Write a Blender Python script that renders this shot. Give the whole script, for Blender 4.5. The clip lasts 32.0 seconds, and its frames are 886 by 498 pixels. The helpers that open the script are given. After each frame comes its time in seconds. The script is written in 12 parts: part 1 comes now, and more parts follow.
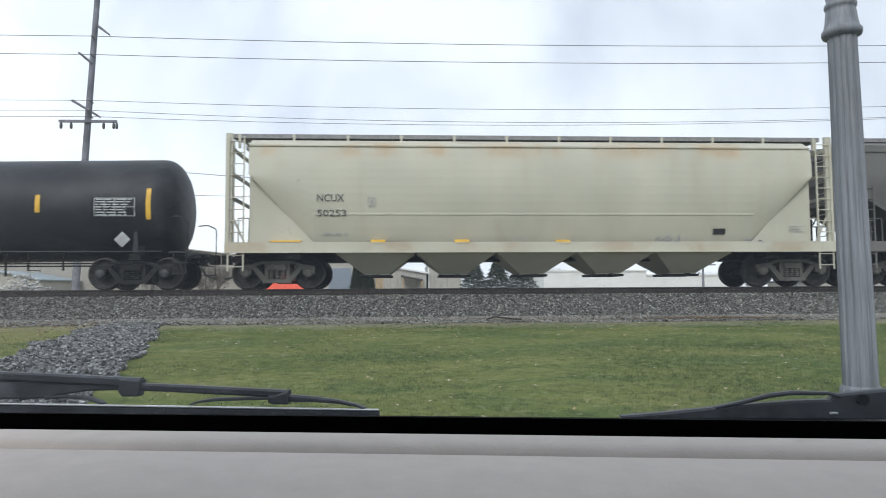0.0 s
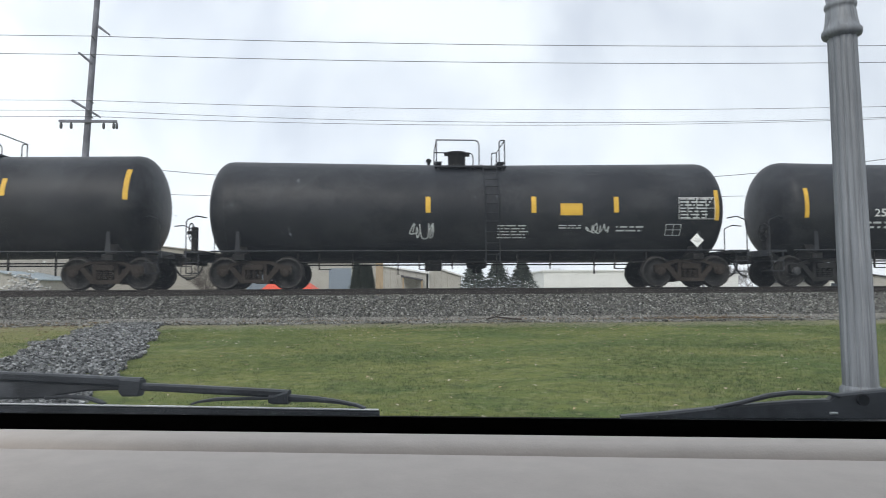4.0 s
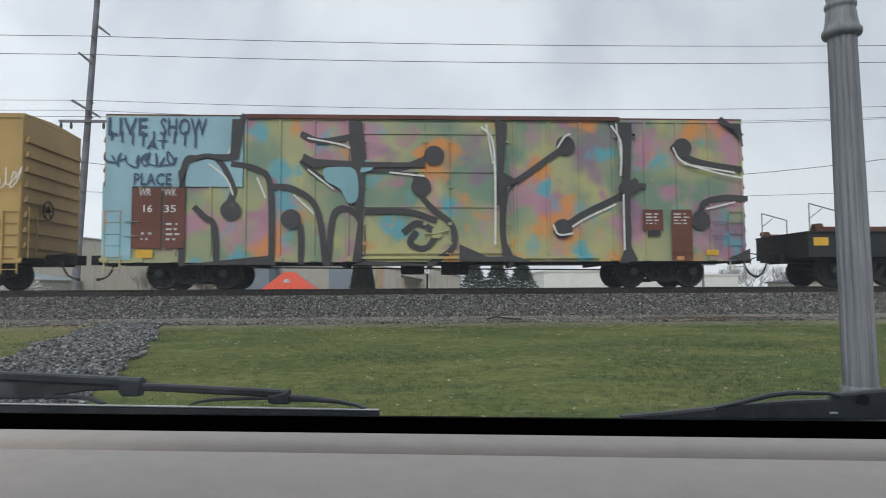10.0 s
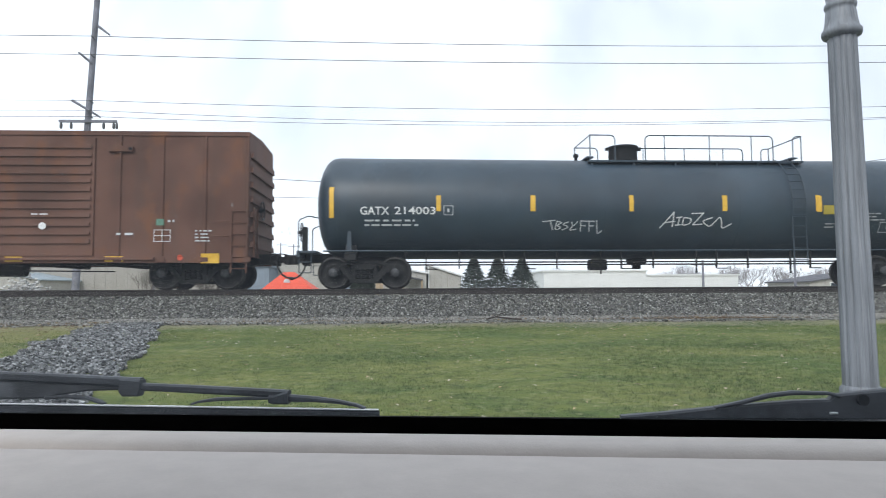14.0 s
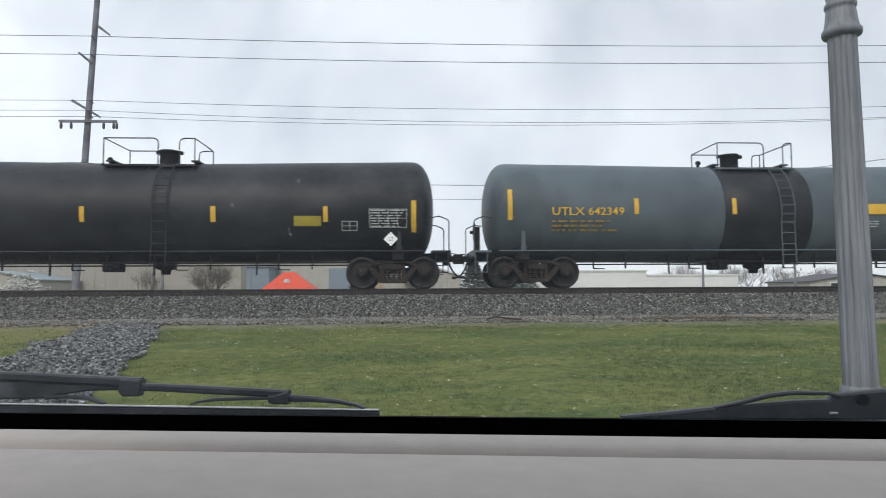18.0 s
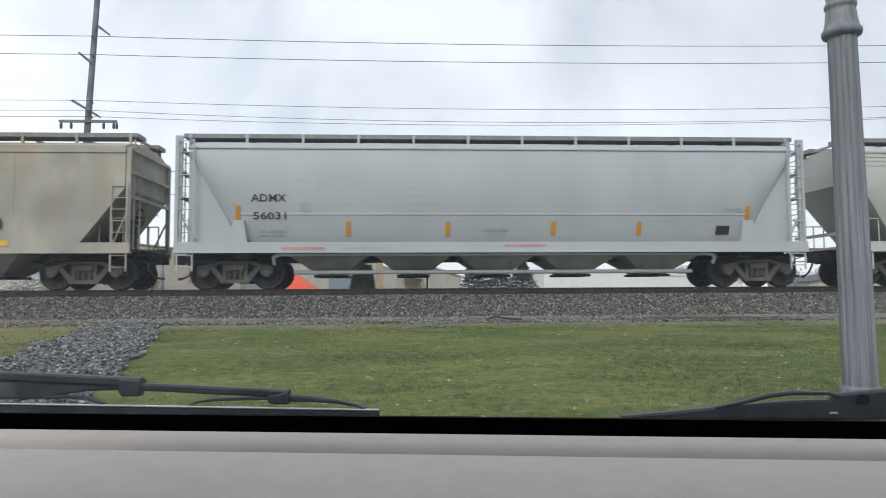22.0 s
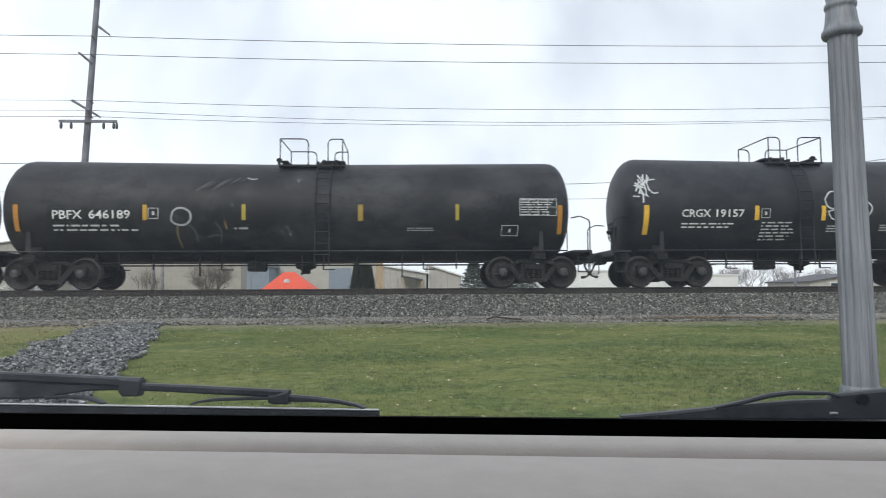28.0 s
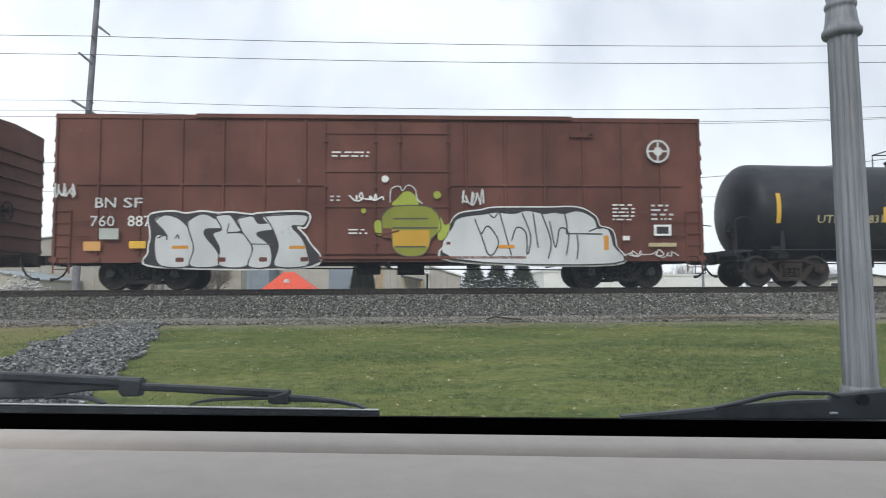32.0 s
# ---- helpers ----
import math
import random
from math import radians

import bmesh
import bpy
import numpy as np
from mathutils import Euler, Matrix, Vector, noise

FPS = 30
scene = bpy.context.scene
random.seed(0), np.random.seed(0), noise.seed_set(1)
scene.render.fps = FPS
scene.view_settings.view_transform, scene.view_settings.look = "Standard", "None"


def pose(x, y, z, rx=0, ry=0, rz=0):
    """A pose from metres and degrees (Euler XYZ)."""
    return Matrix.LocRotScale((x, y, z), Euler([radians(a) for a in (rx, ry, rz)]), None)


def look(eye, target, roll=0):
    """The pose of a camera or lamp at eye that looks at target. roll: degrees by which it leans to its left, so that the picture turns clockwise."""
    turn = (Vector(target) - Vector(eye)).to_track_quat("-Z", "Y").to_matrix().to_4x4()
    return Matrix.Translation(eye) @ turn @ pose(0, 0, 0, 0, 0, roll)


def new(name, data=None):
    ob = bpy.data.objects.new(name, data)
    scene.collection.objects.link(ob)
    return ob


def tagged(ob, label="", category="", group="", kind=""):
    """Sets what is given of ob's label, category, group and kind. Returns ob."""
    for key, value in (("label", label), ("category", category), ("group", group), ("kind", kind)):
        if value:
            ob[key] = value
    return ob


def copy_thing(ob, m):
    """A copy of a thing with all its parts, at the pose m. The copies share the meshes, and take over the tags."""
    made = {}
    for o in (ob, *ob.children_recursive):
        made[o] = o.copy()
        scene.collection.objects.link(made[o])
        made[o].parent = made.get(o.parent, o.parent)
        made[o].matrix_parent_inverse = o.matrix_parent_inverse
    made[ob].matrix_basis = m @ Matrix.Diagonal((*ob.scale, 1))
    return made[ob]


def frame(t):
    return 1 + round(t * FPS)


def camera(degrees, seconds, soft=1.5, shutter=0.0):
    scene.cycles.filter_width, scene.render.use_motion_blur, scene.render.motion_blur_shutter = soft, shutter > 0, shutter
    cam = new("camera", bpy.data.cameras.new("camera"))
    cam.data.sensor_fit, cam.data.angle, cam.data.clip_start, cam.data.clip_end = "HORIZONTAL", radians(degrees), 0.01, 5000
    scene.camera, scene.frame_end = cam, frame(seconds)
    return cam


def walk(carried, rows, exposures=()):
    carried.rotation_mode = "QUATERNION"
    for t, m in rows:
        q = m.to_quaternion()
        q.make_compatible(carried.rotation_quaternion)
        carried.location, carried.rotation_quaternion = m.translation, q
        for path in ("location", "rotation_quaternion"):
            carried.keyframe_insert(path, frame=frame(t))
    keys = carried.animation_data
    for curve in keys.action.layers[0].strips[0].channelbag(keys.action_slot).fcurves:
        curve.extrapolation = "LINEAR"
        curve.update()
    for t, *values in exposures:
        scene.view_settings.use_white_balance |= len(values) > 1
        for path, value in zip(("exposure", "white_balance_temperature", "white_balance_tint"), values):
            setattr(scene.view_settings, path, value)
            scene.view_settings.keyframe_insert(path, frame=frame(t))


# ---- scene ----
from math import cos, pi, sin, sqrt

SECONDS = 32.0
cam = camera(67.87, SECONDS, soft=1.0, shutter=0.06)
EYE = Vector((0.0, 0.0, 1.30))
YAW, PITCH, ROLL = radians(3.0387), radians(3.5879), -0.315
AHEAD = Vector((sin(YAW) * cos(PITCH), cos(YAW) * cos(PITCH), sin(PITCH)))
STILL = look(EYE, EYE + AHEAD, ROLL)
walk(cam, [(0.0, STILL), (SECONDS, STILL)],
     exposures=[(0, 0.37, 6300, 10), (1, 0.39, 6400, 10), (2, 0.44, 6500, 10), (3, 0.36, 6500, 10), (6, 0.31, 6500, 10), (7, 0.19, 6500, 10), (8, 0.18, 6500, 10), (9, 0.05, 6500, 10), (10, -0.05, 6500, 10), (11, 0.43, 6430, 10), (12, 0.60, 6380, 10), (13, 0.60, 6250, 10), (14, 0.59, 6250, 10), (16.5, 0.12, 6450, 10), (17, -0.01, 6500, 10), (18, 0.19, 6500, 10), (19, 0.28, 6500, 10), (20, 0.26, 6500, 10), (21, 0.03, 6500, 10), (22, 0.28, 6500, 10), (23, 0.32, 6500, 10), (24, 0.43, 6500, 10), (25, 0.34, 6500, 10), (28, 0.39, 6470, 10), (29, 0.40, 6500, 10), (30, 0.13, 6500, 10), (31, 0.16, 6500, 10), (32, 0.37, 6500, 10)])

# ---- world and sun: a bright overcast sky ----
world = bpy.data.worlds.new("overcast")
scene.world = world
world.use_nodes = True
wt = world.node_tree
wt.nodes.clear()


def wn(kind, **props):
    n = wt.nodes.new(kind)
    for k, v in props.items():
        if k in n.inputs:
            n.inputs[k].default_value = v
    return n


SUN_EL, SUN_ROT = radians(38), radians(200)
sky = wt.nodes.new("ShaderNodeTexSky")
sky.sky_type, sky.sun_disc = "NISHITA", False
sky.sun_elevation, sky.sun_rotation = SUN_EL, SUN_ROT
sky.air_density, sky.dust_density, sky.ozone_density = 1.0, 4.0, 1.0
puffs = wn("ShaderNodeTexNoise", Scale=3.4, Detail=7.0, Roughness=0.58, Distortion=0.35)
ramp = wt.nodes.new("ShaderNodeValToRGB")
ramp.color_ramp.elements[0].position, ramp.color_ramp.elements[0].color = 0.36, (6.95, 7.5, 8.4, 1)
ramp.color_ramp.elements[1].position, ramp.color_ramp.elements[1].color = 0.60, (9.6, 10.15, 10.75, 1)
mix = wt.nodes.new("ShaderNodeMixRGB")
mix.inputs[0].default_value = 0.88
back = wn("ShaderNodeBackground", Strength=0.1)
wout = wt.nodes.new("ShaderNodeOutputWorld")
wt.links.new(puffs.outputs[0], ramp.inputs[0])
wt.links.new(sky.outputs[0], mix.inputs[1])
wide, axes = wt.nodes.new("ShaderNodeTexCoord"), wt.nodes.new("ShaderNodeSeparateXYZ")
slope = wn("ShaderNodeMapRange")
for k, v in enumerate((-0.6, 0.7, 1.05, 0.84)):
    slope.inputs[1 + k].default_value = v
shade = wt.nodes.new("ShaderNodeMixRGB")
shade.blend_type = "MULTIPLY"
shade.inputs[0].default_value = 1.0
wt.links.new(wide.outputs["Generated"], axes.inputs[0])
wt.links.new(axes.outputs[0], slope.inputs[0])
wt.links.new(ramp.outputs[0], shade.inputs[1])
wt.links.new(slope.outputs[0], shade.inputs[2])
wt.links.new(shade.outputs[0], mix.inputs[2])
wt.links.new(mix.outputs[0], back.inputs[0])
wt.links.new(back.outputs[0], wout.inputs[0])
sun = new("sun", bpy.data.lights.new("sun", "SUN"))
sun.data.energy, sun.data.angle, sun.data.color = 1.15, radians(25), (1.0, 0.96, 0.9)
TO_SUN = Vector((sin(SUN_ROT) * cos(SUN_EL), cos(SUN_ROT) * cos(SUN_EL), sin(SUN_EL)))
sun.matrix_basis = look(TO_SUN * 90, (0, 0, 0))

# ---- materials ----
MATS = {}


def nodes_of(name):
    m = bpy.data.materials.new(name)
    m.use_nodes = True
    t = m.node_tree
    return m, t, t.nodes["Principled BSDF"]


def noise_node(t, scale, detail=4.0, rough=0.55, stretch=(1, 1, 1), coords="Object", shift=(0, 0, 0)):
    tc = t.nodes.new("ShaderNodeTexCoord")
    mp = t.nodes.new("ShaderNodeMapping")
    mp.inputs["Scale"].default_value, mp.inputs["Location"].default_value = stretch, shift
    n = t.nodes.new("ShaderNodeTexNoise")
    n.inputs["Scale"].default_value, n.inputs["Detail"].default_value, n.inputs["Roughness"].default_value = scale, detail, rough
    t.links.new(tc.outputs[coords], mp.inputs[0])
    t.links.new(mp.outputs[0], n.inputs["Vector"])
    return n


def ramped(t, source, lo, hi, a=0.0, b=1.0):
    r = t.nodes.new("ShaderNodeMapRange")
    for k, v in zip((1, 2, 3, 4), (lo, hi, a, b)):
        r.inputs[k].default_value = v
    t.links.new(source, r.inputs[0])
    return r.outputs[0]


def mixed(t, factor, a, b):
    m = t.nodes.new("ShaderNodeMixRGB")
    for i, v in ((0, factor), (1, a), (2, b)):
        if hasattr(v, "links") or hasattr(v, "is_linked"):
            t.links.new(v, m.inputs[i])
        elif i == 0:
            m.inputs[0].default_value = v
        else:
            m.inputs[i].default_value = (*v, 1)
    return m.outputs[0]


def bumped(t, bsdf, source, strength, distance=0.02):
    b = t.nodes.new("ShaderNodeBump")
    b.inputs["Strength"].default_value, b.inputs["Distance"].default_value = strength, distance
    t.links.new(source, b.inputs["Height"])
    t.links.new(b.outputs[0], bsdf.inputs["Normal"])


def paint(name, color, rough=0.5, dirt=0.35, grime=(0.05, 0.045, 0.04), rust=0.0, spec=0.4, fade=0.25, dust=0.0):
    """Weathered paint: faded patches, streaks running down, fine grain, rust spots."""
    if name in MATS:
        return MATS[name]
    m, t, b = nodes_of(name)
    big = noise_node(t, 0.55, 5.0)
    streak = noise_node(t, 1.0, 3.0, 0.55, (2.6, 2.6, 0.22))
    grain = noise_node(t, 30.0, 3.0)
    light = tuple(min(1.0, c * (1 + fade) + 0.02 * fade) for c in color)
    dark = tuple(c * (1 - fade) for c in color)
    base = mixed(t, ramped(t, big.outputs[0], 0.35, 0.65), dark, light)
    base = mixed(t, ramped(t, streak.outputs[0], 0.48, 0.78, 0.0, dirt), base, grime)
    if dust > 0:
        film = noise_node(t, 0.8, 9.0, 0.66, (0.7, 1.0, 1.3), shift=(5, 1, 3))
        base = mixed(t, ramped(t, film.outputs[0], 0.46, 0.72, 0.0, dust), base, (0.17, 0.175, 0.18))
    if rust > 0:
        spots = noise_node(t, 1.3, 8.0, 0.62, (1.0, 1.0, 0.6))
        base = mixed(t, ramped(t, spots.outputs[0], 0.62 - 0.18 * rust, 0.72, 0.0, min(1.0, rust * 1.3)), base, (0.21, 0.085, 0.035))
    t.links.new(base, b.inputs["Base Color"])
    t.links.new(ramped(t, grain.outputs[0], 0.3, 0.7, max(0.05, rough - 0.05), min(1, rough + 0.05)), b.inputs["Roughness"])
    b.inputs["Specular IOR Level"].default_value = spec
    bumped(t, b, grain.outputs[0], 0.012, 0.01)
    MATS[name] = m
    return m


def plain(name, color, rough=0.6, metal=0.0, vary=0.2, scale=8.0, spec=0.4):
    if name in MATS:
        return MATS[name]
    m, t, b = nodes_of(name)
    n1, n2 = noise_node(t, scale, 4.0), noise_node(t, scale * 9, 3.0)
    c1 = mixed(t, ramped(t, n1.outputs[0], 0.3, 0.7), tuple(c * (1 - vary) for c in color), tuple(min(1, c * (1 + vary)) for c in color))
    c2 = mixed(t, ramped(t, n2.outputs[0], 0.45, 0.75, 0, vary), c1, tuple(c * 0.5 for c in color))
    t.links.new(c2, b.inputs["Base Color"])
    b.inputs["Roughness"].default_value, b.inputs["Metallic"].default_value = rough, metal
    b.inputs["Specular IOR Level"].default_value = spec
    bumped(t, b, n2.outputs[0], 0.08, 0.01)
    MATS[name] = m
    return m


def random_tint(name, colors, rough=0.85, per="Random Per Island"):
    """Pieces that differ one by one: a colour picked for each island of the mesh."""
    m, t, b = nodes_of(name)
    g = t.nodes.new("ShaderNodeNewGeometry")
    r = t.nodes.new("ShaderNodeValToRGB")
    r.color_ramp.interpolation = "LINEAR"
    els = r.color_ramp.elements
    while len(els) < len(colors):
        els.new(0.5)
    for i, c in enumerate(colors):
        els[i].position, els[i].color = i / (len(colors) - 1), (*c, 1)
    t.links.new(g.outputs[per], r.inputs[0])
    n = noise_node(t, 25.0, 3.0)
    c = mixed(t, ramped(t, n.outputs[0], 0.4, 0.7, 0, 0.5), r.outputs[0], tuple(v * 0.55 for v in colors[0]))
    t.links.new(c, b.inputs["Base Color"])
    b.inputs["Roughness"].default_value = rough
    b.inputs["Specular IOR Level"].default_value = 0.25
    MATS[name] = m
    return m


def glass(name, tint=(0.9, 0.95, 0.95), film=0.0, shine=0.045):
    """Clear glass; film: how much of each face is veiled by a thin film of dust that scatters the daylight, also in
    place of reflected glare.
    """
    m, t, b = nodes_of(name)
    tr, gl = t.nodes.new("ShaderNodeBsdfTransparent"), t.nodes.new("ShaderNodeBsdfGlossy")
    fr, mx = t.nodes.new("ShaderNodeLayerWeight"), t.nodes.new("ShaderNodeMixShader")
    tr.inputs[0].default_value = (*tint, 1)
    gl.inputs["Roughness"].default_value = 0.02
    fr.inputs["Blend"].default_value = 0.5
    steep, gloss = t.nodes.new("ShaderNodeMath"), t.nodes.new("ShaderNodeMath")
    steep.operation, gloss.operation = "POWER", "MULTIPLY_ADD"
    steep.inputs[1].default_value = 5.0
    gloss.inputs[1].default_value, gloss.inputs[2].default_value = 1 - shine, shine
    t.links.new(fr.outputs["Facing"], steep.inputs[0])
    t.links.new(steep.outputs[0], gloss.inputs[0])
    t.links.new(gloss.outputs[0], mx.inputs[0])
    dust, veil = t.nodes.new("ShaderNodeBsdfTranslucent"), t.nodes.new("ShaderNodeMixShader")
    dust.inputs[0].default_value = (0.74, 0.81, 0.90, 1)
    veil.inputs[0].default_value = film
    t.links.new(tr.outputs[0], veil.inputs[1])
    t.links.new(dust.outputs[0], veil.inputs[2])
    t.links.new(veil.outputs[0], mx.inputs[1])
    t.links.new(gl.outputs[0], mx.inputs[2])
    t.links.new(mx.outputs[0], t.nodes["Material Output"].inputs[0])
    return m


# ---- mesh tools ----
class Shape:
    """Gathers the vertices and faces of one mesh."""

    def __init__(self):
        self.v, self.f, self.smooth = [], [], []

    def add(self, verts, faces, smooth=False):
        o = len(self.v)
        self.v.extend(verts)
        self.f.extend(tuple(i + o for i in f) for f in faces)
        self.smooth.extend([smooth] * len(faces))
        return self

    def box(self, x0, x1, y0, y1, z0, z1, bevel=0.0):
        if bevel:
            b = bevel
            return self.prism([(x0 + b, z0), (x1 - b, z0), (x1, z0 + b), (x1, z1 - b), (x1 - b, z1), (x0 + b, z1), (x0, z1 - b), (x0, z0 + b)], "y", y0, y1)
        p = [(x, y, z) for x in (x0, x1) for y in (y0, y1) for z in (z0, z1)]
        return self.add(p, [(0, 1, 3, 2), (4, 6, 7, 5), (0, 4, 5, 1), (2, 3, 7, 6), (0, 2, 6, 4), (1, 5, 7, 3)])

    def prism(self, poly, axis, a0, a1, smooth=False):
        put = {"x": lambda p, a: (a, p[0], p[1]), "y": lambda p, a: (p[0], a, p[1]), "z": lambda p, a: (p[0], p[1], a)}[axis]
        n = len(poly)
        v = [put(p, a0) for p in poly] + [put(p, a1) for p in poly]
        f = [(i, (i + 1) % n, (i + 1) % n + n, i + n) for i in range(n)]
        self.add(v, f, smooth)
        return self.add(v, [tuple(range(n)), tuple(range(2 * n - 1, n - 1, -1))])

    def rod(self, p0, p1, r, n=6, r1=None, caps=True):
        p0, p1 = Vector(p0), Vector(p1)
        d = (p1 - p0).normalized()
        a = d.orthogonal().normalized()
        b = d.cross(a)
        r1 = r if r1 is None else r1
        v = []
        for p, q in ((p0, r), (p1, r1)):
            v += [tuple(p + (a * cos(2 * pi * i / n) + b * sin(2 * pi * i / n)) * q) for i in range(n)]
        self.add(v, [(i, (i + 1) % n, (i + 1) % n + n, i + n) for i in range(n)], n > 4)
        if caps:
            self.add(v, [tuple(range(n - 1, -1, -1)), tuple(range(n, 2 * n))])
        return self

    def pipe(self, points, r, n=6):
        for a, b in zip(points, points[1:]):
            self.rod(a, b, r, n)
        return self

    def rings(self, rings, closed_ends=True, smooth=True):
        n = len(rings[0])
        v = [p for ring in rings for p in ring]
        f = []
        for k in range(len(rings) - 1):
            o = k * n
            f += [(o + i, o + (i + 1) % n, o + (i + 1) % n + n, o + i + n) for i in range(n)]
        self.add(v, f, smooth)
        if closed_ends:
            self.add(v, [tuple(range(n - 1, -1, -1)), tuple(range(len(v) - n, len(v)))])
        return self

    def lathe(self, profile, axis="z", at=(0, 0, 0), n=20, wave=None, smooth=True):
        """profile: (radius, place along the axis) from one end to the other."""
        rings = []
        for r, h in profile:
            ring = []
            for i in range(n):
                a = 2 * pi * i / n
                q = r * (wave(a) if wave else 1.0)
                c, s = q * cos(a), q * sin(a)
                p = {"z": (c, s, h), "x": (h, c, s), "y": (s, h, c)}[axis]
                ring.append((p[0] + at[0], p[1] + at[1], p[2] + at[2]))
            rings.append(ring)
        return self.rings(rings, True, smooth)

    def mesh(self, name):
        me = bpy.data.meshes.new(name)
        me.from_pydata(self.v, [], self.f)
        me.polygons.foreach_set("use_smooth", self.smooth)
        me.update()
        return me


def part(name, shape, material, parent=None, label="", at=None):
    """One mesh object, under a thing or a part, or by itself."""
    me = shape if isinstance(shape, bpy.types.Mesh) else shape.mesh(name)
    if not me.materials:
        me.materials.append(material)
    ob = new(name, me)
    if parent is not None:
        ob.parent = parent
    if at is not None:
        ob.matrix_basis = at
    if label:
        ob["label"] = label
    return ob


def thing(name, label, category, group="", at=None):
    ob = new(name)
    if at is not None:
        ob.matrix_basis = at
    return tagged(ob, label, category, group)


def big_mesh(name, verts, tris, material, smooth=False):
    """A mesh from arrays, quick for many small pieces."""
    me = bpy.data.meshes.new(name)
    k = tris.shape[1]
    me.vertices.add(len(verts))
    me.vertices.foreach_set("co", np.ascontiguousarray(verts, dtype=np.float32).ravel())
    me.loops.add(tris.size)
    me.loops.foreach_set("vertex_index", np.ascontiguousarray(tris, dtype=np.int32).ravel())
    me.polygons.add(len(tris))
    me.polygons.foreach_set("loop_start", np.arange(0, tris.size, k, dtype=np.int32))
    me.polygons.foreach_set("use_smooth", np.full(len(tris), smooth))
    me.update(calc_edges=True)
    me.materials.append(material)
    return me


def lettering(text, height, bold=0.0, spacing=1.0, slant=0.0):
    """Flat letters as (x, z) points and faces; the baseline at 0, starting at x = 0."""
    cu = bpy.data.curves.new("letters", "FONT")
    cu.body, cu.size, cu.offset, cu.space_character, cu.shear = text, height / 0.7, bold, spacing, slant
    cu.resolution_u = 2
    ob = bpy.data.objects.new("letters", cu)
    me = ob.to_mesh()
    v = [(p.co.x, p.co.y) for p in me.vertices]
    f = [tuple(p.vertices) for p in me.polygons]
    ob.to_mesh_clear()
    bpy.data.objects.remove(ob)
    bpy.data.curves.remove(cu)
    return v, f

# ---- shared materials ----
TRUCK = paint("cast_steel_grime", (0.012, 0.012, 0.012), 0.78, 0.4, (0.026, 0.024, 0.022), spec=0.2)
WHEELMAT = plain("rolled_steel_wheel", (0.016, 0.0155, 0.0155), 0.65, 0.1, 0.3, 6)
CAPMAT = plain("bearing_cap_blue_grey", (0.048, 0.05, 0.054), 0.55, 0.1)
UNDER = paint("underframe_black", (0.014, 0.014, 0.0145), 0.78, 0.4, (0.03, 0.025, 0.021), spec=0.2)
HOSE = plain("rubber_hose", (0.045, 0.045, 0.045), 0.7)
YELLOW = plain("reflector_yellow", (0.66, 0.40, 0.045), 0.5, 0, 0.12, 5)
WHITE = plain("stencil_white", (0.66, 0.67, 0.67), 0.6, 0, 0.12, 5)
GREYINK = plain("stencil_grey", (0.33, 0.34, 0.35), 0.6, 0, 0.2, 5)
DARKINK = plain("stencil_black", (0.025, 0.025, 0.03), 0.6, 0, 0.12, 5)
DIMYELLOW = plain("stencil_dim_yellow", (0.3, 0.2, 0.04), 0.6, 0, 0.2, 5)
PALE = plain("stencil_pale", (0.5, 0.52, 0.53), 0.6, 0, 0.2, 5)
PLACARD = plain("placard_white", (0.86, 0.87, 0.87), 0.5, 0, 0.05, 5)
INKS = dict(Y=YELLOW, W=WHITE, K=DARKINK, G=GREYINK, D=DIMYELLOW, P=PALE)
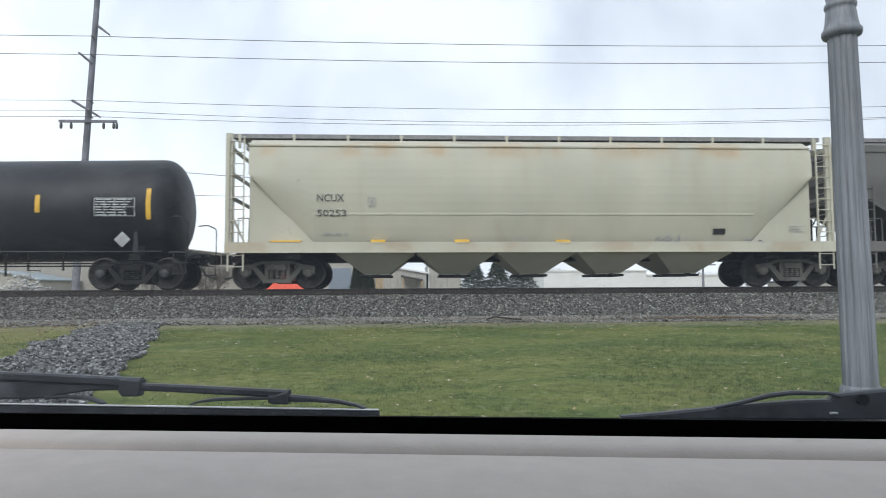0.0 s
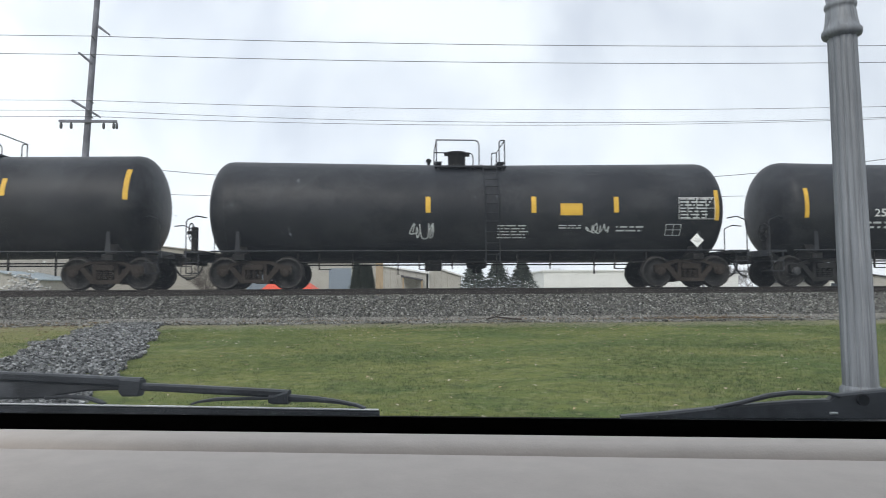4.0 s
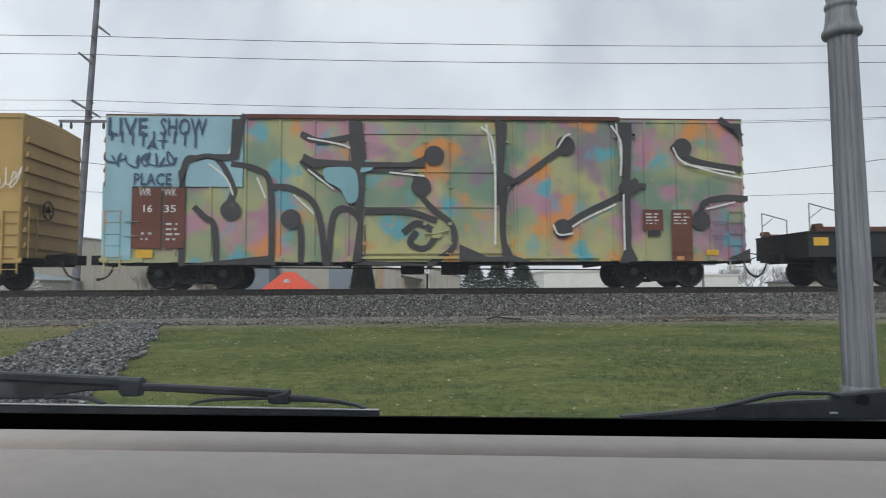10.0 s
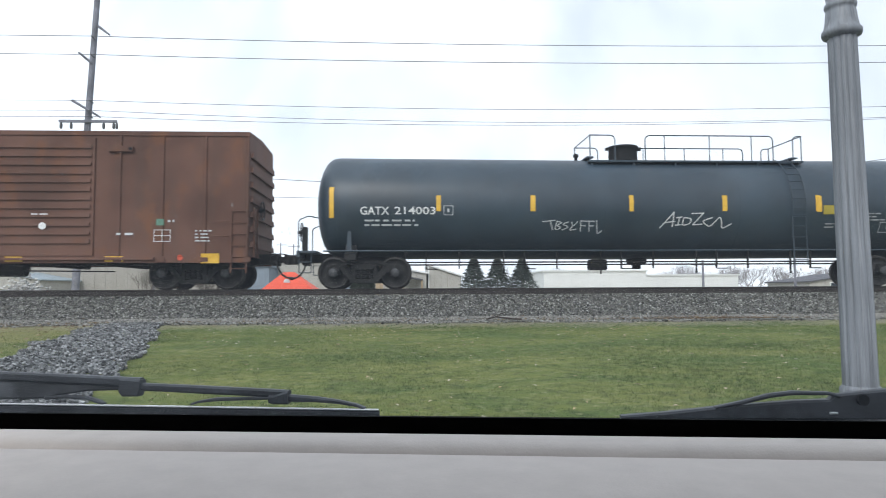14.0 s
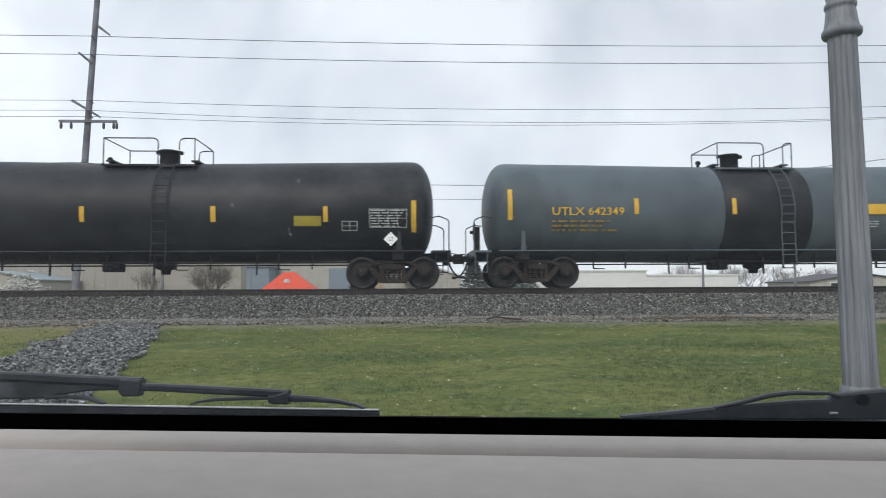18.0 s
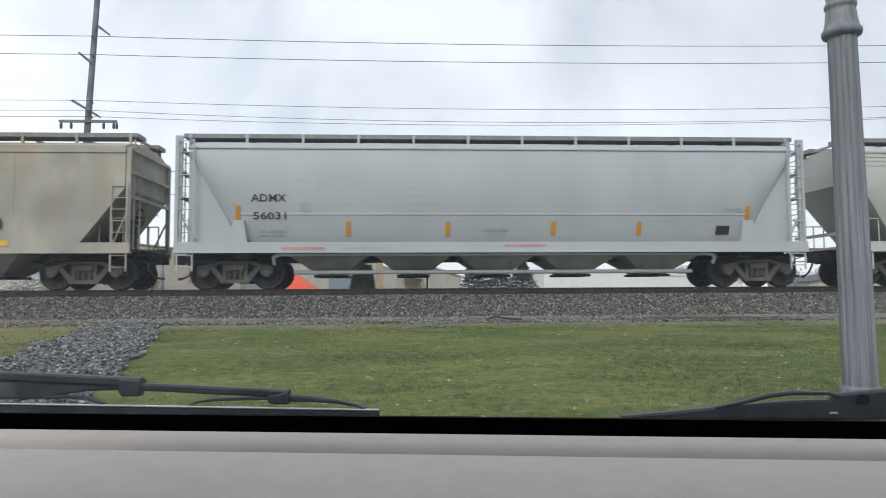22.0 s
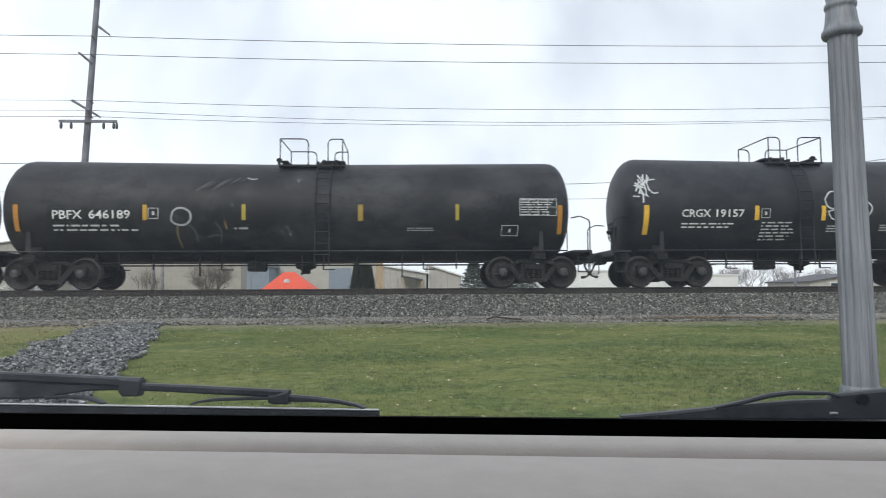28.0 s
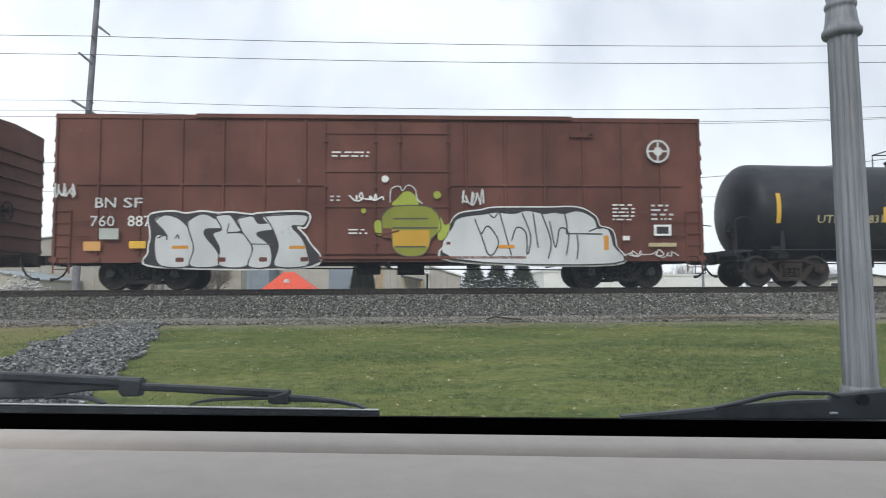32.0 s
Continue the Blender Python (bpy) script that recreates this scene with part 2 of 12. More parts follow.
for key, word, rgb in (("Q", "scuffed_grey", (0.060, 0.063, 0.068)), ("Q2", "scuffed_ochre", (0.11, 0.095, 0.05)), ("O4", "pale_orange", (0.60, 0.41, 0.20)), ("O", "orange", (0.52, 0.235, 0.035)), ("O2", "faded_orange", (0.55, 0.30, 0.10)), ("O3", "amber", (0.45, 0.27, 0.03)), ("V", "olive", (0.36, 0.29, 0.04)), ("V2", "straw", (0.42, 0.37, 0.22)),
                       ("B", "blue", (0.06, 0.11, 0.32)), ("B2", "ink_blue", (0.05, 0.08, 0.17)), ("R", "red", (0.50, 0.09, 0.05)), ("R2", "brown", (0.14, 0.05, 0.035)), ("R3", "dark_rust", (0.11, 0.04, 0.03)),
                       ("C", "sky_blue", (0.20, 0.38, 0.45)), ("C4", "slate_blue", (0.12, 0.19, 0.23)), ("C3", "pale_sky_blue", (0.27, 0.45, 0.54)), ("E", "green", (0.10, 0.205, 0.15)), ("E2", "mint", (0.31, 0.42, 0.36)), ("E3", "dull_green", (0.24, 0.26, 0.22)), ("E4", "moss", (0.20, 0.22, 0.03)), ("E5", "lime", (0.30, 0.36, 0.05)),
                       ("Y2", "soft_yellow", (0.62, 0.42, 0.10)), ("N", "pink", (0.50, 0.25, 0.26)), ("S", "silver", (0.42, 0.44, 0.47)), ("S2", "slate_silver", (0.30, 0.31, 0.38)), ("F", "faded_blue", (0.40, 0.43, 0.41)), ("G2", "light_grey", (0.42, 0.43, 0.43)),
                       ("G3", "charcoal", (0.09, 0.085, 0.08)), ("D2", "faded_black", (0.10, 0.10, 0.10)), ("K2", "soft_black", (0.05, 0.05, 0.055)), ("K3", "sooty", (0.07, 0.065, 0.06)), ("K4", "brown_black", (0.09, 0.04, 0.03)), ("S3", "grey_green", (0.30, 0.34, 0.30)), ("S5", "bright_silver", (0.44, 0.46, 0.49)), ("S6", "chrome_white", (0.50, 0.52, 0.54)), ("N3", "brick", (0.26, 0.13, 0.12)), ("N4", "dull_pink", (0.38, 0.20, 0.18)), ("K5", "violet_black", (0.055, 0.055, 0.085)),
                       ("C2", "cyan", (0.17, 0.34, 0.44)), ("T1", "tan", (0.24, 0.15, 0.08)), ("E6", "seafoam", (0.29, 0.37, 0.32)), ("U1", "dark_brown", (0.085, 0.052, 0.034)), ("H1", "skin_tan", (0.36, 0.21, 0.11)), ("L1", "lavender", (0.26, 0.25, 0.38)), ("Y4", "wall_yellow", (0.40, 0.25, 0.08))):
    INKS[key] = paint("spray_" + word, rgb, 0.6, 0.22, tuple(c * 0.45 + 0.01 for c in rgb), spec=0.3, fade=0.14)

GALV = plain("galvanised_grating", (0.22, 0.22, 0.22), 0.6, 0.2, 0.25, 10)

RAIL = 1.36        # height of the rail heads
TRACK_Y = 20.08    # the track's centre line
SPEED = 21.85      # metres a second, to the right
WHEEL_R = 0.457
PROTO = {}


# ---- what every car of the train has ----
def bogie_meshes():
    w = Shape()
    for s in (-1, 1):
        w.lathe([(0.09, s * 0.70), (0.16, s * 0.70), (0.17, s * 0.745), (0.36, s * 0.755), (0.39, s * 0.69), (0.485, s * 0.69), (0.487, s * 0.715), (WHEEL_R, s * 0.735),
                 (WHEEL_R - 0.004, s * 0.835), (0.40, s * 0.838), (0.385, s * 0.79), (0.17, s * 0.80), (0.15, s * 0.85), (0.09, s * 0.85)], "y", n=28)
        w.lathe([(0.105, s * 0.86), (0.105, s * 1.06), (0.085, s * 1.10)], "y", n=14)
        for k in range(3):
            a = 2 * pi * k / 3
            w.rod((0.05 * cos(a), s * 1.09, 0.05 * sin(a)), (0.05 * cos(a), s * 1.125, 0.05 * sin(a)), 0.018, 6)
    w.rod((0, -0.9, 0), (0, 0.9, 0), 0.085, 12)
    cap = Shape()
    cap.lathe([(0.125, -1.07), (0.125, -1.115), (0.11, -1.135), (0.05, -1.14), (0.02, -1.15)], "y", n=14)
    for k in range(3):
        a = 2 * pi * k / 3 + 0.5
        cap.rod((0.075 * cos(a), -1.13, 0.075 * sin(a)), (0.075 * cos(a), -1.155, 0.075 * sin(a)), 0.018, 6)
    f = Shape()
    for y0, y1 in ((-1.09, -0.94),):
        f.prism([(-1.06, 0.585), (-0.72, 0.60), (-0.42, 0.72), (0.42, 0.72), (0.72, 0.60), (1.06, 0.585), (1.03, 0.66), (0.72, 0.70), (0.45, 0.80), (-0.45, 0.80), (-0.72, 0.70), (-1.03, 0.66)], "y", y0, y1)
        for s in (-1, 1):
            f.prism([(s * 0.74, 0.62), (s * 0.58, 0.64), (s * 0.26, 0.27), (s * 0.40, 0.20)], "y", y0 + 0.02, y1)
            f.prism([(s * 1.06, 0.63), (s * 0.70, 0.63), (s * 0.74, 0.42), (s * 0.79, 0.42), (s * 0.80, 0.57), (s * 0.97, 0.57), (s * 1.00, 0.42), (s * 1.04, 0.42)], "y", y0 - 0.01, y1)
            f.box(s * 0.30 - 0.05, s * 0.30 + 0.05, y0 + 0.03, y1, 0.26, 0.74)
        f.box(-0.42, 0.42, y0, y1, 0.17, 0.275, 0.03)
        f.box(-0.26, 0.26, y0 - 0.06, y1, 0.55, 0.70, 0.03)
    sp = Shape()
    for k in range(3):
        x = -0.16 + 0.16 * k
        for j in range(5):
            z = 0.29 + 0.055 * j
            sp.lathe([(0.05, z), (0.07, z + 0.015), (0.07, z + 0.03), (0.05, z + 0.045)], "z", (x, -1.05, 0), 9)
    c = Shape()
    c.box(-0.22, 0.22, -1.0, 1.0, 0.45, 0.68, 0.04)
    c.lathe([(0.30, 0.66), (0.30, 0.80)], "z", n=14)
    for s in (-1, 1):
        c.box(s * 0.42 - 0.05, s * 0.42 + 0.05, -0.95, 0.95, 0.33, 0.43)
        for t in (-1, 1):
            c.box(s * 0.38 - 0.04, s * 0.38 + 0.04, t * 0.77 - 0.05, t * 0.77 + 0.05, 0.30, 0.60)
    PROTO.update(bearing_cap=cap.mesh("bearing_cap"), wheelset=w.mesh("wheelset"), frame=f.mesh("side_frame"), springs=sp.mesh("springs"), bolster=c.mesh("bogie"))
    k = Shape()   # coupler pointing to +x, its root at x = 0
    k.box(0, 0.30, -0.09, 0.09, 0.80, 0.97, 0.02)
    k.prism([(0.22, -0.16), (0.36, -0.17), (0.46, -0.04), (0.50, 0.05), (0.42, 0.12), (0.34, 0.16), (0.22, 0.16)], "z", 0.74, 1.02)
    k.box(-0.12, 0.04, -0.33, 0.33, 0.70, 1.06, 0.03)
    h = Shape()
    h.pipe([(-0.05, -0.34, 0.82), (0.04, -0.40, 0.76), (0.09, -0.41, 0.60), (0.19, -0.40, 0.44), (0.32, -0.36, 0.345), (0.46, -0.30, 0.32)], 0.03)
    h.rod((0.40, -0.32, 0.325), (0.50, -0.28, 0.32), 0.045)
    lv = Shape()
    lv.pipe([(0.3, -0.1, 1.03), (0.12, -0.25, 1.05), (0.05, -0.9, 0.98), (0.05, -1.35, 0.92), (0.05, -1.40, 0.74)], 0.016, 5)
    PROTO.update(coupler=k.mesh("coupler"), hose=h.mesh("air_hose"), lever=lv.mesh("uncoupling_lever"))
    for nm, mt in (("wheelset", WHEELMAT), ("bearing_cap", CAPMAT), ("frame", TRUCK), ("springs", TRUCK), ("bolster", TRUCK), ("coupler", TRUCK), ("hose", HOSE), ("lever", TRUCK)):
        PROTO[nm].materials.append(mt)
    for look_, tone in (("dusty", paint("truck_pale_dust", (0.085, 0.082, 0.075), 0.85, 0.45, (0.03, 0.028, 0.025), spec=0.15, fade=0.35)), ("rusty", paint("truck_brown_dust", (0.027, 0.021, 0.017), 0.85, 0.4, (0.016, 0.014, 0.012), spec=0.15, fade=0.35))):
        for nm in ("frame", "springs", "bolster", "bearing_cap"):
            PROTO[nm + "_" + look_] = PROTO[nm].copy()
            PROTO[nm + "_" + look_].materials[0] = tone
    PROTO["wheelset"].materials.append(plain("worn_wheel_rim", (0.034, 0.032, 0.031), 0.5, 0.3, 0.3, 6))
    for f in PROTO["wheelset"].polygons:
        f.material_index = int(f.center.x ** 2 + f.center.z ** 2 > 0.395 ** 2)


bogie_meshes()
WHEELSETS = []
CARS = []


def running_gear(car, half, inset, trucks=(0, 0), tone=""):
    """Two bogies, couplers and hoses; half: to the end sill; inset: from there to a bogie's centre, more or less by trucks."""
    for s in (-1, 1):
        b = part("bogie", PROTO["bolster" + tone], None, car, at=pose(s * (half - inset - trucks[s > 0]), 0, 0))
        for side in (0, 180):
            part("side_frame", PROTO["frame" + tone], None, b, at=pose(0, 0, 0, 0, 0, side))
            part("springs", PROTO["springs" + tone], None, b, at=pose(0, 0, 0, 0, 0, side))
            for x in (-0.885, 0.885):
                part("bearing_cap", PROTO["bearing_cap" + tone], None, b, at=pose(x, 0, WHEEL_R, 0, 0, side))
        for x in (-0.885, 0.885):
            w = part("wheelset", PROTO["wheelset"], None, b, at=pose(x, 0, WHEEL_R))
            WHEELSETS.append((w, x))
        turn = 0 if s > 0 else 180
        part("coupler", PROTO["coupler"], None, car, at=pose(s * half, 0, 0, 0, 0, turn))
        part("air_hose", PROTO["hose"], None, car, at=pose(s * half, 0, 0, 0, 0, turn))
        part("uncoupling_lever", PROTO["lever"], None, car, at=pose(s * half, 0, 0, 0, 0, turn))


def ladder(x, y, z0, z1, width, axis="x", step=0.32, r=0.014):
    """Stiles and rungs; the rungs lie along the axis."""
    sh = Shape()
    d = (width / 2, 0, 0) if axis == "x" else (0, width / 2, 0)
    for s in (-1, 1):
        sh.box(x + s * d[0] - 0.02, x + s * d[0] + 0.02, y + s * d[1] - 0.012, y + s * d[1] + 0.012, z0, z1)
    z = z0 + 0.12
    while z < z1:
        sh.rod((x - d[0], y - d[1], z), (x + d[0], y + d[1], z), r, 5)
        z += step
    return sh


def brake_wheel(x, y, z, r=0.27):
    sh = Shape()
    n = 14
    ring = [(x, y + r * cos(2 * pi * i / n), z + r * sin(2 * pi * i / n)) for i in range(n + 1)]
    sh.pipe(ring, 0.018, 5)
    for i in range(0, n, 3):
        sh.rod((x, y, z), ring[i], 0.012, 4)
    sh.rod((x - 0.12, y, z), (x + 0.05, y, z), 0.05, 8)
    return sh


# ---- writing and marks on the near side of a car ----
def on_side(shape, flat, faces, face):
    """Adds flat (x, z) points, laid on the side where face(x, z) is its y."""
    shape.add([(x, face(x, z), z) for x, z in flat], faces)


def rect(shape, x0, x1, z0, z1, face, lean=0.0):
    n = max(1, int((z1 - z0) / 0.12))
    pts = []
    for i in range(n + 1):
        z = z0 + (z1 - z0) * i / n
        pts += [(x0 + lean * i / n, z), (x1 + lean * i / n, z)]
    on_side(shape, pts, [(2 * i, 2 * i + 1, 2 * i + 3, 2 * i + 2) for i in range(n)], face)


def words(shape, text, x0, x1, z0, z1, face, bold=0.0, slant=0.0):
    """Letters stretched to fill x0..x1 and z0..z1 (the height of a capital)."""
    v, f = lettering(text, 1.0, bold, 1.0, slant)
    if not v:
        return
    lo, hi = min(p[0] for p in v), max(p[0] for p in v)
    zl, zh = min(p[1] for p in v), max(p[1] for p in v)
    on_side(shape, [(x0 + (p[0] - lo) / (hi - lo) * (x1 - x0), z0 + (p[1] - zl) / (zh - zl) * (z1 - z0)) for p in v], f, face)


def small_print(shape, x0, x1, z0, z1, rows, face, seed=0):
    """Unreadable writing: short bars in rows."""
    rnd = random.Random(seed)
    h = (z1 - z0) / rows
    for k in range(rows):
        z = z1 - (k + 0.75) * h
        x = x0
        end = x1 - (x1 - x0) * rnd.random() * 0.25
        while x < end - 0.03:
            w = min(end - x, (0.15 + 0.85 * rnd.random()) * min(0.30, (x1 - x0) * 0.5))
            rect(shape, x, x + w, z, z + h * 0.40, face)
            x += w + h * (0.35 + 0.5 * rnd.random())


CURRENT = {}


def marks(car, face, rows=()):
    """The car and the side on which the next calls of mark() put their paint."""
    CURRENT.update(car=car, face=face, layer=0, flat=0.0)


def ribbon(shape, pts, width, face):
    """A painted stroke of even width through the points."""
    left, right = [], []
    for i, (x, z) in enumerate(pts):
        (ax, az), (bx, bz) = pts[max(0, i - 1)], pts[min(len(pts) - 1, i + 1)]
        d = sqrt((bx - ax) ** 2 + (bz - az) ** 2) or 1.0
        nx, nz = -(bz - az) / d * width / 2, (bx - ax) / d * width / 2
        cap = 0.3 * width * ((i == len(pts) - 1) - (i == 0))
        x, z = x + (bx - ax) / d * cap, z + (bz - az) / d * cap
        left.append((x - nx, z - nz))
        right.append((x + nx, z + nz))
    n = len(pts)
    on_side(shape, left + right, [(k, k + 1, n + k + 1, n + k) for k in range(n - 1)], face)


def smoothed(pts, n=6):
    out = []
    for i in range(len(pts) - 1):
        p = [pts[max(0, i - 1)], pts[i], pts[i + 1], pts[min(len(pts) - 1, i + 2)]]
        for k in range(n):
            t = k / n
            out.append(tuple(0.5 * (2 * p[1][a] + (p[2][a] - p[0][a]) * t + (2 * p[0][a] - 5 * p[1][a] + 4 * p[2][a] - p[3][a]) * t * t + (3 * p[1][a] - p[0][a] - 3 * p[2][a] + p[3][a]) * t ** 3) for a in (0, 1)))
    return out + [pts[-1]]


def bubble_letters(car, face, fill, x0, x1, z0, z1, n, line, seed, cloud=None):
    """Fat sprayed letter shapes with dark outlines and inner strokes; not readable."""
    rnd = random.Random(seed)
    w = (x1 - x0) / n
    glow, rim, body, inner = Shape(), Shape(), Shape(), Shape()
    lift = lambda d: (lambda x, z: face(x, z) - d)
    for k in range(n):
        cx, cz = x0 + (k + 0.5) * w, (z0 + z1) / 2 + rnd.uniform(-0.05, 0.04)
        hw, hh = w * rnd.uniform(0.54, 0.66), (z1 - z0) / 2 * rnd.uniform(0.86, 1.0)
        ph = [rnd.uniform(0, 6.28) for _ in range(3)]
        tilt = rnd.uniform(-0.18, 0.18)

        def ring(grow):
            pts = []
            for i in range(28):
                a = 2 * pi * i / 28
                c, q = cos(a), sin(a)
                e = 0.62
                wob = 1 + 0.07 * sin(3 * a + ph[0]) + 0.05 * sin(5 * a + ph[1])
                px = (abs(c) ** e) * (1 if c > 0 else -1) * hw * wob
                pz = (abs(q) ** e) * (1 if q > 0 else -1) * hh * wob
                pts.append((cx + px * (1 + grow / hw) + tilt * pz, max(z0 - grow, min(z1 + grow, cz + pz * (1 + grow / hh)))))
            return pts

        if cloud:
            on_side(glow, ring(0.16), [tuple(range(28))], lift(0.0005 * k))
        on_side(rim, ring(0.045), [tuple(range(28))], lift(0.002 + 0.0005 * k))
        on_side(body, ring(0.0), [tuple(range(28))], lift(0.006 + 0.0004 * k))
        up = lift(0.012)
        for _ in range(rnd.choice((1, 2, 2))):
            x = cx + rnd.uniform(-0.3, 0.3) * w
            bend = rnd.uniform(-0.16, 0.16) * w
            za, zb = sorted((rnd.uniform(z0, cz), rnd.uniform(cz - 0.1, z1)))
            ribbon(inner, smoothed([(x, za), (x + bend, (za + zb) / 2), (x + bend * rnd.uniform(-0.5, 1.0), zb)], 4), rnd.uniform(0.03, 0.055), up)
        if rnd.random() < 0.7:
            x = cx + rnd.uniform(-0.15, 0.25) * w
            z = rnd.uniform(cz - 0.3 * hh, cz + 0.5 * hh)
            r = rnd.uniform(0.08, 0.16)
            ribbon(inner, smoothed([(x - r, z), (x, z + r * 0.8), (x + r, z), (x + r * 0.4, z - r)], 3), 0.035, up)
    root = part("graffiti", rim, INKS[line], car)
    if cloud:
        part("graffiti_cloud", glow, INKS[cloud], root)
    part("graffiti_fill", body, INKS[fill], root)
    part("graffiti_strokes", inner, INKS[line], root)


def sprayed_word(car, face, fill, x0, x1, z0, z1, text, line, cloud=None, slant=0.0):
    """Heavy sprayed capitals with an outline and a soft cloud of paint behind them."""
    rim, rf = lettering(text, 1.0, 0.075, 0.92, slant)
    lo, hi, zl, zh = min(p[0] for p in rim), max(p[0] for p in rim), min(p[1] for p in rim), max(p[1] for p in rim)
    wave = lambda x: 0.05 * sin(7.0 * x) + 0.03 * sin(17.0 * x + 1)
    fit = lambda p: (x0 + (p[0] - lo) / (hi - lo) * (x1 - x0), z0 + (p[1] - zl) / (zh - zl) * (z1 - z0) + wave((p[0] - lo) / (hi - lo)))
    lift = lambda d: (lambda x, z: face(x, z) - d)
    sh = Shape()
    on_side(sh, [fit(p) for p in rim], rf, lift(0.004))
    root = part("graffiti", sh, INKS[line], car)
    if cloud:
        v, f = lettering(text, 1.0, 0.12, 0.92, slant)
        c = Shape()
        on_side(c, [fit(p) for p in v], f, face)
        part("graffiti_cloud", c, INKS[cloud], root)
    v, f = lettering(text, 1.0, 0.015, 0.92, slant)
    b = Shape()
    on_side(b, [fit(p) for p in v], f, lift(0.008))
    part("graffiti_fill", b, INKS[fill], root)


def mark(kind, ink, *a):
    """One piece of paint on the near side of the car built last. Boxes are x0, x1, z0, z1."""
    car, side, sh = CURRENT["car"], CURRENT["face"], Shape()
    CURRENT["layer"] += 1
    lift = 0.0006 * CURRENT["layer"]
    flat = CURRENT["flat"]
    face = lambda x, z: min(flat, side(x, z)) - lift
    paint_ = INKS[ink]
    if kind == "T":
        words(sh, a[4], *a[:4], face, 0.013)
        part("reporting_mark", sh, paint_, car)
    elif kind == "S":
        rect(sh, *a, face)
        part("reflector_stripe", sh, paint_, car)
    elif kind == "P":
        rect(sh, *a, face)
        part("painted_panel", sh, paint_, car)
    elif kind == "B":
        small_print(sh, *a, face, int(abs(a[0]) * 100))
        part("stencil", sh, DIMYELLOW if ink in ("Y", "O") else paint_, car)["kind"] = "stuff"
    elif kind in "FA":
        x0, x1, z0, z1 = a[:4]
        t = 0.016
        if kind == "A":
            small_print(sh, x0 + 0.05, x1, z0, z1, 7, face, 3)
            n = 4
        else:
            n = a[4] if len(a) > 4 else 0
        for r in ((x0, x1, z0, z0 + t), (x0, x1, z1 - t, z1), (x0, x0 + t, z0, z1), (x1 - t, x1, z0, z1)):
            rect(sh, *r, face)
        if n:
            for i in range(1, n):
                x = x0 + (x1 - x0) * i / n
                rect(sh, x - t / 2, x + t / 2, z0, z1, face)
            rect(sh, x0, x1, (z0 + z1) / 2 - t / 2, (z0 + z1) / 2 + t / 2, face)
        else:
            rect(sh, (x0 + x1) / 2 - 0.03, (x0 + x1) / 2 + 0.03, (z0 + z1) / 2 - 0.05, (z0 + z1) / 2 + 0.05, face)
        part("stencil_box", sh, paint_, car)
    elif kind == "D":
        x, z, r = a
        pts, plate = [], min(face(x, z + 0.5 * r), -1.395) - 0.012
        for k in range(9):
            q = -1 + k / 4
            pts += [(x - r * (1 - abs(q)) - 0.002, z + r * q), (x + r * (1 - abs(q)) + 0.002, z + r * q)]
        on_side(sh, pts, [(2 * k, 2 * k + 1, 2 * k + 3, 2 * k + 2) for k in range(8)], lambda p, q: plate)
        pl = part("placard", sh, PLACARD if ink == "W" else paint_, car, "diamond-shaped hazard placard")
        inner = Shape()
        for k in (-1, 0, 1):
            rect(inner, x - r * (0.45 - 0.12 * abs(k)), x + r * (0.45 - 0.12 * abs(k)), z + r * (0.2 * k - 0.03), z + r * (0.2 * k + 0.03), lambda p, q: plate - 0.004)
        part("placard_print", inner, INKS["G"], pl)
    elif kind == "C":
        x, z, r = a
        rim = [(x + r * q * cos(2 * pi * i / 22), z + r * q * sin(2 * pi * i / 22)) for q in (0.05, 0.35, 0.7, 1.0) for i in range(22)]
        on_side(sh, rim, [tuple(range(22))] + [(22 * k + i, 22 * k + (i + 1) % 22, 22 * k + 22 + (i + 1) % 22, 22 * k + 22 + i) for k in range(3) for i in range(22)], face)
        part("painted_spot", sh, paint_, car)
    elif kind == "W":
        ribbon(sh, smoothed(a[1:]), a[0], face)
        part("painted_stroke", sh, paint_, car)
    elif kind == "V":
        q = smoothed(a[1:], 10)
        run = 0.0
        for (ax, az), (bx, bz) in zip(q, q[1:]):
            run += sqrt((bx - ax) ** 2 + (bz - az) ** 2)
            if run > 0.115:
                run = 0.0
                rect(sh, bx - a[0] / 2, bx + a[0] / 2, bz - a[0] / 2, bz + a[0] / 2, face)
        part("painted_dots", sh, paint_, car)
    elif kind == "Z":
        x0, x1, z0, z1, n, seed, w = a
        rnd = random.Random(seed)
        cw = (x1 - x0) / n
        q = []
        for k in range(n):
            q += [(x0 + (k + rnd.uniform(-0.1, 1.1)) * cw, z0 + (z1 - z0) * (0.04 + 0.9 * ((i + rnd.uniform(0, 0.8)) % 2) / 2 + 0.1 * rnd.random())) for i in range(3)]
        ribbon(sh, smoothed(q, 4), w, face)
        part("spray_tag", sh, paint_, car)
    elif kind == "O":
        q = list(a[1:])
        if a[0]:
            n = len(q)
            q = smoothed([q[-2], q[-1]] + q + [q[0], q[1]], 4)[8:-5]
        ys = [face(x, z) for x, z in q]
        y = min(ys)
        if max(ys) - y > 0.01:
            CURRENT["flat"] = y + lift
        sh.add([(x, y, z) for x, z in q], [tuple(range(len(q)))])
        part("graffiti", sh, paint_, car)
    elif kind == "L":
        sprayed_word(car, face, ink, *a)
    elif kind == "G":
        bubble_letters(car, face, ink, *a)


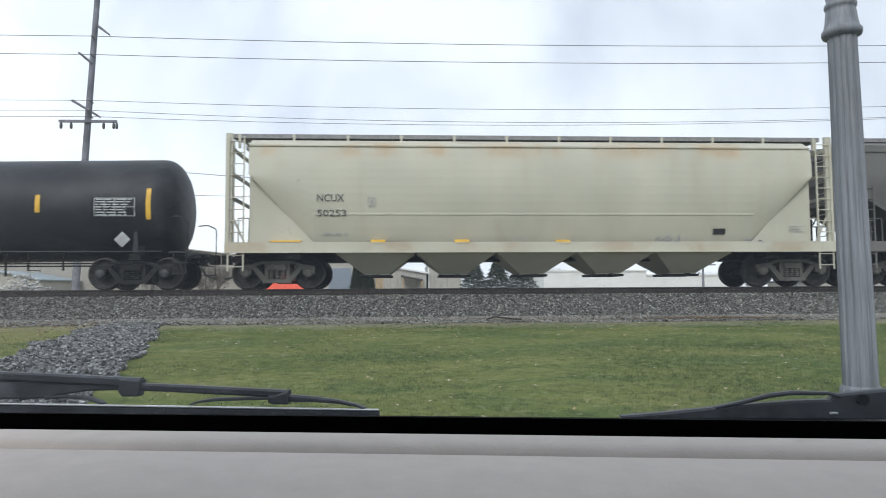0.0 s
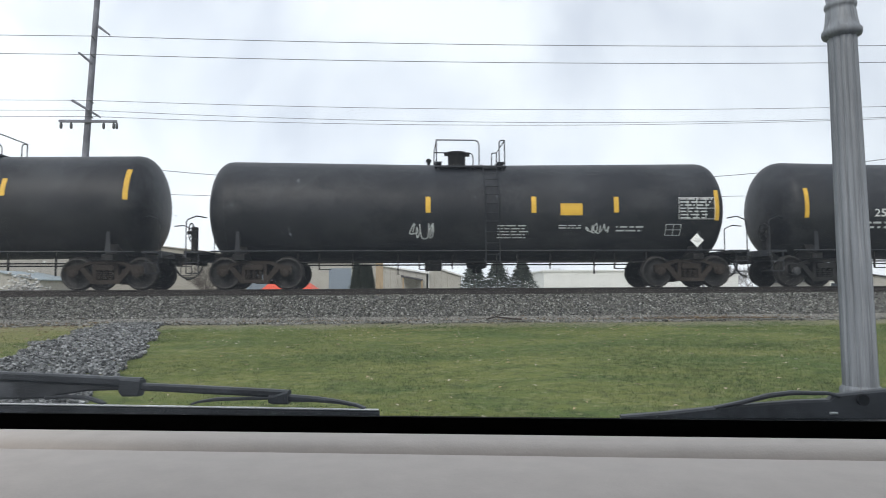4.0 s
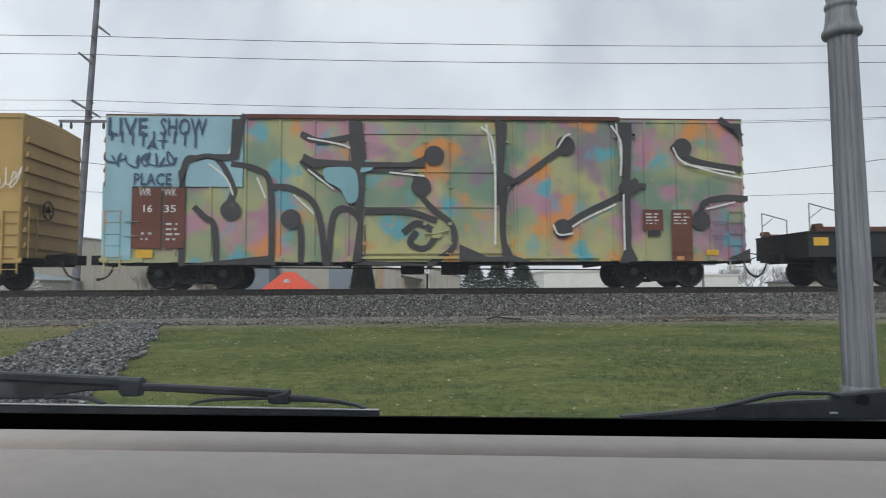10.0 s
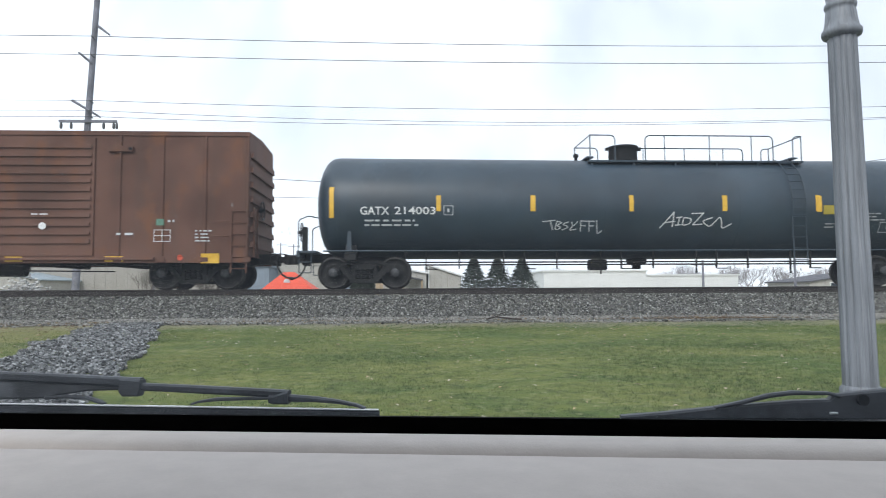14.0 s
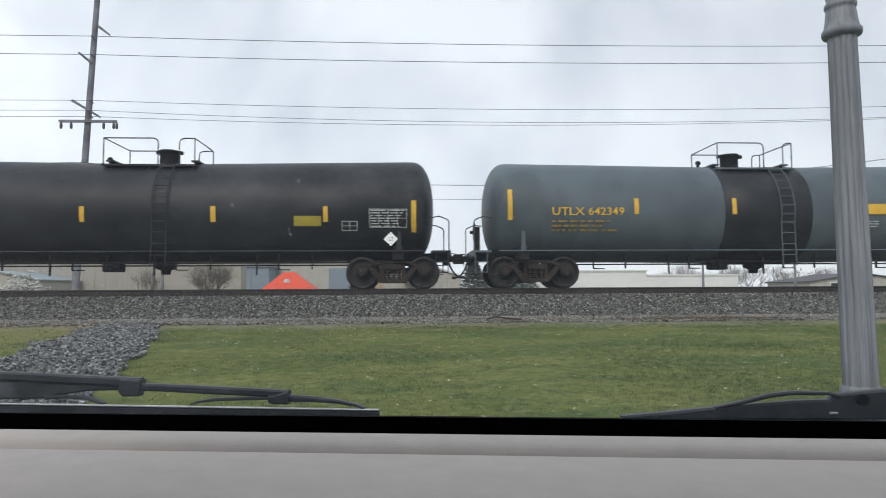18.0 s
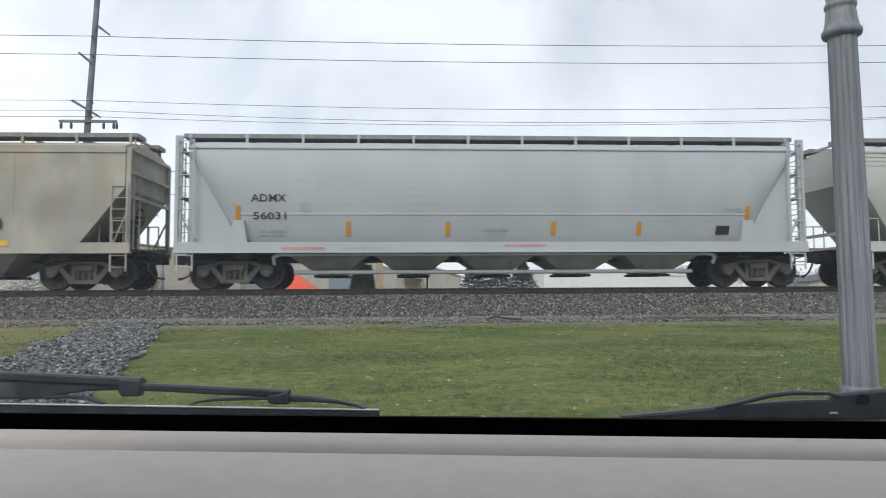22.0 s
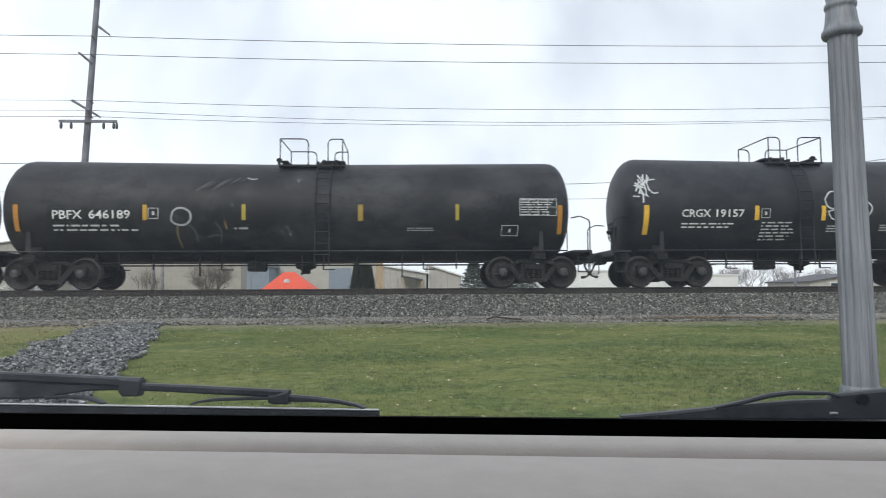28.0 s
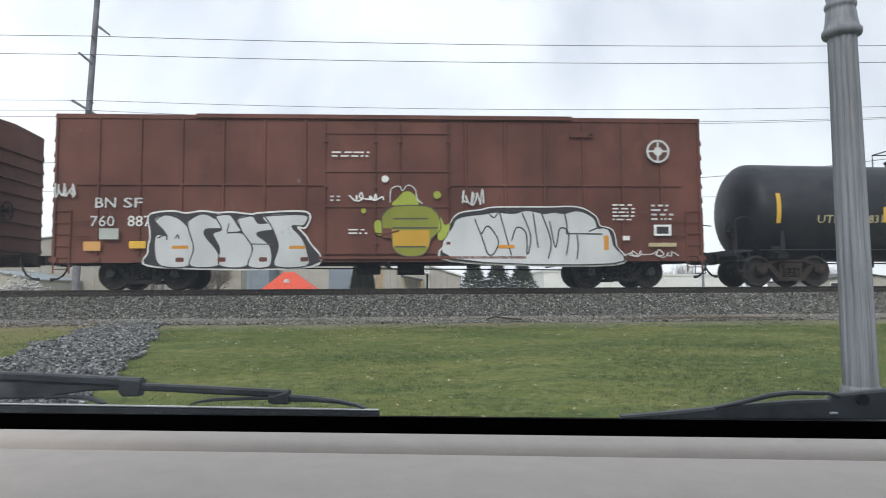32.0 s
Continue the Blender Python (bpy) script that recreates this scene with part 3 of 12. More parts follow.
# ---- tank cars ----
def tank_car(label, u, length, R, top, sag, shell, trim=None, dome=None, rail_style=0, rows=(), band=None, ladder_at=None, plat=2.2, dark=UNDER, trucks=(0.38, 0.16), top_trim=None, equip=False, rails=(), manway=None):
    """u: the middle at the start; top: height of the tank's top at its ends; sag: how much lower its middle lies."""
    car = thing("tank_car", label, "tank car", "cars of the freight train")
    half, zc = length / 2, top - R
    trim = trim or shell
    low = lambda x: zc - sag * max(0.0, 1 - abs(x) / (half * 0.92))
    n = 40
    head = 0.43 * R
    prof = [(-half + head * (1 - max(0.0, 1 - q ** 2.3) ** (1 / 2.3)), q) for q in (0.02, 0.25, 0.45, 0.62, 0.76, 0.87, 0.94, 0.985, 1.0)]
    xs = prof + [(-half * 0.55, 1.0), (-0.02, 1.0), (0.02, 1.0), (half * 0.55, 1.0)] + [(-x, q) for x, q in reversed(prof)]
    rings = [[(x, R * q * cos(2 * pi * i / n), low(x) + R * q * sin(2 * pi * i / n)) for i in range(n)] for x, q in xs]
    part("tank", Shape().rings(rings), shell, car)
    seams = Shape()
    for x in (-half + head, -half * 0.5, -0.12 * half, 0.3 * half, 0.62 * half, half - head):
        rr = [[(x + d, (R + e) * cos(2 * pi * i / n), low(x) + (R + e) * sin(2 * pi * i / n)) for i in range(n)] for d, e in ((-0.012, -0.002), (-0.006, 0.004), (0.006, 0.004), (0.012, -0.002))]
        seams.rings(rr, False)
    part("weld_seams", seams, shell, car)["kind"] = "stuff"
    # a darker or stained jacket band round the middle
    if band:
        x0, x1, bm = band
        rr = [[(x, (R + 0.02 * k) * cos(2 * pi * i / n), low(x) + (R + 0.02 * k) * sin(2 * pi * i / n)) for i in range(n)] for x, k in ((x0, 0.02), (x0 + 0.01, 1), ((x0 + x1) / 2, 1), (x1 - 0.01, 1), (x1, 0.02))]
        part("middle_band", Shape().rings(rr, False), bm, car)
    # stub sills, bolsters and saddles
    end = half + 0.42
    for s in (-1, 1):
        a = Shape()
        a.box(min(s * (half - 2.6), s * end), max(s * (half - 2.6), s * end), -0.3, 0.3, 0.80, 1.05)
        a.prism([(-1.35, 0.82), (1.35, 0.82), (1.35, 0.98), (1.1, 1.02), (0.95, 1.32), (-0.95, 1.32), (-1.1, 1.02), (-1.35, 0.98)], "x", s * (half - 1.05) - 0.16, s * (half - 1.05) + 0.16)
        part("stub_sill", a, dark, car)
        e = Shape()
        e.box(min(s * (half - 0.1), s * end), max(s * (half - 0.1), s * end), -1.4, 1.4, 1.02, 1.075)
        e.box(s * end - 0.03, s * end + 0.03, -1.4, 1.4, 0.90, 1.08)
        part("end_platform", e, shell, car)
        for y in (-1.42, 1.42):
            st = Shape()
            xx = s * (half + 0.2)
            st.pipe([(xx - 0.17, y, 1.05), (xx - 0.17, y, 0.45), (xx + 0.17, y, 0.45), (xx + 0.17, y, 1.05)], 0.016, 5)
            st.rod((xx - 0.17, y, 0.75), (xx + 0.17, y, 0.75), 0.014, 5)
            part("sill_step", st, trim, car)
        for y in (-1.36, 1.36):
            hr = Shape()
            if not equip:
                hr.pipe([(s * (half - 0.12), y * 0.9, 2.02), (s * (half + 0.12), y, 2.06), (s * (end - 0.06), y, 1.96), (s * (end - 0.02), y, 1.88), (s * (end - 0.02), y, 1.05)], 0.018, 6)
            else:
                hr.pipe([(s * (half - 0.16), y * 0.9, 1.98), (s * (half + 0.06), y, 2.02), (s * (end - 0.05), y, 2.3), (s * (end - 0.02), y, 2.26), (s * (end - 0.02), y, 1.05)], 0.018, 6)
            part("end_handrail", hr, trim, car)
        for y in (-1, 1):
            bp = Shape()
            bp.prism([(s * (half - 1.1), 1.06), (s * (half - 0.95), 1.06), (s * (half - 0.98), 1.62), (s * (half - 1.07), 1.62)], "y", y * 1.36 - 0.02, y * 1.36 + 0.02)
            part("saddle_plate", bp, trim, car)
    if equip:
        part("brake_wheel", brake_wheel(half + 0.45, -0.75, 1.72), dark, car)
        bw = Shape()
        bw.box(half + 0.28, half + 0.44, -0.85, -0.62, 1.08, 1.9, 0.02)
        part("brake_stand", bw, shell, car)
        part("air_reservoir", Shape().lathe([(0.02, -1.40), (0.08, -1.385), (0.13, -1.34), (0.145, -1.27), (0.145, -0.7)], "y", (half - 0.82, 0, 1.52), 16), trim, car)
        part("equipment_box", Shape().box(half - 0.72, half + 0.02, -1.36, -0.8, 1.08, 1.36, 0.02), shell, car)
    else:
        part("brake_wheel", brake_wheel(-half - 0.36, -1.0, 1.62), dark, car)
        part("brake_stand", Shape().box(-half - 0.34, -half - 0.2, -1.1, -0.9, 1.08, 1.78, 0.02), dark, car)
    # long side rails with their brackets, and the pipe run below
    for y in (-1.42, 1.42):
        rl = Shape()
        rl.rod((-half + 0.3, y, 1.06), (half - 0.3, y, 1.06), 0.022, 6)
        x = -half + 1.9
        while x < half - 1.8:
            rl.box(x - 0.03, x + 0.03, min(y * 0.9, y), max(y * 0.9, y), 1.03, 1.09)
            x += (length - 3.6) / 5
        part("side_rail", rl, trim, car)
    pp = Shape()
    for y, z in ((-0.75, 0.76), (-0.35, 0.70)):
        pp.rod((-half + 1.4, y, z), (half - 1.4, y, z), 0.022, 6)
    x = -half + 2.6
    k = 0
    while x < half - 2.3:
        pp.box(x - 0.018, x + 0.018, -0.78, -0.72, 0.56 if k % 3 else 0.40, low(x) - R + 0.28)
        if k % 3 == 1:
            pp.rod((x, -0.75, 0.56), (x + 0.34, -0.75, 0.56), 0.016, 5)
        x += 0.62 + 0.35 * (k * 7 % 3)
        k += 1
    part("brake_piping", pp, dark, car)
    ov = Shape()
    ov.lathe([(0.10, 0.48), (0.14, 0.50), (0.14, 0.60), (0.30, 0.66), (0.34, 0.95)], "z", (0.25, 0, low(0) - R - 0.78), 14)
    part("bottom_outlet", ov, dark, car)
    part("control_valve", Shape().box(-1.35, -0.85, -0.6, -0.2, 0.52, 0.84, 0.04), dark, car)
    # dome platform: boards along both sides of the crown, railed, with a gap where the ladder comes up
    d = 0.0 if dome is None else dome
    lx = d + 0.55 if ladder_at is None else ladder_at
    zt = low(d) + R
    if not rails:
        rails = ((d - 0.46 * plat, lx - 0.3), (lx + 0.3, d + 0.46 * plat))
    x0, x1 = rails[0][0], rails[-1][1]
    zp, h = zt - 0.14, zt + 0.62
    pl = Shape()
    for s in (-1, 1):
        pl.box(x0 - 0.04, x1 + 0.04, min(s * 0.64, s * 0.94), max(s * 0.64, s * 0.94), zp - 0.05, zp)
        x = x0 + 0.06
        while x < x1:
            pl.box(x - 0.03, x + 0.03, min(s * 0.78, s * 0.88), max(s * 0.78, s * 0.88), zp - 0.17, zp - 0.05)
            x += (x1 - x0 - 0.12) / max(1, round((x1 - x0) / 1.3)) - 1e-4
    for x in (x0 - 0.04, x1 - 0.18):
        pl.box(x, x + 0.22, -0.64, 0.64, zt - 0.01, zt + 0.03)
    top_trim = top_trim or trim
    part("platform", pl, top_trim, car)
    mx, mr, mh = manway or (d + (-0.35 if rail_style != 1 else 0.25), 0.27, 0.45)
    man = Shape()
    man.lathe([(mr, zt - 0.02), (mr, zt + mh - 0.09), (mr + 0.03, zt + mh - 0.08), (mr + 0.03, zt + mh - 0.02), (mr * 0.5, zt + mh)], "z", (mx, 0, 0), 18)
    if mh > 0.4:
        man.box(mx + mr, mx + mr + 0.13, -0.06, 0.06, zt + mh - 0.13, zt + mh - 0.03)
        man.box(mx - mr - 0.11, mx - mr, -0.05, 0.05, zt + mh - 0.12, zt + mh - 0.04)
    else:
        for k in range(5):
            man.box(mx - 0.42 + 0.19 * k, mx - 0.34 + 0.19 * k, -0.3, 0.2, zt - 0.02, zt + 0.08 + 0.05 * (k % 2))
    part("relief_valve", Shape().lathe([(0.05, zt - 0.01), (0.05, zt + 0.11), (0.085, zt + 0.13), (0.085, zt + 0.2), (0.02, zt + 0.24)], "z", (x0 - 0.2 if lx >= d else x1 + 0.3, 0, 0), 8), dark, car)
    part("manway", man, dark if top_trim is shell and shell is not WHITETANK else top_trim, car)
    for y in (-0.9, 0.9):
        for a, b in rails:
            hp = Shape()
            r = min(0.13, (b - a) / 2.2)
            left = [(a, y, zp), (a, y, h)] if a == x0 else [(a, y, zp), (a, y, h - r), (a + 0.3 * r, y, h - 0.3 * r), (a + r, y, h)]
            right = [(b, y, h), (b, y, zp)] if b == x1 else [(b - r, y, h), (b - 0.3 * r, y, h - 0.3 * r), (b, y, h - r), (b, y, zp)]
            hp.pipe(left + right, 0.018, 6)
            if b - a > 2:
                for q in (0.15, 0.5, 0.83):
                    hp.rod((a + (b - a) * q, y, zp), (a + (b - a) * q, y, h), 0.015, 5)
            part("platform_handrail", hp, top_trim, car)
    for x in (x0, x1):
        part("cross_rail", Shape().rod((x, -0.9, h), (x, 0.9, h), 0.018, 6), top_trim, car)
    la = Shape()
    for s in (-0.2, 0.2):
        pts = []
        for k in range(9):
            a = radians(118 + k * 9.5)
            pts.append((lx + s, (R + 0.1) * cos(a), low(lx) + (R + 0.1) * sin(a)))
        pts.append((lx + s, -(R + 0.08), 0.62))
        la.pipe(pts, 0.018, 5)
    for k in range(1, 9):
        a = radians(118 + k * 9.5)
        la.rod((lx - 0.2, (R + 0.1) * cos(a), low(lx) + (R + 0.1) * sin(a)), (lx + 0.2, (R + 0.1) * cos(a), low(lx) + (R + 0.1) * sin(a)), 0.014, 5)
    z = low(lx) - 0.35
    while z > 0.65:
        la.rod((lx - 0.2, -(R + 0.08), z), (lx + 0.2, -(R + 0.08), z), 0.014, 5)
        z -= 0.32
    part("ladder", la, top_trim, car)
    running_gear(car, end, 1.47, trucks, "_rusty" if int(abs(u)) % 3 == 1 else "")
    eps = 0.028 if band else 0.007

    def side(x, z):
        q = min(0.97, max(0.0, abs(x) - half + head) / head)
        r = R * (1 - q ** 2.3) ** (1 / 2.3)
        return -sqrt(max(0.05, r * r - (z - low(x)) ** 2)) - eps

    marks(car, side, rows)
    CARS.append((car, u))
    return car


# ---- covered hoppers ----
def covered_hopper(label, u, length, body, sill=None, bays=4, round_side=False, eave=4.14, rows=(), cut=2.2, cut_z=2.62, walk_z=4.47, dark=UNDER, bay=None, pipe=False, closed=False, trucks=(-0.1, -0.4), pads=False, posts=True, inset=3.0, mouth=0.48, stub=False):
    car = thing("covered_hopper", label, "hopper car", "cars of the freight train")
    half = length / 2
    sill = sill or body
    body_end = half - (closed or 0.16)
    W = 1.58

    def bulge(z):
        return W + 0.02 - (0.33 * ((2.95 - z) / 1.65) ** 2 if z < 2.95 else 0.13 * ((z - 2.95) / 1.1) ** 2)

    def section(zb):
        pts = []
        if round_side:
            for k in range(13):
                z = max(zb + 0.0005 * k, 1.28 + (eave - 1.28) * k / 12)
                pts.append((bulge(z), z))
            pts += [(1.12, eave + 0.20), (0.6, eave + 0.30)]
        else:
            pts = [(W, zb + (eave - zb) * k / 8) for k in range(9)] + [(1.18, eave + 0.15), (0.6, eave + 0.23)]
        return [(-y, z) for y, z in pts] + [(y, z) for y, z in reversed(pts)]

    st = [(-body_end, cut_z + 0.45), (-body_end + 0.02, cut_z), (-body_end + cut, 1.28), (0, 1.28), (body_end - cut, 1.28), (body_end - 0.02, cut_z), (body_end, cut_z + 0.45)]
    part("body", Shape().rings([[(x, y, z) for y, z in section(zb)] for x, zb in st], True, False), body, car)
    if not round_side:
        for y in (-1, 1):
            part("eave_rail", Shape().box(-body_end, body_end, min(y * W, y * (W + 0.035)), max(y * W, y * (W + 0.035)), eave - 0.20, eave - 0.08), body, car)
        x = -body_end + 2.3
        while x < body_end - 2:
            part("side_stiffener", Shape().box(x - 0.012, x + 0.012, -W - 0.006, -W, 1.35, eave - 0.21), body, car)
            x += 1.62
    else:
        rb = Shape()
        x = -body_end + 2.3
        while x < body_end - 2:
            pts = [(y, z) for y, z in section(1.3)][:13]
            for a, b in zip(pts, pts[1:]):
                rb.add([(x - 0.01, a[0] - 0.005, a[1]), (x + 0.01, a[0] - 0.005, a[1]), (x + 0.01, b[0] - 0.005, b[1]), (x - 0.01, b[0] - 0.005, b[1])], [(0, 1, 2, 3)])
            x += 1.75
        part("side_seams", rb, body, car)["kind"] = "stuff"
        for y in (-1, 1):
            ye = bulge(eave)
            part("eave_flange", Shape().box(-body_end, body_end, min(y * (ye - 0.06), y * (ye + 0.05)), max(y * (ye - 0.06), y * (ye + 0.05)), eave - 0.05, eave - 0.01), body, car)
            for zr in (() if posts else (eave - 0.17, eave - 0.30, eave - 0.43)):
                yr = bulge(zr)
                part("roof_corrugation", Shape().box(-body_end, body_end, min(y * (yr - 0.06), y * (yr + 0.02)), max(y * (yr - 0.06), y * (yr + 0.02)), zr - 0.02, zr + 0.02), body, car)
            yl = bulge(2.12)
            part("lap_seam", Shape().box(-body_end + cut, body_end - cut, min(y * (yl - 0.06), y * (yl + 0.012)), max(y * (yl - 0.06), y * (yl + 0.012)), 2.08, 2.14), body, car)
            for q in (-1, 1) if pads else ():
                xq = q * (half - 1.75)
                part("jacking_pad", Shape().prism([(xq - 0.24, 1.3), (xq + 0.24, 1.3), (xq + 0.15, 1.92), (xq - 0.15, 1.92)], "y", min(y * 1.3, y * 1.60), max(y * 1.3, y * 1.60)), body, car)
    for y in (-1, 1):
        s = Shape()
        s.box(-half, half, min(y * 1.52, y * 1.62), max(y * 1.52, y * 1.62), 1.03, 1.30)
        s.box(-half, half, min(y * 1.44, y * 1.66), max(y * 1.44, y * 1.66), 1.0, 1.035)
        part("side_sill", s, sill, car)
    c = Shape()
    if stub:
        c.box(-half, 3.6 - half, -0.32, 0.32, 0.80, 1.06)
        c.box(half - 3.6, half, -0.32, 0.32, 0.80, 1.06)
    else:
        c.box(-half, half, -0.32, 0.32, 0.80, 1.06)
    for s in (-1, 1):
        c.box(s * (half - 1.85) - 0.2, s * (half - 1.85) + 0.2, -1.5, 1.5, 0.84, 1.06)
        c.box(s * (half - 1.55) - 1.5, s * (half - 1.55) + 1.5, -1.5, 1.5, 1.05, 1.09)
    part("centre_sill", c, dark, car)
    bay = bay or body
    inner = half - inset
    wide = 2 * inner / bays
    for k in range(bays):
        x = -inner + wide * (k + 0.5)
        h = Shape()
        rr = []
        for z, hx, hy in ((1.06, wide * (mouth + 0.01), 1.42), (0.98, wide * mouth, 1.40), (0.42, wide * (0.12 if stub else 0.16), 0.62), (0.36, wide * (0.12 if stub else 0.16), 0.62)):
            rr.append([(x - hx, -hy, z), (x + hx, -hy, z), (x + hx, hy, z), (x - hx, hy, z)])
        h.rings(rr, True, False)
        ho = part("discharge_bay", h, bay, car)
        g = Shape()
        g.box(x - wide * (0.14 if stub else 0.2), x + wide * (0.14 if stub else 0.2), -0.66, 0.66, 0.33, 0.40, 0.01)
        g.rod((x + 0.05, -0.95, 0.37), (x + 0.05, -0.6, 0.37), 0.05, 8)
        part("outlet_gate", g, dark, ho)
    if pipe:
        p = Shape()
        for y in (-0.98,):
            p.rod((-inner + 0.2, y, 0.47), (inner - 0.2, y, 0.47), 0.06, 10)
            p.pipe([(-inner - 0.1, -1.46, 0.96), (inner + 0.1, -1.46, 0.96)], 0.05, 8)
            for s in (-1, 1):
                p.pipe([(s * (inner + 0.1), -1.46, 0.96), (s * (inner + 0.3), -1.46, 0.9), (s * (inner + 0.3), -1.3, 0.7)], 0.05, 8)
        part("unloading_pipe", p, sill, car)
    # ends: slope sheets, corner posts, ladders, platform
    for s in (-1, 1):
        e = Shape()
        for y in (-1.5, 1.5) if posts else ():
            e.box(s * (half - 0.09) - (0.10 if round_side else 0.055), s * (half - 0.09) + (0.09 if round_side else 0.055), y - 0.055, y + 0.055, 1.0, eave + (0.3 if round_side else -0.05))
        for z in (eave - 0.05, 3.3, 2.6) if posts else (1.6, 1.15):
            e.box(s * (half - 0.06) - 0.03, s * (half - 0.06) + 0.03, -1.45, 1.45, z - 0.05, z + 0.05)
        for y in (-1, 1):
            e.rod((s * (half - 0.06), y * 1.5, 2.3), (s * (half - 0.5), y * 1.45, 1.3), 0.03, 5)
        part("end_frame", e, sill, car)
        if closed:
            for y in (-1.36, 1.36):
                part("end_gusset", Shape().prism([(s * body_end, 1.3), (s * (body_end - cut), 1.3), (s * body_end, cut_z)], "y", y - 0.02, y + 0.02), body, car)
        pf = Shape()
        pf.box(min(s * half, s * (half - 1.9)), max(s * half, s * (half - 1.9)), -1.5, 1.5, 1.09, 1.12)
        part("end_platform", pf, dark, car)
        part("end_ladder", ladder(s * (half - 0.04), -1.05, 1.05, eave + 0.25, 0.42, "y"), sill, car)
        part("side_ladder", ladder(s * (half - 0.30), -1.60, 0.5, (2.95 if not round_side else eave + 0.2) if posts else 1.3, 0.42, "x"), sill, car)
        for y in (-1, 1):
            w = Shape()
            for x in (half - 0.3, half - 0.6, half - 0.95):
                w.rod((s * x, y * 1.3, 1.1), (s * x, y * 1.3, 2.0), 0.02, 5)
            w.rod((s * (half - 0.3), y * 1.3, 2.0), (s * (half - 0.95), y * 1.3, 2.0), 0.02, 5)
            part("platform_handrail", w, sill, car)
    part("air_reservoir", Shape().rod((half - 0.75, -0.9, 1.45), (half - 0.75, 0.2, 1.45), 0.2, 12), dark, car)
    part("brake_stand", Shape().box(half - 0.45, half - 0.25, -0.9, -0.5, 1.1, 2.0, 0.02), dark, car)
    part("control_valve", Shape().box(-half + 0.5, -half + 0.9, -1.0, -0.4, 1.12, 1.75, 0.05), dark, car)
    part("brake_wheel", brake_wheel(half - 0.12, -0.6, 2.1), dark, car)
    # roof hatches and running boards
    rf = Shape()
    rf.box(-body_end + 0.5, body_end - 0.5, -0.26, 0.26, eave + 0.2, eave + 0.36, 0.02)
    part("hatch_covers", rf, body, car)
    for y in (-0.78, 0.78):
        r = Shape()
        r.box(-half + 0.05, half - 0.05, y - 0.30, y + 0.30, walk_z - 0.12, walk_z)
        part("running_board", r, GALV, car)
    for k in range(12):
        x = -half + 0.25 + (length - 0.5) * k / 11
        q = Shape()
        q.box(x - 0.035, x + 0.035, -1.10, -1.04, eave - 0.02, walk_z)
        q.box(x - 0.06, x + 0.06, 1.04, 1.10, eave - 0.02, walk_z)
        q.box(x - 0.05, x + 0.05, -1.1, 1.1, walk_z - 0.10, walk_z - 0.05)
        part("roof_bracket", q, sill, car)
    running_gear(car, half, 1.85, trucks, "_dusty")
    if round_side:
        face = lambda x, z: -bulge(z) - 0.02 if z > 1.31 else -1.628
    else:
        face = lambda x, z: -W - 0.012 if z > 1.31 else -1.628
    marks(car, face, rows)
    CARS.append((car, u))
    return car


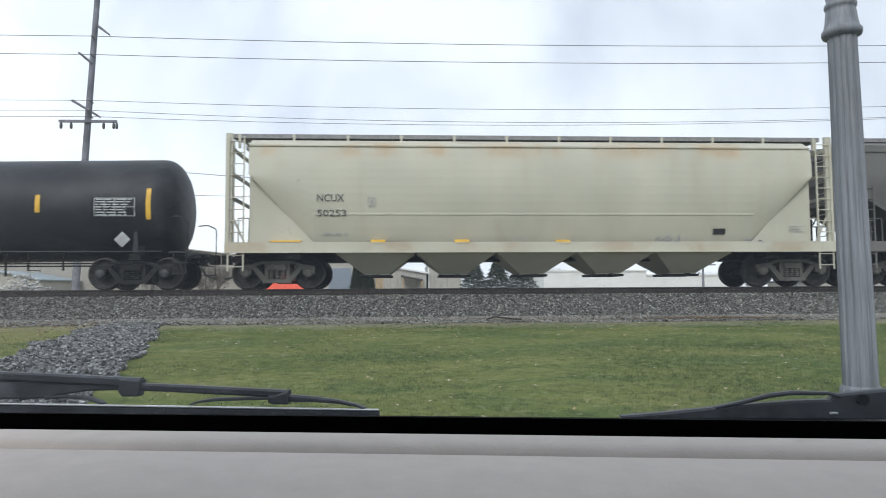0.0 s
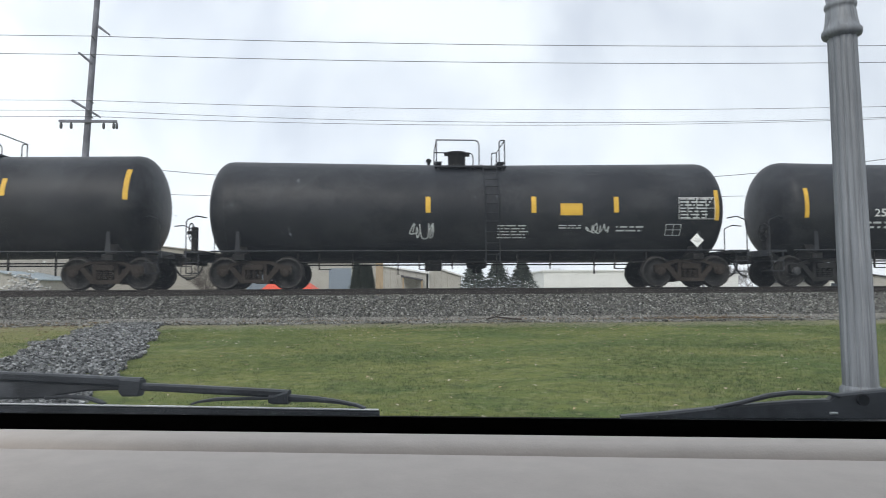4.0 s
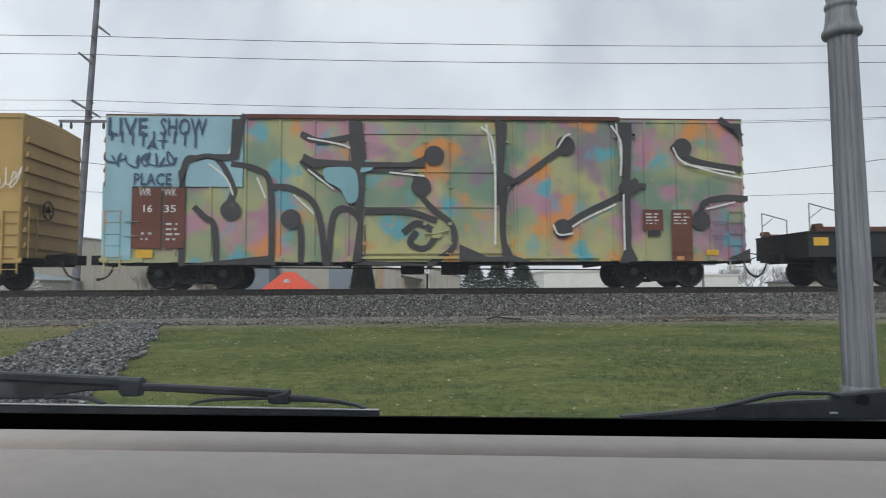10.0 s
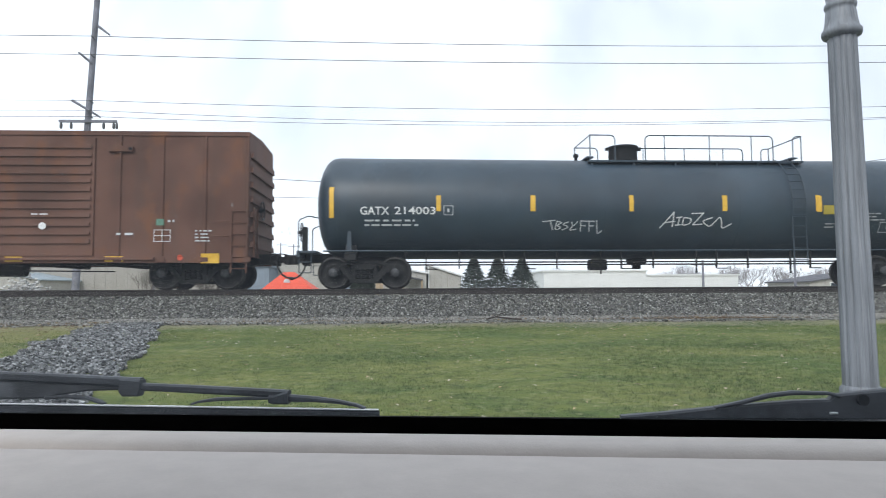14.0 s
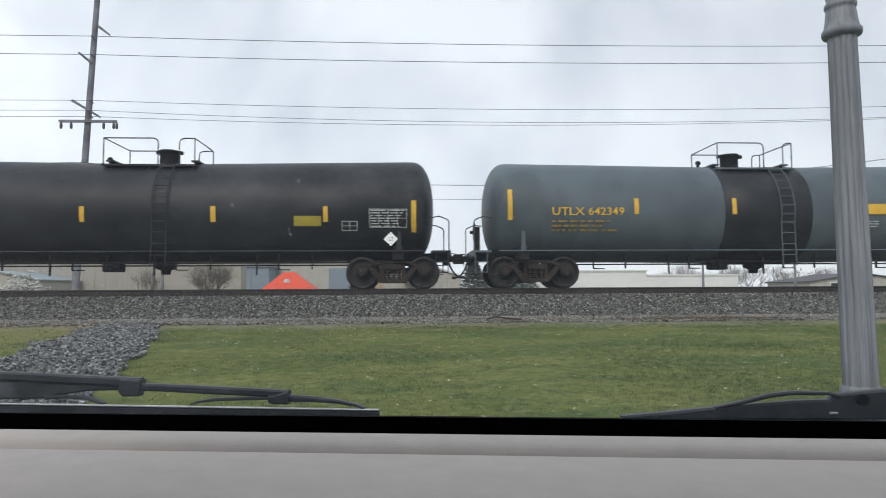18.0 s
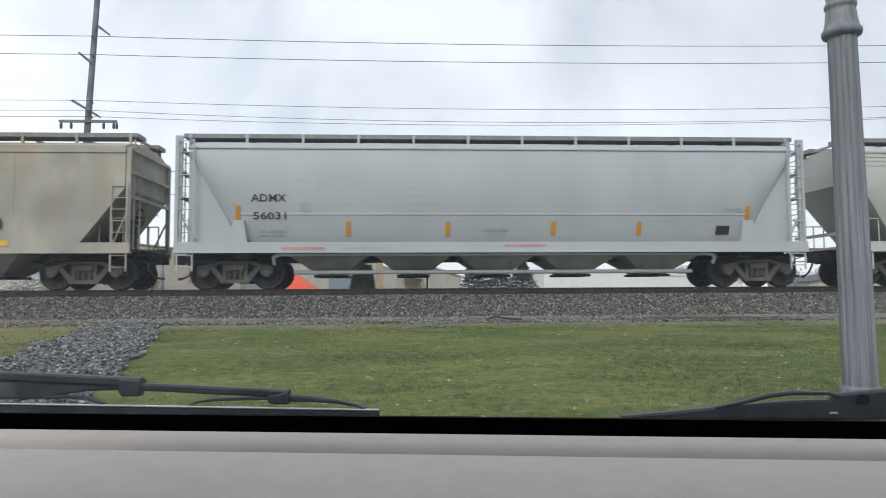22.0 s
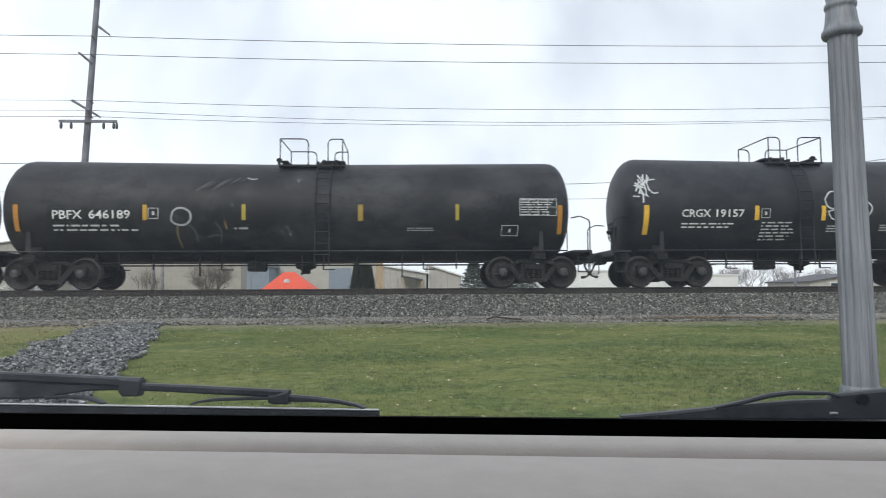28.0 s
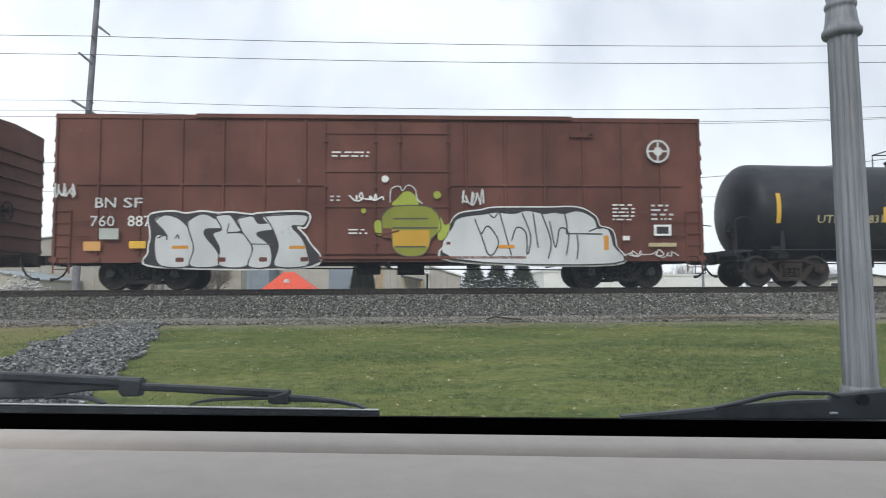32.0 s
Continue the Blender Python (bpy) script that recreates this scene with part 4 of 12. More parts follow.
# ---- box cars ----
def boxcar(label, u, length, body, top=4.86, bottom=0.92, rib_step=0.93, doors=(), rows=(), door_mat=None, roof=None, girts=(), open_door=None, inset=2.25, end=None, dark=UNDER, slats=True):
    """doors: (x0, x1) of each plug or sliding door; open_door: (x0, x1) of an opening into the car."""
    car = thing("boxcar", label, "boxcar", "cars of the freight train")
    half, W = length / 2, 1.56
    far = Shape().box(-half, half, W - 0.05, W, bottom, top)
    part("far_side", far, body, car)
    near = Shape()
    if open_door:
        a, b = open_door
        near.box(-half, a, -W, -W + 0.05, bottom, top)
        near.box(b, half, -W, -W + 0.05, bottom, top)
        near.box(a, b, -W, -W + 0.05, top - 0.22, top)
        near.box(a, b, -W, -W + 0.05, bottom, bottom + 0.30)
        part("floor_boards", Shape().box(-half + 0.06, half - 0.06, -W + 0.06, W - 0.06, bottom + 0.22, bottom + 0.28), plain("worn_plank_floor", (0.2, 0.15, 0.1), 0.8), car)
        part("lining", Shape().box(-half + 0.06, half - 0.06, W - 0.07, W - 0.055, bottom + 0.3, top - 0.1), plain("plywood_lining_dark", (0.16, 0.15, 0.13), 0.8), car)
        part("door_panel_inside", Shape().box(a + 0.25, a + 0.95, W - 0.12, W - 0.075, bottom + 0.3, bottom + 1.5), plain("pale_plywood", (0.5, 0.44, 0.32), 0.8), car)
    else:
        near.box(-half, half, -W, -W + 0.05, bottom, top)
    part("near_side", near, body, car)
    for s in (-1, 1):
        e = Shape()
        e.box(s * half - 0.05, s * half + 0.0, -W + 0.0505, W - 0.0505, bottom, top - 0.03) if s > 0 else e.box(-half, -half + 0.05, -W + 0.0505, W - 0.0505, bottom, top - 0.03)
        part("end_wall", e, end or body, car)
        k = 0
        z = bottom + 0.25
        while z < top - 0.35:
            c = Shape()
            c.prism([(-W + 0.06, z), (W - 0.06, z), (W - 0.12, z + 0.16), (-W + 0.12, z + 0.16)], "x", s * half - (0 if s > 0 else 0.075), s * half + (0.075 if s > 0 else 0))
            part("end_rib", c, end or body, car)
            z += 0.42
        part("side_ladder", ladder(s * (half - 0.27), -W - 0.05, 0.45, 2.2, 0.42, "x"), body, car)
        part("end_ladder", ladder(s * (half + 0.09), -W + 0.4, 0.9, 2.3, 0.42, "y"), body, car)
    ro = Shape()
    ro.prism([(-W - 0.01, top - 0.02), (W + 0.01, top - 0.02), (W + 0.01, top + 0.03), (0, top + 0.12), (-W - 0.01, top + 0.03)], "x", -half, half)
    part("roof", ro, roof or GALV, car)
    pl = Shape()
    pl.box(-half, half, -W - 0.03, -W, top - 0.10, top - 0.02)
    part("top_plate", pl, body, car)
    sl = Shape()
    sl.box(-half, half, -W - 0.02, -W + 0.1, bottom - 0.18, bottom)
    sl.box(-half, half, W - 0.1, W + 0.02, bottom - 0.18, bottom)
    part("side_sill", sl, body, car)
    covered = list(doors) + ([open_door] if open_door else [])
    x = -half + 0.03
    n = max(2, round(length / rib_step))
    for k in range(n + 1):
        x = -half + 0.05 + (length - 0.10) * k / n
        if any(a - 0.06 < x < b + 0.06 for a, b in covered):
            continue
        r = Shape()
        r.prism([(x - 0.05, -W), (x + 0.05, -W), (x + 0.03, -W - 0.045), (x - 0.03, -W - 0.045)], "z", bottom, top - 0.1)
        part("side_post", r, body, car)
        part("sill_tab", Shape().box(x - 0.11, x + 0.11, -W - 0.065, -W - 0.02, bottom - 0.16, bottom - 0.04, 0.02), body, car)
    for x0 in (-half + 0.62, half - 0.92):
        for z in (bottom + 0.55, bottom + 0.95):
            part("grab_iron", Shape().pipe([(x0, -W - 0.05, z), (x0, -W - 0.11, z), (x0 + 0.36, -W - 0.11, z), (x0 + 0.36, -W - 0.05, z)], 0.014, 5), body, car)
    bx = -half + 3.3 if door_mat else half - 3.85
    part("defect_card_board", Shape().box(bx, bx + 0.68, -W - 0.085, -W - 0.045, top - 0.56, top - 0.40, 0.015), body, car)
    part("board_latch", Shape().box(bx + 0.56, bx + 0.66, -W - 0.10, -W - 0.085, top - 0.52, top - 0.44, 0.015), dark, car)
    for z in girts:
        g = Shape()
        x = -half + 0.05
        segs = [(-half + 0.6, half - 0.6)]
        for a, b in covered:
            segs = [t for p, q in segs for t in ((p, min(q, a)), (max(p, b), q)) if t[1] - t[0] > 0.2]
        for p, q in segs:
            g.box(p, q, -W - 0.048, -W, z - 0.03, z + 0.03)
        part("side_girt", g, body, car)
    for a, b in doors:
        dm = door_mat or body
        dr = part("door", Shape().box(a, b, -W - 0.05, -W + 0.001, bottom + 0.02, top - 0.16), dm, car)
        zs = [bottom + 0.05, bottom + 1.35, bottom + 2.35, top - 0.5]
        if slats:
            for z in zs:
                part("door_bar", Shape().box(a, b, -W - 0.085, -W - 0.05, z, z + 0.09), dm, dr)
            for x in (a + 0.03, b - 0.09, (a + b) / 2 - 0.35, (a + b) / 2 + 0.35):
                part("lock_rod", Shape().rod((x + 0.03, -W - 0.085, bottom - 0.05), (x + 0.03, -W - 0.085, top - 0.2), 0.018, 6), dm, dr)
                for z in (bottom + 0.3, bottom + 0.85, bottom + 1.9, top - 0.75):
                    part("rod_guide", Shape().box(x - 0.03, x + 0.09, -W - 0.115, -W - 0.05, z, z + 0.08, 0.012), dm, dr)
            xm = (a + b) / 2
            part("door_lever", Shape().pipe([(xm - 0.35, -W - 0.12, bottom + 0.62), (xm - 0.05, -W - 0.13, bottom + 0.60), (xm + 0.35, -W - 0.12, bottom + 0.70)], 0.022, 6), dm, dr)
            part("gear_box", Shape().box(xm - 0.13, xm + 0.13, -W - 0.13, -W - 0.05, bottom + 0.48, bottom + 0.76, 0.03), dm, dr)
        else:
            z = bottom + 0.35
            while z < top - 0.35:
                part("door_rib", Shape().box(a + 0.08, b - 0.08, -W - 0.10, -W - 0.05, z, z + 0.12, 0.02), dm, dr)
                z += 0.24
        part("door_track", Shape().box(a - 0.1, b + (b - a) * 0.6, -W - 0.11, -W - 0.02, bottom - 0.10, bottom - 0.03), dark if door_mat else body, car)
    if doors and slats:
        xm = (doors[0][0] + doors[-1][1]) / 2
        part("door_top_track", Shape().box(max(-half, xm - 5.3), min(half, xm + 5.3), -W - 0.09, -W - 0.031, top - 0.07, top + 0.045), roof or dark, car)
    un = Shape()
    un.box(-half, half, -0.3, 0.3, 0.72, 0.94)
    for k in range(5):
        x = -half + 3.9 + (length - 7.8) * k / 4
        un.box(x - 0.06, x + 0.06, -1.5, 1.5, 0.66, 0.80)
    un.box(-0.9, -0.2, -0.7, -0.2, 0.42, 0.74, 0.04)
    un.rod((0.3, -0.6, 0.56), (1.1, -0.6, 0.56), 0.17, 12)
    un.pipe([(-half + 3.9, -0.9, 0.62), (half - 3.9, -0.9, 0.52)], 0.02, 5)
    part("underframe", un, dark, car)
    for s in (-1, 1):
        d = Shape()
        d.box(min(s * half, s * (half + 0.5)), max(s * half, s * (half + 0.5)), -0.28, 0.28, 0.74, 1.04)
        part("draft_gear", d, dark, car)
    part("brake_wheel", brake_wheel(half + 0.14, -0.5, 2.3), dark, car)
    running_gear(car, half + 0.5, inset + 0.5)
    marks(car, lambda x, z: (-W - 0.095 if any(a < x < b for a, b in doors) else -W - 0.05) if z > bottom else -W - 0.03, rows)
    CARS.append((car, u))
    return car


# ---- open cars ----
def deck_car(car, half, W, z0, z1, material, fish=None, dark=UNDER, inset=2.3):
    """Side sills, deck and centre sill of a flat car; fish: (depth, reach) of a deeper belly."""
    for y in (-1, 1):
        s = Shape()
        lo = [(-half, z0), (half, z0)]
        if fish:
            d, r = fish
            lo = [(-half, z0 + 0.05), (-r - 1.1, z0 + 0.05), (-r, z0 - d), (r, z0 - d), (r + 1.1, z0 + 0.05), (half, z0 + 0.05)]
        s.prism(lo + [(half, z1), (-half, z1)], "y", min(y * (W - 0.06), y * W), max(y * (W - 0.06), y * W))
        s.box(-half, half, min(y * (W - 0.02), y * (W + 0.05)), max(y * (W - 0.02), y * (W + 0.05)), z1 - 0.05, z1)
        part("side_sill", s, material, car)
    c = Shape()
    c.box(-half, half, -0.32, 0.32, 0.55 if fish else 0.72, z1 - 0.1)
    for k in range(7):
        x = -half + 0.3 + (2 * half - 0.6) * k / 6
        c.box(x - 0.08, x + 0.08, -W + 0.06, W - 0.06, 0.80, z1 - 0.08)
    for s in (-1, 1):
        c.box(min(s * (half - 0.1), s * half), max(s * (half - 0.1), s * half), -W + 0.06, W - 0.06, z0, z1)
    part("centre_sill", c, dark, car)


def gondola(label, u, length, body, top, bottom, rows=()):
    car = thing("gondola", label, "gondola car", "cars of the freight train")
    half, W = length / 2, 1.5
    for y in (-1, 1):
        s = Shape()
        s.box(-half, half, min(y * (W - 0.04), y * W), max(y * (W - 0.04), y * W), bottom, top)
        part("side_wall", s, body, car)
        c = Shape()
        c.box(-half, half, min(y * (W - 0.08), y * (W + 0.09)), max(y * (W - 0.08), y * (W + 0.09)), top - 0.11, top)
        c.box(-half, half, min(y * (W - 0.08), y * (W + 0.07)), max(y * (W - 0.08), y * (W + 0.07)), bottom, bottom + 0.14)
        part("top_chord", c, body, car)
    n = 15
    for k in range(n + 1):
        x = -half + 0.06 + (length - 0.12) * k / n
        for y in (-1, 1):
            part("side_post", Shape().prism([(x - 0.11, y * W), (x + 0.11, y * W), (x + 0.065, y * (W + 0.10)), (x - 0.065, y * (W + 0.10))], "z", bottom + 0.14, top - 0.11), GONPOST, car)
        # Small pale boxes painted as daylight glimmering through gaps under the chord.
        part("chord_glimmer", Shape().box(x - 0.07, x + 0.07, -W - 0.094, -W - 0.088, top - 0.05, top - 0.015), PALE, car)
    for s in (-1, 1):
        part("end_wall", Shape().box(min(s * half, s * (half - 0.05)), max(s * half, s * (half - 0.05)), -W + 0.041, W - 0.041, bottom, top - 0.02), body, car)
        for k in range(5):
            z = bottom + 0.2 + k * 0.33
            sh = Shape()
            sh.box(min(s * half, s * (half + 0.08)), max(s * half, s * (half + 0.08)), -W + 0.05, W - 0.05, z, z + 0.14, 0.03)
            part("end_rib", sh, body, car)
        part("side_ladder", ladder(s * (half - 0.3), -W - 0.09, 0.4, 1.7, 0.4, "x"), body, car)
    fl = Shape()
    fl.box(-half + 0.05, half - 0.05, -W + 0.04, W - 0.04, bottom + 0.02, bottom + 0.08)
    fl.box(-half, half, -0.3, 0.3, 0.66, 0.95)
    fl.box(-0.4, 0.5, -0.8, -0.3, 0.4, 0.66, 0.04)
    for k in range(9):
        x = -half + 1.2 + (length - 2.4) * k / 8
        fl.box(x - 0.06, x + 0.06, -W + 0.05, W - 0.05, 0.62, bottom)
    part("floor", fl, UNDER, car)
    running_gear(car, half + 0.2, 1.9, (0.2, -0.25))
    marks(car, lambda x, z: -W - 0.105, rows)
    CARS.append((car, u))
    return car


def coil_car(label, u, length, body, edge, rows=()):
    """A low-sided car with a trough and covers' guides along its top."""
    car = thing("coil_flatcar", label, "flat car", "cars of the freight train")
    half, W = length / 2, 1.45
    deck_car(car, half, W, 0.86, 1.62, body)
    for y in (-1, 1):
        e = Shape()
        e.box(-half + 0.2, half - 0.2, min(y * 1.25, y * 1.5), max(y * 1.25, y * 1.5), 1.62, 1.74, 0.02)
        part("trough_rim", e, edge, car)
        for x in (-4.2, -0.28, 0.28, 4.4, half - 0.3, -half + 0.3):
            part("cover_guide", Shape().box(x - 0.12, x + 0.12, y * 1.42 - 0.1, y * 1.42 + 0.1, 1.70, 1.83, 0.03), edge, car)
    tr = Shape()
    tr.prism([(-1.25, 1.66), (1.25, 1.66), (0.6, 1.2), (-0.6, 1.2)], "x", -half + 0.4, half - 0.4)
    part("trough", tr, edge, car)
    for y in (-1.4, 1.4):
        part("belly_girder", Shape().prism([(-half + 3.4, 0.86), (half - 3.4, 0.86), (half - 4.4, 0.70), (-half + 4.4, 0.70)], "y", y - 0.03, y + 0.03), body, car)
    for s in (-1, 1):
        x = s * (half - 0.15)
        for y in (-1.3, 1.3):
            h = Shape()
            h.pipe([(x, y, 1.6), (x, y, 2.45), (x - s * 0.85, y, 2.22), (x - s * 0.85, y, 1.7)], 0.018, 6)
            h.rod((x, y, 2.0), (x - s * 0.4, y, 2.3), 0.014, 5)
            part("end_handrail", h, GALV, car)
    part("brake_wheel", brake_wheel(half - 0.1, -0.9, 1.95), UNDER, car)
    running_gear(car, half + 0.2, 2.45, (-0.3, -0.45))
    marks(car, lambda x, z: -W - 0.012, rows)
    CARS.append((car, u))
    return car


def cradle_flat(label, u, length, body, blocks, rows=()):
    """A flat car with a deep belly and steel blocks that hold its load."""
    car = thing("flatcar", label, "flat car", "cars of the freight train")
    half, W = length / 2, 1.45
    deck_car(car, half, W, 0.92, 1.58, body, (0.45, half - 4.6))
    part("deck", Shape().box(-half, half, -W + 0.02, W - 0.02, 1.5, 1.56), UNDER, car)
    for x in blocks:
        for y in (-0.98, 0.98):
            b = Shape()
            b.box(x - 0.42, x + 0.42, y - 0.42, y + 0.42, 1.56, 2.28, 0.03)
            b.box(x - 0.44, x + 0.44, y - 0.44, y + 0.44, 2.20, 2.26)
            part("load_block", b, body, car)
    part("brake_wheel", brake_wheel(-half + 0.06, -0.7, 2.0), UNDER, car)
    running_gear(car, half + 0.2, 2.05, (-0.2, -0.4))
    marks(car, lambda x, z: -W - 0.012, rows)
    CARS.append((car, u))
    return car


def bulkhead_flat(label, u, length, body, dark, stakes, rows=()):
    car = thing("bulkhead_flatcar", label, "flat car", "cars of the freight train")
    half, W = length / 2, 1.5
    deck_car(car, half, W, 0.70, 1.17, body, None)
    part("deck", Shape().box(-half, half, -W + 0.06, W - 0.06, 1.08, 1.14), plain("weathered_deck_planks", (0.16, 0.11, 0.08), 0.85), car)
    for y in (-0.95, 0.95):
        part("belly_girder", Shape().prism([(-half + 3.4, 0.72), (half - 3.4, 0.72), (half - 4.5, 0.26), (-half + 4.5, 0.26)], "y", y - 0.04, y + 0.04), dark, car)
    for s in (-1, 1):
        x = s * (half - 0.55)
        b = part("bulkhead", Shape().box(min(x, x + s * 0.07), max(x, x + s * 0.07), -1.45, 1.45, 1.14, 4.45), body, car)
        for y in (-1.4, -0.7, 0, 0.7, 1.4):
            part("bulkhead_brace", Shape().prism([(x + s * 0.07, 1.14), (x + s * 0.50, 1.14), (x + s * 0.18, 4.42), (x + s * 0.07, 4.42)], "y", y - 0.06, y + 0.06), body, b)
        for z in (1.75, 2.45, 3.15, 3.85):
            part("bulkhead_girt", Shape().box(min(x + s * 0.07, x + s * 0.14), max(x + s * 0.07, x + s * 0.14), -1.33, 1.33, z - 0.05, z + 0.05), body, b)
    for x in stakes:
        for y in (-1, 1):
            st = Shape()
            st.box(x - 0.075, x + 0.075, y * 1.42 - 0.06, y * 1.42 + 0.06, 1.1, 4.30)
            st.prism([(x - 0.22, 1.17), (x + 0.22, 1.17), (x + 0.06, 1.5), (x - 0.06, 1.5)], "y", y * 1.42 - 0.07, y * 1.42 + 0.07)
            st.box(x - 0.2, x + 0.2, y * 1.5 - 0.05, y * 1.5 + 0.05, 0.8, 1.18)
            part("stake", st, body, car)
    part("brake_wheel", brake_wheel(half - 0.05, -0.8, 1.9), UNDER, car)
    running_gear(car, half + 0.1, 2.3, (-0.6, -0.65))
    marks(car, lambda x, z: -W - 0.012, rows)
    CARS.append((car, u))
    return car


def centerbeam(label, u, length, body, rows=(), inside=(), bays=7):
    car = thing("centerbeam_flatcar", label, "flat car", "cars of the freight train")
    half, W, top = length / 2, 1.45, 4.64
    deck_car(car, half, W, 0.80, 1.12, body, None)
    part("deck", Shape().box(-half, half, -W + 0.06, W - 0.06, 1.03, 1.08), UNDER, car)
    for s in (-1, 1):
        x = s * (half - 0.28)
        b = part("bulkhead", Shape().box(min(x, x + s * 0.06), max(x, x + s * 0.06), -1.45, 1.45, 1.08, top - 0.14), body, car)
        for y in (-1.42, 1.42):
            part("bulkhead_post", Shape().prism([(x + s * 0.06, 1.08), (x + s * 0.30, 1.08), (x + s * 0.22, top - 0.14), (x + s * 0.06, top - 0.14)], "y", y - 0.05, y + 0.05), body, b)
        for k in range(6):
            z = 1.35 + 0.58 * k
            part("bulkhead_rib", Shape().box(min(x + s * 0.06, x + s * 0.2), max(x + s * 0.06, x + s * 0.2), -1.36, 1.36, z, z + 0.1), body, b)
        part("end_panel", Shape().box(min(x, x - s * 0.88), max(x, x - s * 0.88), -0.12, 0.12, 1.08, top - 0.2), body, car)
    reach = half - 1.3
    part("top_chord", Shape().box(-half + 0.3, half - 0.3, -0.22, 0.22, top - 0.22, top - 0.02, 0.03), body, car)
    step, mid = 1.182, 0.12
    for k in range(8):
        for s in (-1, 1):
            x = mid + s * (k + 0.5) * step
            for q in range(4):
                part("lashing_eye", Shape().rod((x - 0.02, -0.13, 1.7 + 0.62 * q + 0.1 * (k % 3)), (x + 0.06, -0.13, 1.74 + 0.62 * q + 0.1 * (k % 3)), 0.02, 5), WHITE if (k + q) % 3 == 0 else UNDER, car)
            part("column", Shape().box(x - 0.05, x + 0.05, -0.10, 0.10, 1.1, top - 0.2), body, car)
    for i in range(4):
        for s in (-1, 1):
            x1, x0 = mid + s * (2 * i - 0.4) * step, mid + s * (2 * i + 1.4) * step
            part("diagonal", Shape().rod((x1, 0, top - 0.22), (x0, 0, 1.15), 0.065, 4), body, car)
            part("gusset", Shape().prism([(x0 - 0.22, 1.1), (x0 + 0.22, 1.1), (x0, 1.45)], "y", -0.05, 0.05), body, car)
            part("gusset", Shape().prism([(x1 - 0.25, top - 0.2), (x1 + 0.25, top - 0.2), (x1, top - 0.62)], "y", -0.05, 0.05), body, car)
    for s in (-1, 1):
        part("diagonal", Shape().rod((s * (half - 1.28), 0, top - 0.25), (s * (reach - 0.85), 0, 1.15), 0.055, 4), body, car)
    for k in range(15):
        x = -reach + 0.4 + (2 * reach - 0.8) * k / 14
        for y in (-1.38, 1.38):
            w = Shape()
            w.prism([(x - 0.2, 1.12), (x + 0.2, 1.12), (x + 0.1, 1.22), (x - 0.05, 1.22)], "y", y - 0.06, y + 0.06)
            w.rod((x, y - 0.09, 1.08), (x, y + 0.09, 1.08), 0.07, 8)
            part("strap_winch", w, UNDER, car)
    for k in range(14):
        x = -reach + 0.7 + (2 * reach - 1.4) * k / 13
        part("tie_down_cable", Shape().rod((x, -0.2, 2.6), (x + 0.35, -1.35, 1.2), 0.006, 4), UNDER, car)
    for s in (-1, 1):
        x = s * (half - 0.74)
        for k in range(9):
            z = 1.35 + 0.33 * k
            if k != 3:
                part("stencil_line", Shape().box(x - 0.27, x + 0.24 - 0.06 * (k % 3), -0.126, -0.121, z, z + 0.07 + 0.04 * (k % 2)), PALE, car)
    hg = Shape()
    for k in range(8):
        x = -half + 3.6 + (length - 7.2) * k / 7
        hg.box(x - 0.02, x + 0.02, -0.75, -0.7, 0.45, 0.85)
    hg.rod((-half + 3.4, -0.72, 0.66), (half - 3.4, -0.72, 0.52), 0.02, 5)
    part("brake_rigging", hg, UNDER, car)
    part("control_valve", Shape().box(-0.8, 0.0, -0.9, -0.3, 0.48, 0.8, 0.04), UNDER, car)
    part("air_reservoir", Shape().rod((0.7, -0.6, 0.6), (1.5, -0.6, 0.6), 0.16, 10), UNDER, car)
    running_gear(car, half + 0.2, 2.45)
    marks(car, lambda x, z: -W - 0.055, rows)
    CARS.append((car, u))
    return car


# ---- the cars of the train, first to last ----
BLK = dict(
    plain=paint("tank_black", (0.013, 0.015, 0.020), 0.48, 0.2, (0.028, 0.028, 0.028), spec=0.26, dust=0.17),
    soft=paint("tank_black_dusty", (0.022, 0.038, 0.054), 0.42, 0.25, (0.035, 0.042, 0.05), spec=0.45, dust=0.10),
    smear=paint("tank_black_smeared", (0.010, 0.011, 0.014), 0.52, 0.3, (0.03, 0.031, 0.034), spec=0.24, dust=0.22),
    grey=paint("tank_slate_grey", (0.080, 0.102, 0.118), 0.48, 0.25, (0.035, 0.035, 0.035), spec=0.3),
    pale=paint("tank_dusty_grey", (0.083, 0.10, 0.114), 0.48, 0.25, (0.055, 0.055, 0.053), spec=0.28),
    teal=paint("tank_dark_teal", (0.030, 0.043, 0.05), 0.48, 0.25, (0.042, 0.04, 0.035), spec=0.28),
)
CREAMTANK = paint("tank_cream", (0.58, 0.50, 0.41), 0.5, 0.2, (0.42, 0.30, 0.18), rust=0.06, spec=0.3, fade=0.06)
RUSTBAND = paint("tank_rust_brown_band", (0.085, 0.045, 0.04), 0.6, 0.35, (0.16, 0.08, 0.04), rust=0.25, spec=0.3)
WHITETANK = paint("tank_white", (0.52, 0.535, 0.53), 0.45, 0.15, (0.35, 0.34, 0.31), spec=0.35, fade=0.06)
HCREAM = paint("hopper_cream", (0.46, 0.45, 0.375), 0.55, 0.2, (0.33, 0.28, 0.2), rust=0.1, spec=0.3, fade=0.08)
HPALE = paint("hopper_pale_green_grey", (0.43, 0.455, 0.45), 0.5, 0.12, (0.33, 0.34, 0.31), spec=0.3, fade=0.06)
HGREY = paint("hopper_light_grey", (0.39, 0.42, 0.445), 0.5, 0.15, (0.25, 0.25, 0.25), spec=0.3, fade=0.06)
